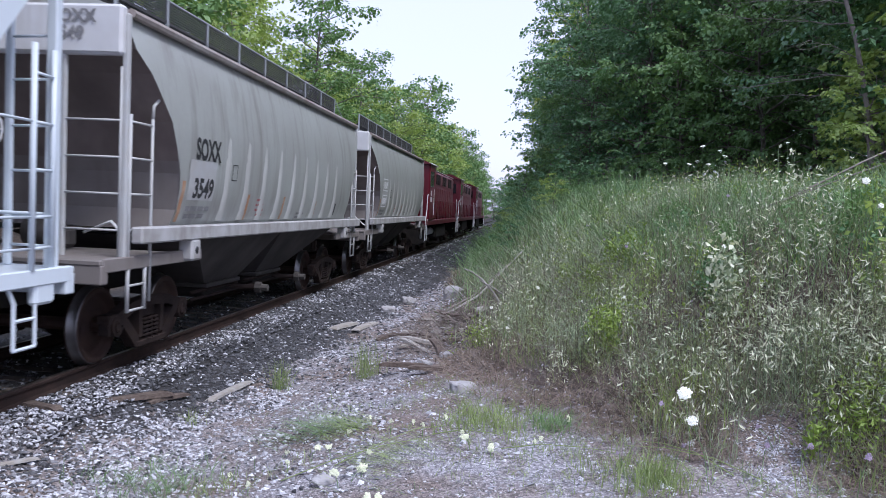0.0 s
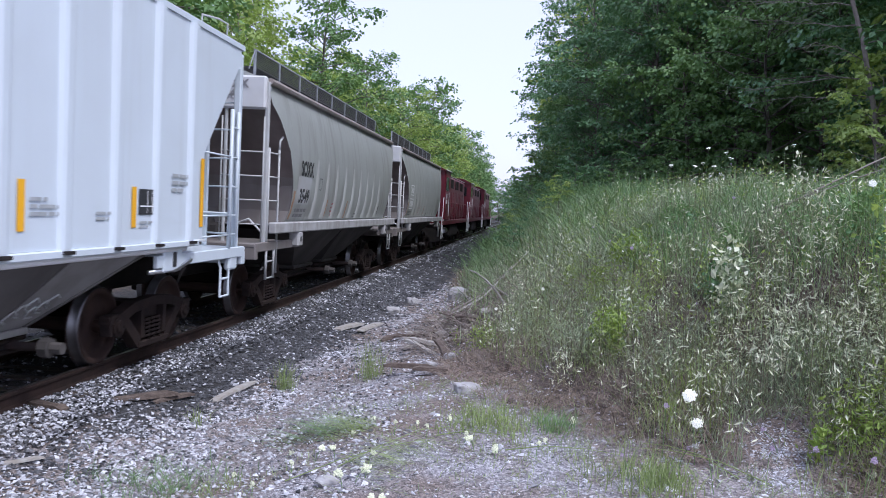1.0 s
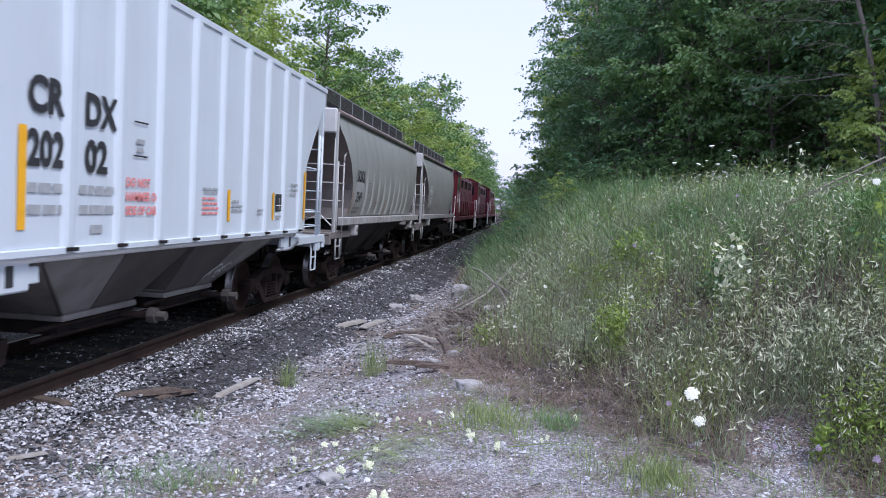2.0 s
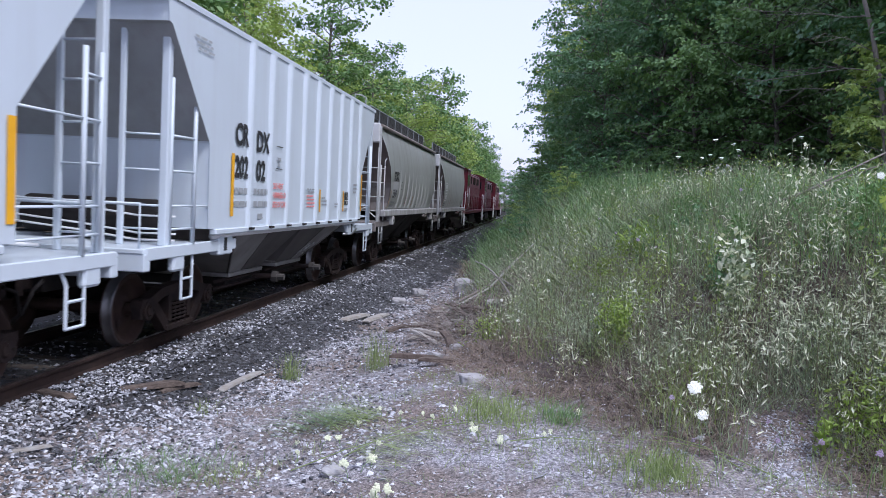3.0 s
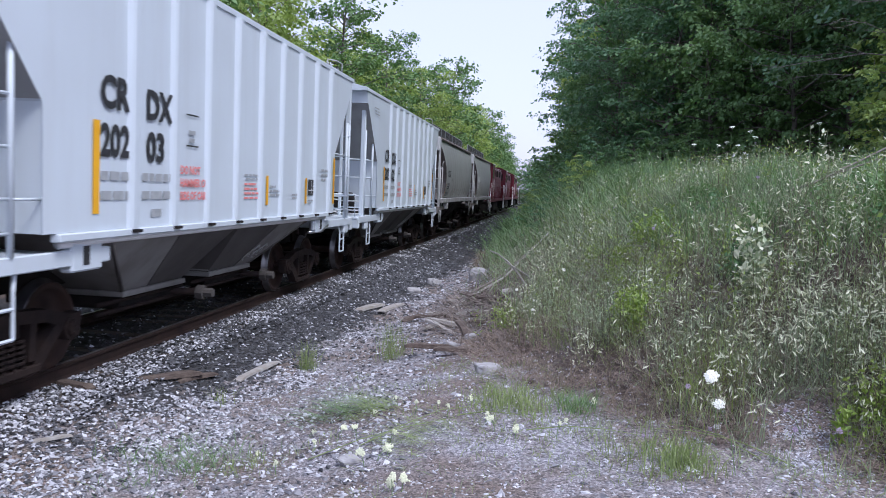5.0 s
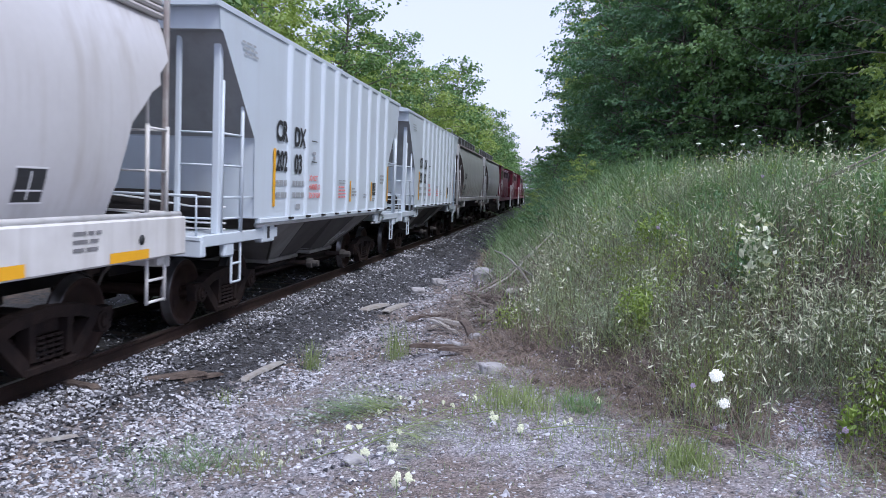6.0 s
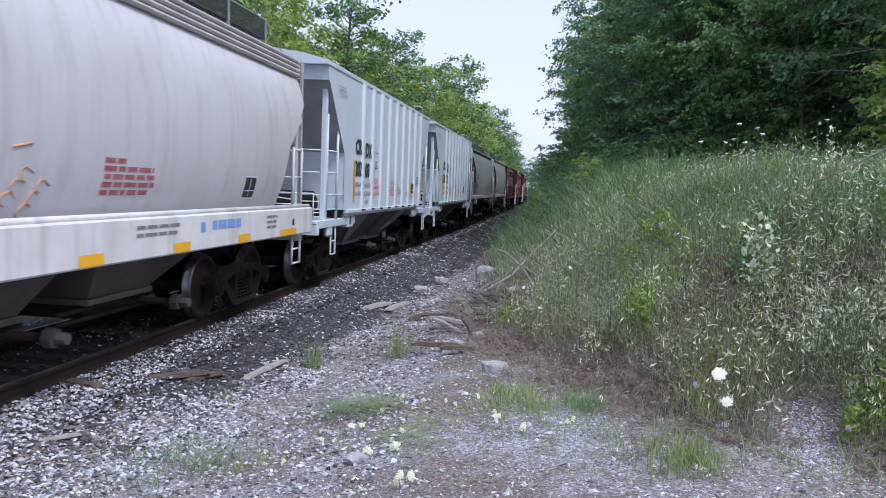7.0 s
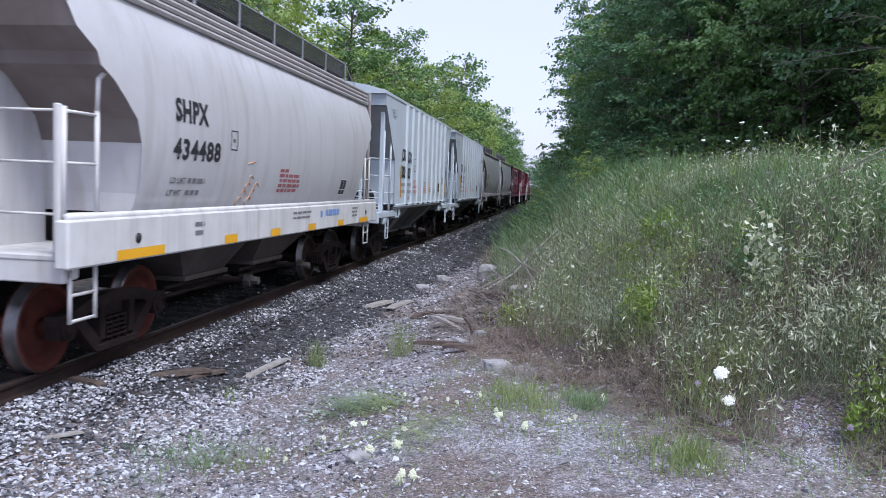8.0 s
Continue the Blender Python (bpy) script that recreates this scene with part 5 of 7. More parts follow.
protos = {
    "tall_dark": make_tree("tree", TALL, M_LEAF_D, "tall broadleaf tree with dense dark green crown", "forest trees"),
    "wide_dark": make_tree("tree", WIDE, M_LEAF_D, "spreading broadleaf tree with dark green leaves", "forest trees"),
    "near_dark": make_tree("tree", NEAR, M_LEAF_D, "tall dark green broadleaf tree at the forest edge", "forest trees"),
    "back_dark": make_tree("tree", FAR, M_LEAF_D, "tall dark green tree deep in the forest", "forest trees"),
    "near_mid": make_tree("tree", NEAR, M_LEAF_M, "tall mid-green broadleaf tree at the forest edge", "forest trees"),
    "edge_dark": make_tree("tree", EDGE, M_LEAF_D, "young dark green broadleaf tree leafy to the ground", "forest trees"),
    "edge_mid": make_tree("tree", EDGE2, M_LEAF_M, "young mid-green broadleaf tree leafy to the ground", "forest trees"),
    "far_mid": make_tree("tree", FAR, M_LEAF_M, "tall mid-green tree beyond the track", "trackside trees"),
    "far_light": make_tree("tree", FAR2, M_LEAF_L, "tall yellow-green tree beyond the track", "trackside trees"),
    "tall_mid": make_tree("tree", TALL, M_LEAF_M, "tall mid-green broadleaf tree beyond the track", "trackside trees"),
    "tall_light": make_tree("tree", WIDE, M_LEAF_L, "yellow-green broadleaf tree beyond the track", "trackside trees"),
    "shrub": make_tree("shrub", SHRUB, M_LEAF_D, "leafy dark green shrub at the forest edge", "shrubs"),
    "shrub_mid": make_tree("shrub", SHRUB, M_LEAF_M, "leafy mid-green shrub on the crest of the bank", "shrubs"),
    "shrub_light": make_tree("shrub", SHRUB, M_LEAF_L, "small yellow-green bush on the bank crest", "shrubs"),
    "sapling": make_tree("sapling", SAPLING, M_LEAF_L, "yellow-green leafy sapling at the forest edge", "shrubs"),
}
PLACES = []
# beyond the track, a wall of trees along it
for i in range(50):
    y = 14 + i * 5.0 + rng.uniform(-1.5, 1.5)
    x = -8.5 - rng.uniform(0, 4) - (i % 3) * 3.5
    near = y < 80
    if y > 70:
        x += 2.6
    kind = rng.choice(["tall_mid", "tall_light", "tall_mid"] if y < 38 else ["tall_light", "tall_light", "tall_mid"] if near else ["far_mid", "far_light", "far_mid"])
    if i % 3 == 2:
        kind = "far_mid" if y < 40 else "far_light"
    PLACES.append((kind, x, y, rng.uniform(0.82, 1.15) * (1.0 if y < 75 else 0.92), rng.uniform(0, 360)))
for x, y, sc in ((-3, 262, 0.75), (4, 270, 0.68), (9, 255, 0.7), (15, 240, 0.7), (1.5, 300, 0.7), (-2.5, 310, 0.75), (5.0, 320, 0.75), (0, 290, 0.6), (-8, 285, 0.8), (20, 250, 0.8)):
    PLACES.append(("far_mid", x, y, sc, rng.uniform(0, 360)))
for kind, x, y, sc in (("tall_mid", -9.6, 72, 0.95), ("tall_light", -9.2, 90, 0.9), ("far_light", -8.6, 112, 0.78), ("far_mid", -8.2, 134, 0.72)):
    PLACES.append((kind, x, y, sc, rng.uniform(0, 360)))
# added out of view, to block light reaching under the train from this side
for i in range(6):
    PLACES.append(("far_mid", -9.5 - rng.uniform(0, 3) - (i % 2) * 3, -20 + i * 5.5, rng.uniform(0.85, 1.1), rng.uniform(0, 360)))
for x, y, sc in ((-19, 26, 1.25), (-20, 36, 1.2), (-19.5, 48, 1.2), (-19, 62, 1.2), (-17, 78, 1.15)):
    PLACES.append(("tall_light" if y > 45 else "tall_mid", x, y, sc, rng.uniform(0, 360)))
# forest behind the bank: tall trees at the back, leafy edge trees in front
for i in range(24):
    if i % 6 == 5:
        continue
    y = 19 + (i // 3) * 9 + rng.uniform(-2, 2)
    x = [15.5, 19.0, 24][i % 3] + rng.uniform(-1.2, 1.2) - min(5.0, max(0, (y - 22) * 0.18))
    PLACES.append(("near_dark" if i % 3 == 0 else "back_dark" if i % 3 == 2 else rng.choice(["tall_dark", "wide_dark"]), x, y, rng.uniform(0.85, 1.2), rng.uniform(0, 360)))
for i in range(9):
    y = 100 + i * 14
    PLACES.append(("far_mid", 10.5 + rng.uniform(-1, 3), y, rng.uniform(0.7, 1.0), rng.uniform(0, 360)))
for kind, x, y, sc in (("edge_dark", 9.9, 30.5, 0.95), ("edge_mid", 10.9, 28.0, 1.0), ("edge_mid", 12.4, 27.5, 1.2), ("edge_mid", 12.6, 24.6, 0.95), ("edge_mid", 14.2, 24.5, 1.1),
                       ("edge_dark", 15.2, 21.5, 1.15), ("edge_mid", 14.6, 20.6, 0.7), ("edge_dark", 10.2, 34.0, 1.25), ("edge_mid", 8.7, 34.5, 0.95), ("edge_dark", 8.5, 38.5, 1.15),
                       ("near_mid", 11.0, 39.5, 0.80), ("near_dark", 12.6, 33.5, 0.95), ("near_dark", 14.6, 29.0, 1.0), ("wide_dark", 11.0, 46.0, 1.0), ("tall_light", 9.8, 49.0, 0.95),
                       ("edge_dark", 8.3, 33.0, 0.62), ("edge_dark", 17.0, 18.5, 1.2), ("wide_dark", 17.5, 26.0, 1.1), ("wide_dark", 15.0, 36.0, 1.1), ("edge_dark", 8.0, 43.0, 0.85), ("edge_dark", 16.2, 31.0, 1.0), ("edge_dark", 19.5, 39.0, 1.2), ("edge_dark", 17.6, 35.0, 0.9), ("edge_mid", 14.0, 27.0, 0.6)):
    PLACES.append((kind, x, y, sc, rng.uniform(0, 360)))
# shrubs along the crest and the foot of the trees
for i in range(22):
    y = 21 + i * 1.15 + rng.uniform(-0.6, 0.6)
    x = float(np.interp(y, TOE_S, TOE_W)) + rng.uniform(1.2, 4.2)
    PLACES.append((("shrub_mid", "shrub", "shrub_light")[i % 3], x, y, rng.uniform(0.20, 0.36), rng.uniform(0, 360)))
for x, y, sc in ((7.2, 33, 0.7), (6.8, 38, 0.8), (6.3, 48, 0.9), (5.9, 58, 1.0), (5.7, 70, 1.1), (5.6, 84, 1.1), (5.4, 97, 1.2), (5.6, 114, 1.5), (6.2, 135, 2.0), (6.5, 160, 2.4), (6.5, 185, 2.6), (5.5, 210, 2.8), (3.5, 232, 2.8), (0.0, 245, 2.8), (-3.5, 240, 2.8)):
    PLACES.append(("shrub" if y > 65 else "shrub_mid", x, y, sc, rng.uniform(0, 360)))
for x, y, sc in ((4.6, 46, 0.36), (4.5, 57, 0.42), (4.4, 68, 0.5), (4.5, 84, 0.55), (6.6, 29, 0.42), (7.2, 27, 0.45), (8.0, 27.0, 0.40), (8.8, 25.5, 0.45), (9.8, 24.0, 0.42), (7.7, 30, 0.62), (8.6, 28.5, 0.6)):
    PLACES.append(("shrub_mid" if y < 27 else "shrub", x, y, sc, rng.uniform(0, 360)))
for x, y, sc in ((12.6, 17.0, 0.55), (13.4, 18.2, 0.62), (14.6, 17.6, 0.80), (15.8, 17.4, 0.9), (16.6, 16.0, 0.9), (14.5, 17.0, 1.3)):
    PLACES.append(("sapling", x, y, sc, rng.uniform(0, 360)))
used = set()
for kind, x, y, sc, turn in PLACES:
    if kind not in used:
        used.add(kind)
        pr = protos[kind]
        pr.matrix_basis = pose(x, y, float(ground_z(x, y)), 0, 0, turn)
        pr.scale = (sc, sc, sc)
    else:
        plant(protos[kind], x, y, sc, turn)


def dead_tree(x, y):
    """A leaning bare trunk with long thin dead branches."""
    r = random.Random(4)
    root = new("dead_tree")
    bm = bmesh.new()
    pts = [Vector((0, 0, -0.2)), Vector((-0.12, 0, 1.5)), Vector((-0.55, 0, 3.4)), Vector((-1.15, 0.1, 5.4)), Vector((-1.75, 0.1, 7.2))]
    tube(bm, pts, [0.065, 0.057, 0.048, 0.034, 0.02], 7)
    part("trunk", bm, M_DEAD, root, smooth=True)
    for k in range(15):
        u = 0.30 + 0.68 * k / 14
        seg = u * 4
        i = min(3, int(seg))
        b = pts[i].lerp(pts[i + 1], seg - i)
        bm = bmesh.new()
        az = math.pi + r.uniform(-1.0, 1.0) if k % 4 else r.uniform(-0.6, 0.6)
        ln = r.uniform(1.6, 3.2)
        q = [b]
        for j in range(5):
            q.append(q[-1] + Vector((math.cos(az), math.sin(az), r.uniform(-0.14, 0.22))) * ln / 5)
            az += r.uniform(-0.3, 0.3)
        tube(bm, q, [0.013, 0.011, 0.009, 0.007, 0.005, 0.003], 4, False)
        for j in range(1, 6):
            for _ in range(2):
                e = q[j] + Vector((math.cos(az + r.uniform(-1, 1)), math.sin(az + r.uniform(-1, 1)), r.uniform(-0.5, 0.45))) * r.uniform(0.3, 0.9)
                tube(bm, [q[j], q[j].lerp(e, 0.5) + Vector((0, 0, r.uniform(-0.05, 0.05))), e], [0.005, 0.004, 0.002], 3, False)
        part("dead_branch", bm, M_DEAD, root)
    root.matrix_basis = pose(x, y, float(ground_z(x, y)))
    return tagged(root, "bare grey dead tree with thin branches", "tree")


dead_tree(13.0, 17.6)

# ---------------------------------------------------------------- ties, stones and litter
vr = np.random.default_rng(21)
bm = bmesh.new()
box(bm, -1.28, 1.28, -0.11, 0.11, -0.33, -0.166, 0.015)
tie_mesh = bpy.data.meshes.new("tie")
bm.to_mesh(tie_mesh)
bm.free()
tie_mesh.materials.append(M_TIE)
bed = tagged(new("track_ties"), "row of dark creosoted wooden ties in ballast", "railway ties", kind="structure")
for i in range(150):
    t = link_mesh("tie", tie_mesh, None, bed)
    t.matrix_basis = pose(vr.normal(0, 0.03), -8 + i * 0.54, vr.normal(-0.018, 0.005), 0, 0, vr.normal(0, 0.8))


def stones(name, pts, size, material, r, flat=0.60):
    """Angular broken stones: skewed octahedra, each turned at random, half sunk."""
    k = len(pts)
    base = np.array([[1, 0, 0], [0, 1, 0], [-1, 0, 0], [0, -1, 0], [0.2, 0.1, 1], [-0.1, 0.2, -1]], float)
    tri = np.array([[0, 1, 4], [1, 2, 4], [2, 3, 4], [3, 0, 4], [1, 0, 5], [2, 1, 5], [3, 2, 5], [0, 3, 5]])
    v = base[None] * (1 + r.normal(0, 0.30, (k, 6, 3))) + r.normal(0, 0.11, (k, 6, 3))
    v[:, :, 2] *= flat
    v[:, :, 0] *= r.uniform(1.0, 1.7, (k, 1))
    a, b = r.uniform(0, 2 * np.pi, k), r.normal(0, 0.6, k)
    ca, sa, cb, sb = np.cos(a)[:, None], np.sin(a)[:, None], np.cos(b)[:, None], np.sin(b)[:, None]
    x, y, z = v[:, :, 0], v[:, :, 1], v[:, :, 2]
    y, z = y * cb - z * sb, y * sb + z * cb
    x, y = x * ca - y * sa, x * sa + y * ca
    v = np.stack([x, y, z], -1) * size[:, None, None] + pts[:, None, :]
    me = fast_mesh(name, v.reshape(-1, 3), (np.arange(k)[:, None, None] * 6 + tri[None]).reshape(-1, 3))
    me.materials.append(material)
    return new(name, me)


def scatter(k, w0, w1, s0, s1, power=1.0):
    w = vr.uniform(w0, w1, k)
    s = s0 + (s1 - s0) * vr.uniform(0, 1, k) ** power
    return w, s


def on_ground(w, s, lift=0.0):
    return np.stack([w, s, ground_z(w, s) + lift], -1)


def pale_share(w, s):
    """Pale dust and limestone lie by the crossing and along the outer edge of the ballast; near the rail the stone is dark."""
    q = np.clip((w - 1.75 - 0.055 * np.clip(s - 6, -2, 40)) / 0.9, 0, 1) * 0.60 + np.clip((10.6 - s) / 4, 0, 1) * 0.52
    q = q - 0.35 * np.exp(-((w - 2.0) / 0.32) ** 2) * np.clip((s - 6.5) / 2, 0, 1)
    q = q + 0.30 * np.clip((1.75 - w) / 0.45, 0, 1) * (w > 0.75)
    return np.clip(q + 0.34 * hash_noise(w, s, 0.7), 0.10, 0.85)


for label, nm, m, pick in (("dark grey crushed stone ballast", "dark_ballast", M_STONE_D, False), ("pale grey crushed stone ballast", "pale_ballast", M_STONE, True)):
    w1, s1 = scatter(60000, 0.82, 4.6, 3.4, 26, 1.7)
    s1 = np.where(vr.uniform(0, 1, len(s1)) < 0.12, s1 - vr.uniform(0, 6, len(s1)), s1)
    w2, s2 = scatter(8000, 0.82, 3.4, 22, 75, 1.4)
    w3, s3 = scatter(5000, -0.70, 0.70, 2.0, 40, 1.5)
    w4, s4 = scatter(3500, -3.6, -0.82, 2.0, 50, 1.3)
    w5, s5 = scatter(5000, -3.0, 4.2, -9, 3.2)
    w, s = np.concatenate([w1, w2, w3, w4, w5]), np.concatenate([s1, s2, s3, s4, s5])
    keep = (vr.uniform(0, 1, len(w)) < pale_share(w, s)) == pick
    keep &= ~((w > 2.75 + 0.35 * hash_noise(w, s, 0.9)) & (vr.uniform(0, 1, len(w)) < 0.78))
    w, s = w[keep], s[keep]
    sz = vr.uniform(0.009, 0.025, len(w)) * (1 + np.clip((s - 9) / 20, 0, 1.0))
    tagged(stones(nm, on_ground(w, s, 0.006) + np.array([0, 0, 0.022]) * (np.abs(w) < 1.7)[:, None], sz, m, vr), label, "ballast", kind="stuff")
w, s = scatter(18000, 2.6, 9.0, 3.6, 15, 1.3)
keep = bank_in(w, s) < 0.6 + 0.3 * vr.normal(0, 1, len(w))
w, s = w[keep], s[keep]
tagged(stones("pebbles", on_ground(w, s, 0.001), vr.uniform(0.005, 0.015, len(w)) * np.where(vr.uniform(0, 1, len(w)) < 0.06, 2.3, 1), M_STONE, vr), "fine pale pebbles strewn over trodden dirt", "pebbles", kind="stuff")


def rock(x, y, sx, sy, sz, seed, label, material=None, turn=0.0, name="rock"):
    bm = bmesh.new()
    bmesh.ops.create_icosphere(bm, subdivisions=3, radius=1)
    for v in bm.verts:
        c = v.co.copy()
        q = 1 + 0.24 * noise.noise(c * 1.6 + Vector((seed * 3.1, 0, 0))) + 0.10 * noise.noise(c * 4 + Vector((0, seed, 0)))
        c = Vector([math.copysign(abs(a) ** 0.72, a) for a in c]) * q
        v.co = (c.x * sx, c.y * sy, c.z * sz)
    ob = part(name, bm, material or M_ROCK)
    ob.matrix_basis = pose(x, y, float(ground_z(x, y)) + sz * 0.35, seed * 5 % 11, seed * 7 % 13, turn)
    return tagged(ob, label, "rock", "loose rocks")


rock(5.23, 8.54, 0.16, 0.12, 0.07, 1, "flat pale limestone rock on the dirt", turn=20)
rock(4.05, 20.6, 0.26, 0.22, 0.24, 2, "rounded grey boulder at the foot of the bank")
rock(4.58, 10.48, 0.10, 0.09, 0.07, 3, "small pale rock on the dirt", turn=50)
rock(4.80, 11.1, 0.10, 0.07, 0.05, 4, "small pale rock on the dirt", turn=10)
rock(4.2, 12.6, 0.12, 0.08, 0.05, 5, "small flat grey rock in the dirt", turn=80)
rock(2.75, 18.3, 0.16, 0.13, 0.10, 8, "grey rock beside the ballast")
rock(2.95, 20.2, 0.18, 0.14, 0.10, 9, "grey rock beside the ballast", turn=35)
rock(4.35, 6.0, 0.09, 0.07, 0.04, 10, "small pale rock on the dirt", turn=35)


def board(name, label, x, y, length, width, thick, turn, material, tilt=0.0, category="plank"):
    """A split, weathered piece of timber with ragged ends."""
    bm = bmesh.new()
    n = 7
    rings = []
    for i in range(n + 1):
        u = i / n
        w = width / 2 * (1 + 0.12 * math.sin(9 * u + x)) * (0.88 if i in (0, n) else 1)
        t = thick * (0.5 if i in (0, n) else 1)
        o = 0.012 * math.sin(5 * u + y)
        yy = (u - 0.5) * length
        rings.append([bm.verts.new(c) for c in ((-w + o, yy, 0), (w + o, yy + 0.02 * math.sin(7 * u), 0), (w * 0.9 + o, yy, t), (0.1 * w + o, yy, t * 1.15), (-w * 0.85 + o, yy, t * 0.9))])
    for a, b in zip(rings, rings[1:]):
        for k in range(5):
            bm.faces.new((a[k], a[(k + 1) % 5], b[(k + 1) % 5], b[k]))
    bm.faces.new(rings[0][::-1])
    bm.faces.new(rings[-1])
    bmesh.ops.recalc_face_normals(bm, faces=bm.faces[:])
    ob = part(name, bm, material)
    ob.matrix_basis = pose(x, y, float(ground_z(x, y)) + 0.015, tilt, 0, turn)
    return tagged(ob, label, category, "broken timber")


board("plank", "bleached splintered plank lying on the ballast edge", 2.30, 9.45, 1.15, 0.11, 0.03, -4, M_WOODGREY)
board("plank", "bleached broken plank lying on stones", 2.42, 15.2, 1.0, 0.20, 0.05, -14, M_WOODGREY)
board("plank", "bleached broken plank lying on stones", 2.78, 15.5, 1.2, 0.18, 0.04, -8, M_WOODGREY)
board("tie_scrap", "rotten brown piece of tie in the ballast", 1.70, 8.3, 0.75, 0.16, 0.05, -40, M_WOODBROWN)
board("tie_scrap", "rotten brown piece of tie in the ballast", 1.92, 8.55, 0.55, 0.10, 0.04, -25, M_WOODBROWN)
board("tie_scrap", "dark piece of tie beside the rail", 1.05, 7.55, 0.5, 0.12, 0.05, 70, M_WOODBROWN)
board("plank", "pale splinter of plank on the stones", 1.75, 6.1, 0.34, 0.07, 0.02, -45, M_WOODGREY)
for i in range(30):
    x, y = 4.45 + vr.normal(0, 0.36), 13.6 + vr.normal(0, 1.5)
    scrap = board("timber_scrap", "broken brown timber scrap in a debris heap" if i % 3 else "bleached timber scrap in a debris heap", x, y, vr.uniform(0.3, 0.95), vr.uniform(0.06, 0.16), vr.uniform(0.03, 0.06), vr.uniform(-90, 90), M_WOODBROWN if i % 3 else M_WOODGREY, vr.uniform(-10, 14))
    scrap.location.z += vr.uniform(0.0, 0.06)


def stick(name, label, pts, r, material):
    bm = bmesh.new()
    k = len(pts)
    tube(bm, pts, [r * (1 - 0.6 * i / (k - 1)) for i in range(k)], 5)
    return tagged(part(name, bm, material), label, "branch", "fallen branches")


def at(x, y, dz=0.0):
    return (x, y, float(ground_z(x, y)) + dz)


stick("fallen_branch", "bleached bent branch arching over the bank", [(5.50, 14.0, at(5.5, 14)[2] - 0.02), (5.47, 14.0, 0.36), (5.30, 14.05, 0.60), (5.10, 14.1, 0.80), (4.92, 14.1, 0.92), (4.78, 14.2, 0.96)], 0.024, M_WOODGREY)
stick("fallen_branch", "bleached bent branch arching over the bank", [(5.58, 14.0, at(5.58, 14)[2] - 0.02), (5.62, 14.0, 0.38), (5.48, 14.0, 0.57), (5.24, 14.05, 0.70), (5.05, 14.1, 0.78)], 0.017, M_WOODGREY)
stick("fallen_branch", "long grey stick lying on the bank foot", [at(4.05, 14.8, 0.06), at(4.9, 17.0, 0.22), at(5.9, 19.6, 0.25)], 0.030, M_WOODGREY)
stick("fallen_branch", "long grey stick lying on the bank foot", [at(4.0, 15.6, 0.06), at(4.8, 17.4, 0.2), at(5.5, 18.6, 0.3)], 0.024, M_DEAD)
stick("fallen_branch", "thin dry branch among the weeds", [at(8.9, 10.2, 0.25), at(10.0, 10.6, 0.7), at(11.0, 11.2, 1.0)], 0.018, M_DEAD)
stick("fallen_branch", "thin dry branch among the weeds", [at(8.7, 10.4, 0.2), at(9.8, 10.6, 0.5), at(11.2, 10.9, 0.85)], 0.014, M_DEAD)

# ---------------------------------------------------------------- weeds and grass


def blades(name, base, high, width, lean, material, r, curl=0.5, lie=None):
    """Tapered bent blades, four joints each."""
    k = len(base)
    az = r.uniform(0, 2 * np.pi, k) if lie is None else r.normal(lie, 0.45, k)
    d = np.stack([np.cos(az), np.sin(az), np.zeros(k)], -1)
    side = np.stack([-np.sin(az), np.cos(az), np.zeros(k)], -1)
    tw = r.uniform(0, np.pi, k)
    side = side * np.cos(tw)[:, None] + d * np.sin(tw)[:, None]
    rows = []
    for u, wf in ((0, 0.8), (0.4, 1.0), (0.75, 0.7)):
        c = base + d * (lean * high * u ** (1 + curl))[:, None] + np.array([0, 0, 1.0]) * (high * (u - 0.25 * np.minimum(lean, 1.2) * u * u))[:, None]
        rows += [c - side * (width * wf / 2)[:, None], c + side * (width * wf / 2)[:, None]]
    rows.append(base + d * (lean * high)[:, None] + np.array([0, 0, 1.0]) * (high * (1 - 0.25 * np.minimum(lean, 1.2)))[:, None])
    v = np.stack(rows, 1).reshape(-1, 3)
    tri = np.array([[0, 1, 3], [0, 3, 2], [2, 3, 5], [2, 5, 4], [4, 5, 6]])
    me = fast_mesh(name, v, (np.arange(k)[:, None, None] * 7 + tri[None]).reshape(-1, 3))
    me.materials.append(material)
    return new(name, me)


def bare_patch(w, s):
    """Gritty bare ground at the bank's foot where little grows."""
    return (((w - 7.72) / 0.27) ** 2 + ((s - 6.0) / 0.42) ** 2 < 1) | (((w - 4.70) / 0.95) ** 2 + ((s - 14.4) / 3.4) ** 2 < 1) | (((w - 4.05) / 0.55) ** 2 + ((s - 19.4) / 2.4) ** 2 < 1)


def bank_points(k, lo, hi, s0, s1, power, patch=None, seed=0):
    s = s0 + (s1 - s0) * vr.uniform(0, 1, k) ** power
    w = np.interp(s, TOE_S, TOE_W) + vr.uniform(lo, hi, k)
    if patch:
        mix = 0.65 * hash_noise(w + seed * 17, s, patch) + 0.35 * hash_noise(w + seed * 29, s, patch * 0.4)
        keep = mix > vr.uniform(-0.34, 0.24, k)
        w, s = w[keep], s[keep]
    keep = ~bare_patch(w, s) | (vr.uniform(0, 1, len(w)) < np.where(s < 9, 0.10, 0.12))
    return w[keep], s[keep]


def far_wide(s, near=9.0):
    return np.clip(s / near, 0.8, 4.0)


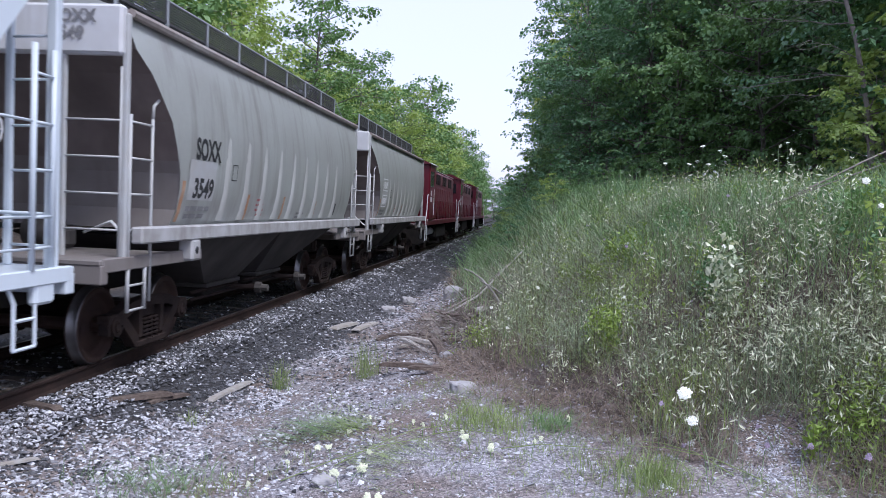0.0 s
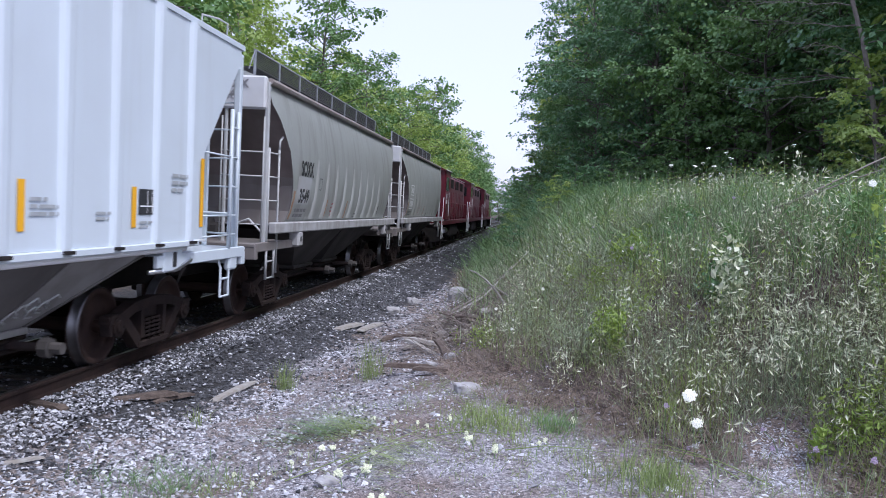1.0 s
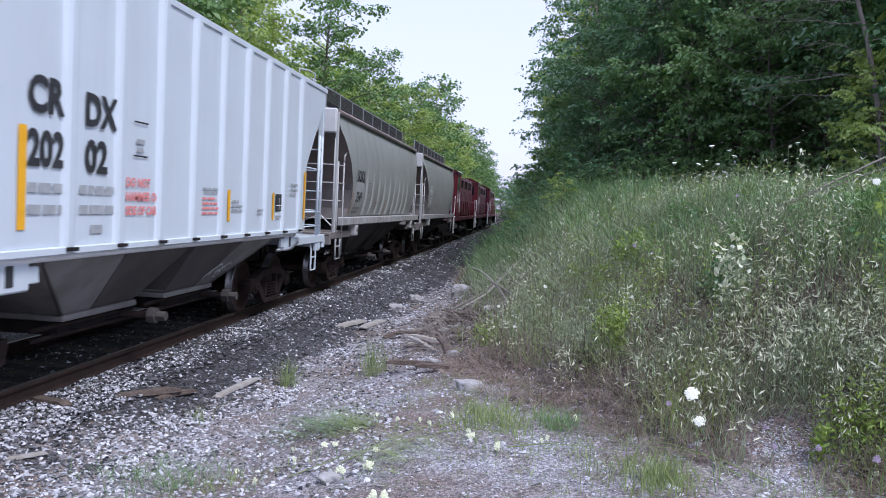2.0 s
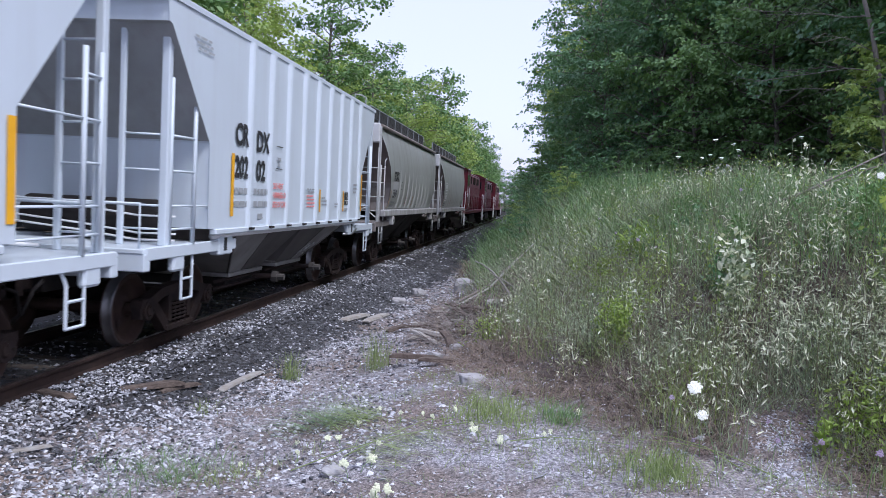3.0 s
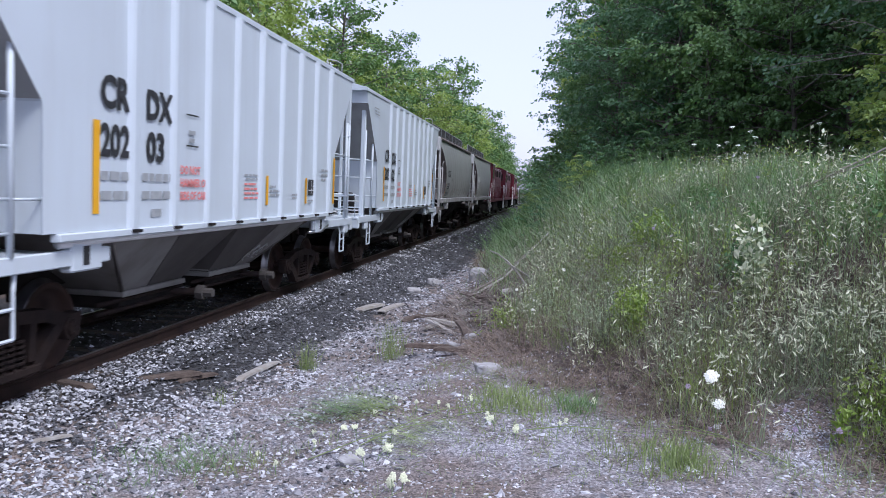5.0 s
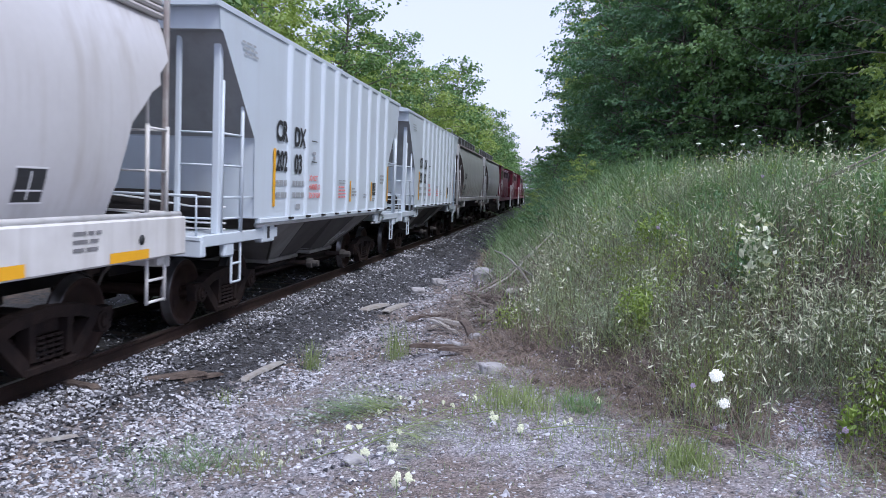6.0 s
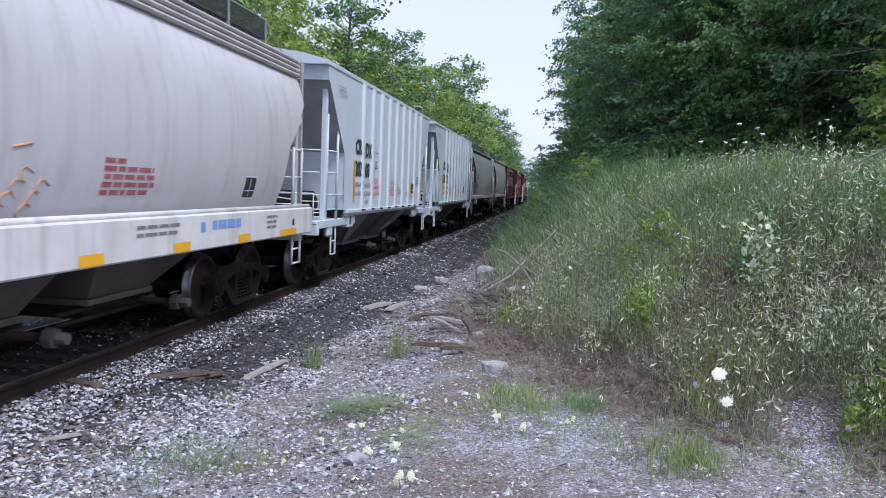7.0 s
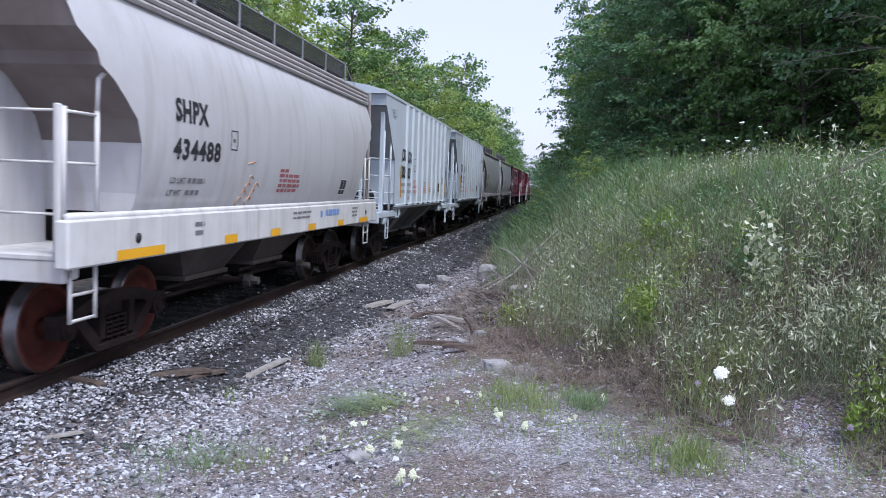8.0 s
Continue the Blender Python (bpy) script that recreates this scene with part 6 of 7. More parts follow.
# green grass over the crown of the bank and its far flank
w, s = bank_points(52000, 2.3, 8.6, 5.0, 60, 1.6, 1.3, 1)
tagged(blades("tall_grass", on_ground(w, s, -0.02), vr.uniform(0.30, 0.95, len(w)) * (0.85 + 0.3 * hash_noise(w, s, 1.3)), 0.0070 * far_wide(s), np.abs(vr.normal(0.55, 0.45, len(w))), M_GRASS, vr), "tall green grass on the crown of the bank", "grass", kind="stuff")
w, s = bank_points(16000, 0.1, 4.0, 12.0, 75, 1.5, 0.9, 2)
tagged(blades("bank_grass", on_ground(w, s, -0.02), vr.uniform(0.2, 0.6, len(w)), 0.0075 * far_wide(s), np.abs(vr.normal(0.7, 0.45, len(w))), M_GRASS_B, vr), "grey-green grass on the flank of the bank", "grass", kind="stuff")
w, s = bank_points(24000, 0.9, 4.4, 4.8, 24, 1.5, 0.6, 3)
tagged(blades("weed_grass", on_ground(w, s, -0.02), vr.uniform(0.12, 0.45, len(w)), 0.0058 * far_wide(s), np.abs(vr.normal(1.0, 0.6, len(w))), M_GRASS_B, vr), "mixed grey-green weeds on the bank", "weeds", kind="stuff")
w, s = bank_points(9000, 0.5, 3.6, 5.0, 26, 1.5, 0.45, 14)
tagged(blades("weed_grass", on_ground(w, s, -0.02), vr.uniform(0.15, 0.55, len(w)), 0.0058 * far_wide(s), np.abs(vr.normal(0.6, 0.4, len(w))), M_TUFT, vr), "yellowish green grass in clumps on the bank", "grass", kind="stuff")


def twigs(name, label, w, s, long, thick, material, rise=0.35):
    """Crooked dead twigs, three-sided, four joints each, lying and leaning on one another."""
    k = len(w)
    q = on_ground(w, s, 0.01)
    az, up_ = vr.uniform(0, 2 * np.pi, k), np.abs(vr.normal(rise, 0.35, k))
    rings = []
    for j in range(4):
        d = np.stack([np.cos(az), np.sin(az), up_], -1)
        d /= np.linalg.norm(d, axis=1)[:, None]
        sd = np.stack([-np.sin(az), np.cos(az), np.zeros(k)], -1)
        nr = np.cross(d, sd)
        for a in (0, 2.094, 4.189):
            rings.append(q + (sd * math.cos(a) + nr * math.sin(a)) * (thick * (1 - 0.26 * j))[:, None])
        q = q + d * (long / 3)[:, None]
        az, up_ = az + vr.normal(0, 0.45, k), up_ + vr.normal(-0.12, 0.3, k)
    v = np.stack(rings, 1).reshape(-1, 3)
    tri = np.array([[3 * j + a, 3 * j + (a + 1) % 3, 3 * j + 3 + (a + 1) % 3, 3 * j + 3 + a] for j in range(3) for a in range(3)])
    me = fast_mesh(name, v, (np.arange(k)[:, None, None] * 12 + tri[None]).reshape(-1, 4))
    me.materials.append(material)
    return tagged(new(name, me), label, "dead twigs", kind="stuff")


w, s = bank_points(6500, 0.1, 4.0, 5.2, 20, 1.5, 0.8, 15)
twigs("twig_tangle", "tangled grey dead twigs among the weeds", w, s, vr.uniform(0.25, 0.75, len(w)), vr.uniform(0.0018, 0.0042, len(w)) * far_wide(s), M_TWIG)
w, s = bank_points(2600, -0.3, 1.6, 5.2, 17, 1.2, 0.5, 16)
twigs("twig_litter", "brown dead stems fallen at the bank foot", w, s, vr.uniform(0.15, 0.5, len(w)), vr.uniform(0.0018, 0.004, len(w)) * far_wide(s), M_LITTER, 0.10)
w, s = 4.55 + vr.normal(0, 0.40, 500), 14.0 + vr.normal(0, 1.5, 500)
twigs("twig_litter", "grey and brown sticks heaped at the bank foot", w, s, vr.uniform(0.3, 1.0, 500), vr.uniform(0.004, 0.010, 500), M_TWIG, 0.12)
w, s = bank_points(3500, 0.5, 12.0, -14.0, 5.0, 1.0, 1.6, 9)
tagged(blades("side_grass", on_ground(w, s, -0.02), vr.uniform(0.2, 0.6, len(w)), np.full(len(w), 0.012), np.abs(vr.normal(0.5, 0.4, len(w))), M_GRASS, vr), "green grass on the low end of the bank", "grass", kind="stuff")
# long arching grass on the far flank down to the ballast
w, s = bank_points(9000, 0.1, 4.2, 15.0, 62, 1.3, 0.8, 12)
tagged(blades("reed_grass", on_ground(w, s, -0.02), vr.uniform(0.5, 1.15, len(w)) * np.clip(s / 24, 0.6, 1.15), 0.007 * far_wide(s), np.abs(vr.normal(0.85, 0.45, len(w))), M_GRASS, vr), "long arching blue-green grass beside the ballast", "grass", kind="stuff")
w, s = 7.72 + vr.normal(0, 0.17, 2600), 5.98 + vr.normal(0, 0.27, 2600)
tagged(stones("grit", on_ground(w, s, 0.0), vr.uniform(0.004, 0.013, len(w)), M_STONE, vr), "grey grit washed out at the bank foot", "gravel", kind="stuff")
# fine green growth over the near foot of the bank
w, s = 7.9 + vr.normal(0, 0.5, 2600), 6.6 + vr.normal(0, 0.55, 2600)
keep = ~bare_patch(w, s)
tagged(blades("low_grass", on_ground(w[keep], s[keep], -0.01), vr.uniform(0.06, 0.22, keep.sum()), np.full(keep.sum(), 0.006), np.abs(vr.normal(0.8, 0.5, keep.sum())), M_GRASS_B, vr), "low grey-green grass by a gritty patch", "grass", kind="stuff")
# dead stalks, thick at the foot of the bank
w, s = bank_points(30000, -0.15, 3.8, 4.8, 30, 1.6, 0.6, 4)
tagged(blades("dry_stalks", on_ground(w, s, 0.0), vr.uniform(0.10, 0.42, len(w)), 0.0045 * far_wide(s), np.abs(vr.normal(1.2, 0.8, len(w))), M_STRAW, vr), "dry brown stalks matted at the bank foot", "dead weeds", kind="stuff")
w, s = bank_points(26000, -0.35, 1.8, 5.0, 19, 1.2, 0.6, 5)
tagged(blades("litter", on_ground(w, s, 0.01), vr.uniform(0.03, 0.10, len(w)), 0.008 * far_wide(s), vr.uniform(1.5, 4.0, len(w)), M_LITTER, vr), "brown dead stems and litter on the ground", "plant litter", kind="stuff")


def leafy_weeds(name, label, w, s, high, leaves, size, stem_mat, leaf_mat, top=0.25, droop=-0.5, spread=0.06, slim=(0.12, 0.24)):
    """Upright stems with leaves set along them, all of one patch in two meshes."""
    k = len(w)
    base = on_ground(w, s, -0.01)
    az, ln = vr.uniform(0, 2 * np.pi, k), np.abs(vr.normal(0.15, 0.15, k))
    tip = base + np.stack([np.cos(az) * ln * high, np.sin(az) * ln * high, high], -1)
    u = vr.uniform(top, 1.02, (k, leaves))
    c = base[:, None] + (tip - base)[:, None] * u[..., None] + vr.normal(0, spread, (k, leaves, 3)) * np.array([1, 1, 0.4])
    c = c.reshape(-1, 3)
    o = np.concatenate([vr.normal(0, 1, (len(c), 2)), np.full((len(c), 1), 0.5)], 1)
    o /= np.linalg.norm(o, axis=1)[:, None]
    me = leaf_mesh(name, c, o, size, vr, droop, slim)
    me.materials.append(leaf_mat)
    ob = tagged(new(name, me), label, "weeds", kind="stuff")
    wd = 0.006
    sd = np.stack([-np.sin(az), np.cos(az), np.zeros(k)], -1) * wd / 2
    v = np.stack([base - sd, base + sd, tip + sd * 0.4, tip - sd * 0.4], 1).reshape(-1, 3)
    st = fast_mesh("stems", v, np.arange(4 * k).reshape(-1, 4))
    st.materials.append(stem_mat)
    link = new("stems", st)
    link.parent = ob
    return ob


w, s = bank_points(3000, 0.9, 4.3, 5.0, 32, 1.5, 0.7, 6)
leafy_weeds("leafy_weeds", "grey-green leafy weeds covering the bank", w, s, vr.uniform(0.2, 0.65, len(w)), 26, 0.036, M_STEM, M_WEEDLEAF, slim=(0.08, 0.15))
w, s = bank_points(800, 0.8, 4.4, 5.0, 20, 1.4, 0.9, 7)
leafy_weeds("podded_weeds", "weeds with pale silvery pods on the bank", w, s, vr.uniform(0.35, 0.80, len(w)), 5, 0.075, M_STEM, M_SEED, 0.55, -0.1, 0.05, (0.07, 0.12))
w, s = 8.3 + vr.normal(0, 0.75, 520), 7.3 + vr.normal(0, 0.8, 520)
keep = ~bare_patch(w, s) & (hash_noise(w, s, 0.5) > -0.1) & (s > 5.9)
leafy_weeds("podded_weeds", "pale weeds with silvery pods at the bank foot", w[keep], s[keep], vr.uniform(0.25, 0.6, keep.sum()), 8, 0.065, M_GRASS_B, M_SEED, 0.3, -0.1, 0.05, (0.07, 0.13))
w, s = bank_points(420, 1.4, 6.0, 5.5, 18, 1.3, 1.4, 8)
leafy_weeds("goldenrod", "fresh yellow-green goldenrod plants on the bank", w, s, vr.uniform(0.4, 0.8, len(w)), 26, 0.046, M_STEM, M_FRESH, 0.2)


def clump(name, label, x, y, n, radius, high, leaves, size, leaf_mat, stem_mat):
    w, s = x + vr.normal(0, radius, n), y + vr.normal(0, radius, n)
    return leafy_weeds(name, label, w, s, vr.uniform(0.6, 1.1, n) * high, leaves, size, stem_mat, leaf_mat, 0.1, -0.2, 0.05, (0.22, 0.38))


clump("green_bush", "bright green bushy weed on the bank", 6.75, 8.6, 26, 0.12, 0.52, 44, 0.045, M_FRESH, M_GRASS)
clump("green_bush", "bright green bushy weed on the bank", 7.15, 11.3, 20, 0.16, 0.50, 44, 0.055, M_FRESH, M_GRASS)
leafy_weeds("green_sapling", "yellow-green broad-leaved sapling on the bank", 8.66 + vr.normal(0, 0.07, 6), 6.3 + vr.normal(0, 0.10, 6), vr.uniform(1.15, 1.5, 6), 20, 0.075, M_STEM, M_LEAF_L, 0.72, 0.1, 0.10, (0.24, 0.36))
leafy_weeds("green_sapling", "yellow-green broad-leaved sapling on the bank", 7.92 + vr.normal(0, 0.03, 2), 5.95 + vr.normal(0, 0.03, 2), np.array([0.28, 0.22]), 12, 0.10, M_STEM, M_FRESH, 0.4, -0.3, 0.03, (0.16, 0.26))
clump("green_bush", "dark green leafy weed on the bank", 9.2, 8.6, 24, 0.22, 0.45, 34, 0.075, M_LEAF_M, M_GRASS)
clump("tall_weed", "tall pale green weed with flower spike", 7.75, 8.1, 9, 0.06, 0.80, 34, 0.07, M_WEEDLEAF, M_GRASS_B)
clump("tall_weed", "tall pale weed with silvery flower spike", 7.75, 8.1, 6, 0.05, 0.92, 24, 0.075, M_SEED, M_GRASS_B)
clump("tall_weed", "tall pale weed with silvery flower spike", 9.0, 10.4, 5, 0.08, 0.9, 14, 0.06, M_SEED, M_GRASS_B)


PATCH = [(M_WEEDLEAF, "grey-green bushy weed on the bank", 0.45, 0.034, (0.10, 0.18)), (M_FRESH, "fresh green bushy weed on the bank", 0.38, 0.042, (0.16, 0.28)),
         (M_LEAF_M, "dark green broad-leaved weed on the bank", 0.28, 0.055, (0.24, 0.38)), (M_WEEDLEAF, "tall grey-green weed on the bank", 0.62, 0.038, (0.08, 0.15)),
         (M_SEED, "weed with silvery leaves on the bank", 0.50, 0.060, (0.08, 0.14)), (M_TUFT, "feathery yellow-green weed on the bank", 0.50, 0.034, (0.07, 0.13)), (M_LEAF_D, "low dark green weed on the bank", 0.30, 0.060, (0.25, 0.4))]
for i in range(300):
    sp = 5.2 + 13 * vr.uniform(0, 1) ** 1.3
    wp = float(np.interp(sp, TOE_S, TOE_W)) + 0.5 + 5.0 * vr.uniform(0, 1)
    m, lab, hg, sz, sl = PATCH[int(vr.choice([0, 1, 2, 3, 4, 4, 5, 5, 6, 6]))]
    if m in (M_LEAF_D, M_LEAF_M) and wp < float(np.interp(sp, TOE_S, TOE_W)) + 2.2:
        m, lab, hg, sz, sl = PATCH[int(vr.choice([0, 3, 5]))]
    n = int(vr.uniform(7, 20))
    rad = vr.uniform(0.06, 0.17)
    wq, sq = wp + vr.normal(0, rad, n), sp + vr.normal(0, rad, n)
    if bare_patch(np.array([wp]), np.array([sp]))[0]:
        continue
    leafy_weeds("weed_clump", lab, wq, sq, vr.uniform(0.6, 1.15, n) * hg, 7 if m is M_SEED else 30, sz, M_STEM, m, 0.12, -0.1, 0.045, sl)


def tuft(x, y, n, radius, high, label, material, wide=0.005, lean=0.5, lie=None, long=1.4):
    w, s = x + vr.normal(0, radius, n), y + vr.normal(0, radius * long, n)
    keep = hash_noise(w + x, s, 0.16) > vr.uniform(-0.7, 0.3, n)
    w, s = w[keep], s[keep]
    n = len(w)
    ob = blades("grass_tuft", on_ground(w, s, -0.01), vr.uniform(0.35, 1.2, n) * high, np.full(n, wide), np.abs(vr.normal(lean, 0.35, n)), material, vr, lie=lie)
    return tagged(ob, label, "grass", "grass tufts on the gravel", "stuff")


tuft(2.74, 10.1, 150, 0.07, 0.42, "upright yellow-green grass tuft in gravel", M_TUFT, lean=0.2, long=1.0)
tuft(3.81, 10.4, 200, 0.09, 0.52, "upright yellow-green grass tuft in gravel", M_TUFT, lean=0.2, long=1.0)
tuft(2.42, 8.05, 80, 0.08, 0.22, "small yellow-green grass tuft in gravel", M_TUFT, lean=0.4)
tuft(3.95, 7.50, 340, 0.20, 0.11, "flattened long green grass on gravel", M_GRASS, 0.006, 4.5, math.pi, 0.8)
tuft(4.35, 7.35, 220, 0.16, 0.10, "flattened long green grass on gravel", M_TUFT, 0.006, 4.5, 2.9, 0.8)
tuft(4.85, 6.35, 360, 0.19, 0.10, "flattened long green grass on dirt", M_TUFT, 0.005, 3.0, 3.3)
tuft(5.40, 7.20, 560, 0.17, 0.20, "low yellow-green grass tuft on dirt", M_TUFT, 0.006)
tuft(5.75, 7.00, 420, 0.17, 0.17, "low yellow-green grass tuft on dirt", M_TUFT, 0.006)
tuft(6.13, 6.95, 260, 0.10, 0.20, "low green grass tuft on dirt", M_GRASS, 0.006)
tuft(5.62, 6.35, 300, 0.28, 0.09, "sparse low grass on dirt", M_TUFT, 0.005, 0.8)
tuft(2.65, 6.15, 420, 0.24, 0.20, "low green grass on pale gravel", M_GRASS, 0.006, 0.9)
tuft(3.05, 6.45, 180, 0.17, 0.20, "low green grass on pale gravel", M_GRASS, 0.006, 0.9)
tuft(3.35, 6.25, 130, 0.12, 0.16, "small yellow-green grass tuft in gravel", M_TUFT, 0.005, 0.6)
tuft(6.77, 5.60, 480, 0.13, 0.20, "low green grass tuft on dirt", M_TUFT, 0.006)
tuft(6.50, 5.95, 380, 0.20, 0.13, "low green grass tuft on dirt", M_TUFT, 0.005)
tuft(6.35, 6.5, 300, 0.22, 0.10, "low grey-green grass on dirt", M_GRASS_B, 0.005)
tuft(5.3, 5.6, 130, 0.3, 0.09, "sparse low grass on dirt", M_GRASS_B, 0.005, 0.8)
tuft(3.4, 8.6, 120, 0.25, 0.10, "sparse low grass on gravel", M_GRASS_B, 0.004, 0.8)
tuft(4.9, 9.2, 200, 0.3, 0.12, "sparse low grass on dirt", M_TUFT, 0.004, 0.8)
tuft(5.25, 8.2, 160, 0.2, 0.14, "sparse low grass on dirt", M_TUFT, 0.004, 0.8)
tuft(8.25, 5.8, 350, 0.25, 0.26, "green grass at the bank foot", M_TUFT, 0.006, 0.5)
tuft(7.35, 6.9, 420, 0.22, 0.32, "fine green fennel-like weed at bank foot", M_FRESH, 0.004, 0.5)
tuft(7.05, 6.75, 320, 0.18, 0.28, "fine green weed at bank foot", M_TUFT, 0.004, 0.5)
tuft(8.9, 6.6, 300, 0.35, 0.28, "green grass at the bank foot", M_GRASS, 0.006, 0.5)
# thin low grass over the trodden dirt
w, s = scatter(9000, 3.6, 8.4, 4.6, 9.5)
keep = (hash_noise(w + 3, s, 0.55) + 0.6 * hash_noise(w, s + 7, 0.17) > vr.uniform(-0.2, 0.9, len(w))) & (bank_in(w, s) < 0.5) & (w > 3.4 + 0.4 * hash_noise(s, w, 0.6))
w, s = w[keep], s[keep]
tagged(blades("thin_grass", on_ground(w, s, -0.005), vr.uniform(0.025, 0.11, len(w)), np.full(len(w), 0.0045), np.abs(vr.normal(1.0, 0.6, len(w))), M_TUFT, vr), "thin low grass growing through trodden dirt", "grass", kind="stuff")
# long stalks lying over the dirt
for x, y, lie, lng in ((4.35, 6.35, 0.5, 1.0), (3.95, 6.2, 0.25, 1.2), (5.1, 6.75, -0.5, 0.9), (5.7, 6.3, -0.2, 0.9), (7.35, 5.75, 2.3, 0.9), (7.55, 5.65, 2.5, 1.1)):
    z = [float(ground_z(x + math.cos(lie) * lng * u, y + math.sin(lie) * lng * u)) + hgt for u, hgt in ((0, 0.01), (0.35, 0.07), (0.7, 0.09), (1, 0.07))]
    stick("fallen_stalk", "long thin green stalk lying on the dirt", [(x + math.cos(lie) * lng * u, y + math.sin(lie) * lng * u + 0.03 * math.sin(5 * u), q) for u, q in zip((0, 0.35, 0.7, 1), z)], 0.005, M_TUFT)


def wild_carrot(x, y, high, lean_x, lean_y, rad, label="white flat-topped wild carrot flower on thin stem", petals=None, flop=0.0, flat=False):
    """A thin stem with a flat umbel of many small florets."""
    root = new("wild_carrot")
    z0 = float(ground_z(x, y))
    bm = bmesh.new()
    top = Vector((lean_x, lean_y, high))
    tube(bm, [(0, 0, -0.02), (lean_x * 0.35, lean_y * 0.35, high * 0.55), tuple(top)], [0.0035, 0.003, 0.002], 4)
    part("stem", bm, M_GRASS, root)
    bm = bmesh.new()
    r = random.Random(int(x * 100 + y * 10))
    ax = Vector((r.uniform(-0.6, 0.6) - flop * r.uniform(-1, 1), r.uniform(-1.6, -0.7), 0.75 - flop * 0.5)).normalized()
    if flat:
        ax = Vector((r.uniform(-0.25, 0.25), r.uniform(-0.4, 0.0), 1)).normalized()
    gap, gap2 = r.uniform(0, 6.28), r.uniform(0.25, 0.9)
    u = ax.orthogonal().normalized()
    v = ax.cross(u)
    n = max(14, int(52 * (rad / 0.045)))
    for i in range(n):
        a = i * 2.4
        if flop and math.cos(a - gap) > gap2 and i > 4:
            continue
        rr = rad * math.sqrt((i + 0.5) / n) * (0.92 + 0.07 * math.cos(7 * a + x * 9) + r.uniform(-0.10, 0.10))
        c = top + u * rr * math.cos(a) + v * rr * math.sin(a) + ax * (0.012 - 3 * rr * rr + r.uniform(-0.003, 0.003))
        s = rad * r.uniform(0.18, 0.30)
        ring = [bm.verts.new(c + (u * math.cos(b) + v * math.sin(b)) * s * (1.0 if k % 2 else 0.75) + ax * r.uniform(-0.002, 0.003)) for k, b in enumerate([j * math.pi / 3 for j in range(6)])]
        mid = bm.verts.new(c + ax * 0.005)
        for k in range(6):
            bm.faces.new((ring[k], ring[(k + 1) % 6], mid))
    for i in range(10):
        a = i * 0.628
        tube(bm, [tuple(top - ax * 0.03), tuple(top + u * rad * 0.6 * math.cos(a) + v * rad * 0.6 * math.sin(a))], 0.0012, 3, False)
    part("umbel", bm, petals or M_PETAL, root)
    root.matrix_basis = pose(x, y, z0)
    return tagged(root, label, "flower", "white flowers")


wild_carrot(7.10, 6.00, 0.49, -0.05, 0.10, 0.050)
wild_carrot(7.12, 5.45, 0.45, -0.12, 0.10, 0.036)
wild_carrot(8.75, 7.2, 1.05, -0.05, 0.05, 0.034)
wild_carrot(8.70, 7.0, 0.95, 0.05, 0.05, 0.028)
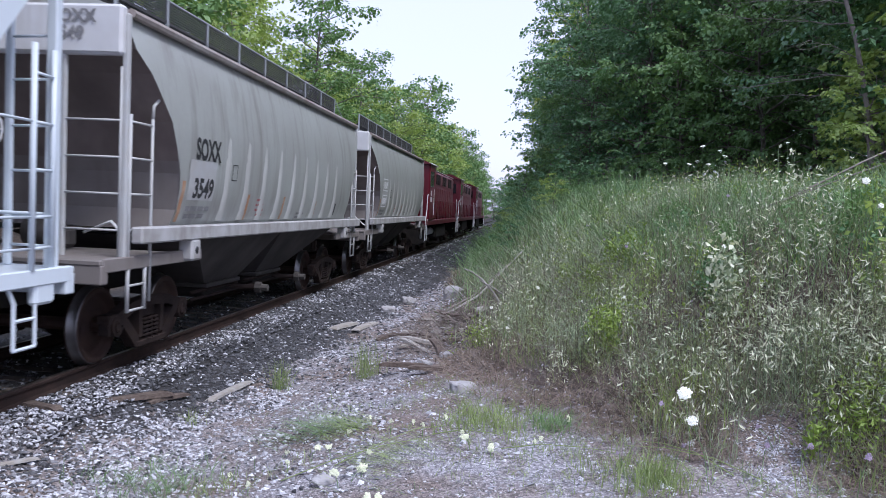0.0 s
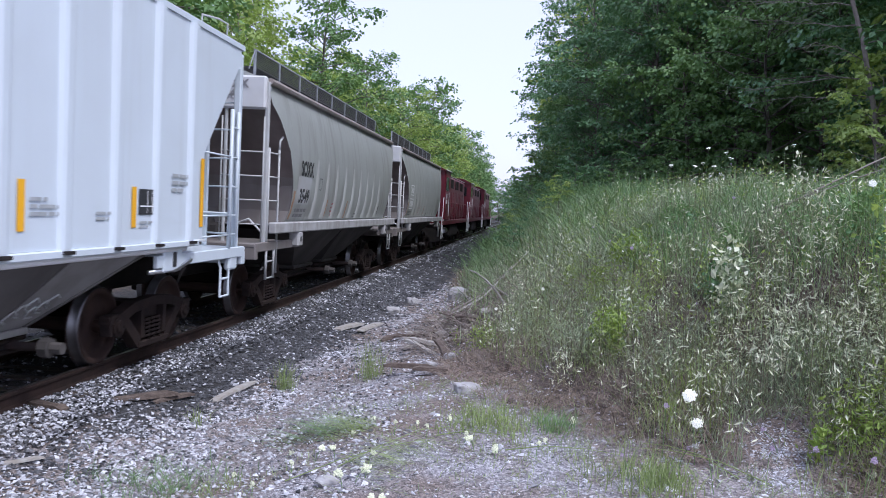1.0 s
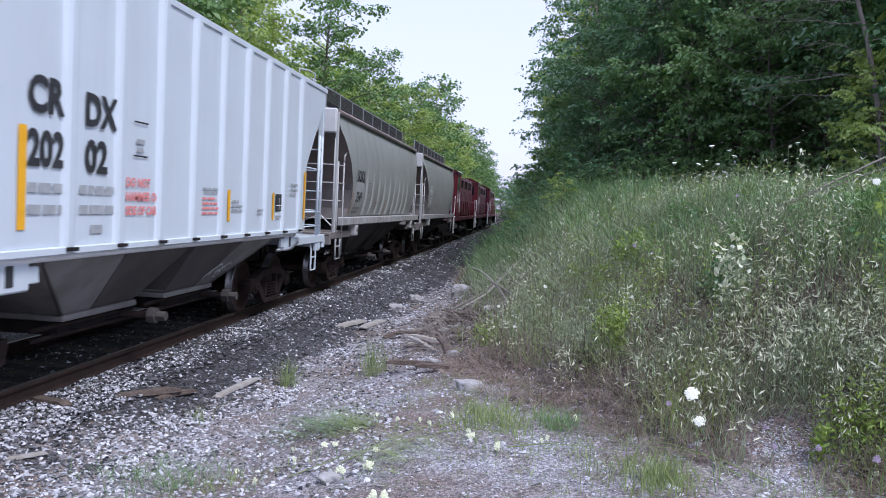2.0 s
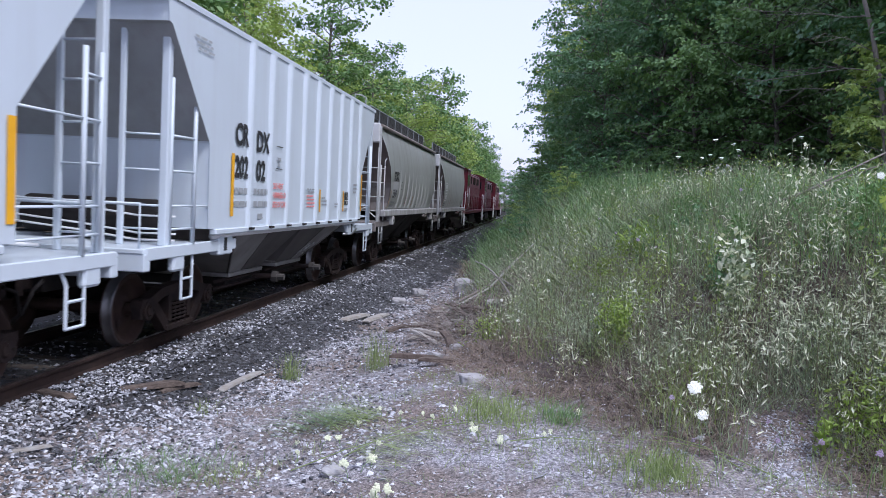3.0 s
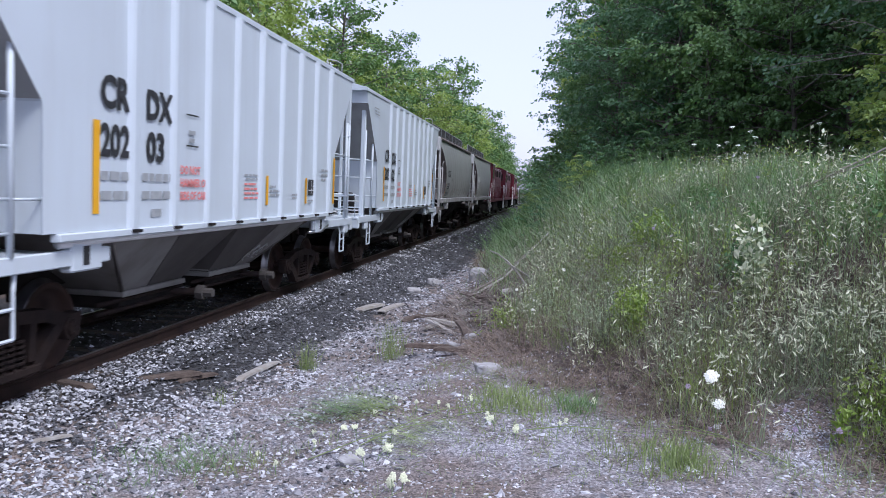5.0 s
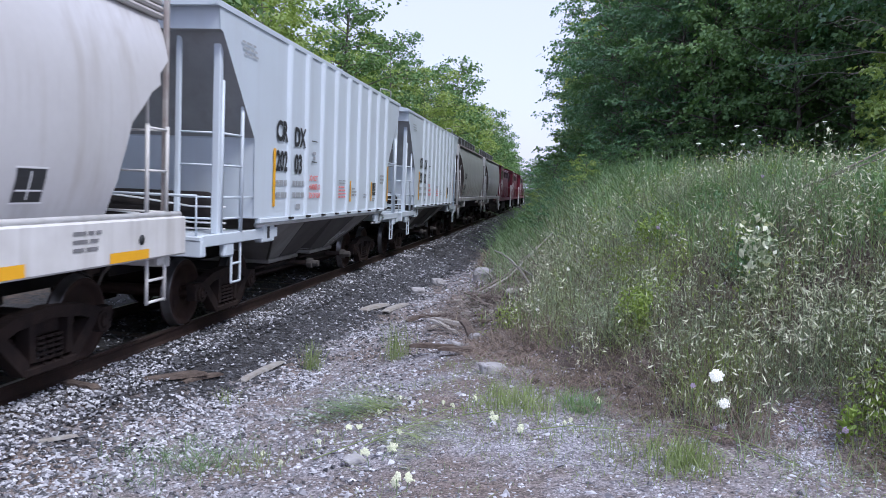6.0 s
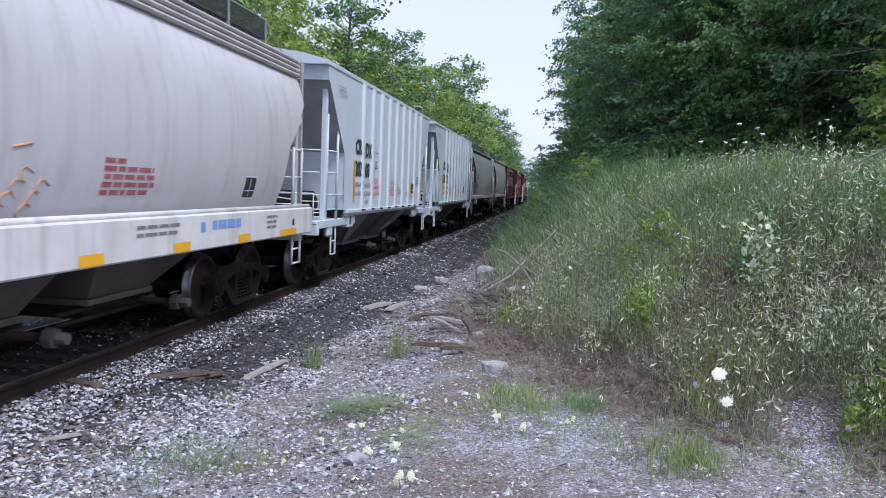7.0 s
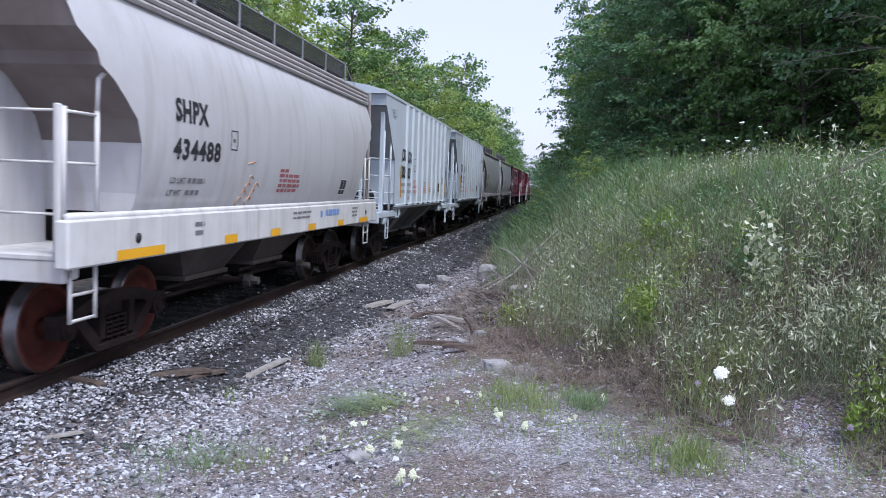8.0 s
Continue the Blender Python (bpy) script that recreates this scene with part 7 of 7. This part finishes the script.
# trampled cream umbels over the dirt
for i, (x, y) in enumerate(((4.26, 7.28), (4.45, 7.5), (4.68, 7.18), (4.83, 7.16), (5.0, 6.9), (5.15, 7.11), (5.34, 6.63), (5.44, 6.48), (5.6, 6.25), (5.92, 6.35), (6.04, 6.49), (6.17, 7.05), (4.58, 6.51),
                            (4.55, 6.1), (4.48, 6.04), (4.62, 6.12), (4.24, 6.75), (4.06, 6.82), (3.7, 7.06), (3.45, 6.62), (3.75, 6.08), (3.93, 6.49), (4.83, 5.37), (4.88, 5.43), (4.78, 5.40), (8.13, 5.8), (8.25, 6.2))):
    big = i in (7, 8, 13, 14, 15, 22, 23, 24)
    hgt = vr.uniform(0.05, 0.11)
    wild_carrot(x + 0.02, y - hgt * 1.9, hgt, vr.normal(0, 0.05), vr.normal(0.05, 0.04), (0.037 if big else 0.026) * vr.uniform(0.85, 1.15), "ragged cream wild carrot flower lying on dirt", M_CREAM, 0.9)
for x, y, hgt, rad in ((6.9, 6.2, 0.40, 0.022), (7.95, 5.2, 0.34, 0.024), (6.6, 5.75, 0.16, 0.016), (6.95, 5.85, 0.2, 0.016), (7.6, 5.95, 0.16, 0.02), (7.8, 5.8, 0.2, 0.024), (7.72, 6.1, 0.18, 0.018)):
    wild_carrot(x, y, hgt, vr.normal(0, 0.05), vr.normal(0, 0.05), rad, "small pink wildflower at the bank foot", M_PURPLE)
for x, y in ((8.5, 13.0), (8.7, 13.4), (8.9, 13.2), (8.6, 13.8), (8.4, 13.6), (8.0, 13.4), (9.0, 13.9), (9.9, 13.2)):
    wild_carrot(x, y, vr.uniform(0.75, 1.05), vr.normal(0, 0.06), vr.normal(0, 0.06), 0.038, "tall wild carrot flower standing over the weeds", flat=True)
for i in range(26):
    s = vr.uniform(5.5, 13)
    w = float(np.interp(s, TOE_S, TOE_W)) + vr.uniform(0.4, 4.0)
    pur = i % 3 == 0
    wild_carrot(w, s, vr.uniform(0.3, 0.7), vr.normal(0, 0.08), vr.normal(0, 0.08), vr.uniform(0.012, 0.026), "small pale purple wildflower among weeds" if pur else "small white wildflower among weeds", M_PURPLE if pur else None)

# ---------------------------------------------------------------- what moves
def motions():
    halves = [i * 0.5 for i in range(17)]
    tenths = [i * 0.1 for i in range(81)]
    for root, a in CARS:
        walk(root, [(t, pose(0, a + travel(t), 0)) for t in halves])
    for ws, y, car in WHEELSETS:
        r0 = (car * 53.0) % 360
        walk(ws, [(t, pose(0, y, WHEEL_R, r0 - math.degrees((travel(t) - travel(0)) / WHEEL_R))) for t in tenths])


motions()
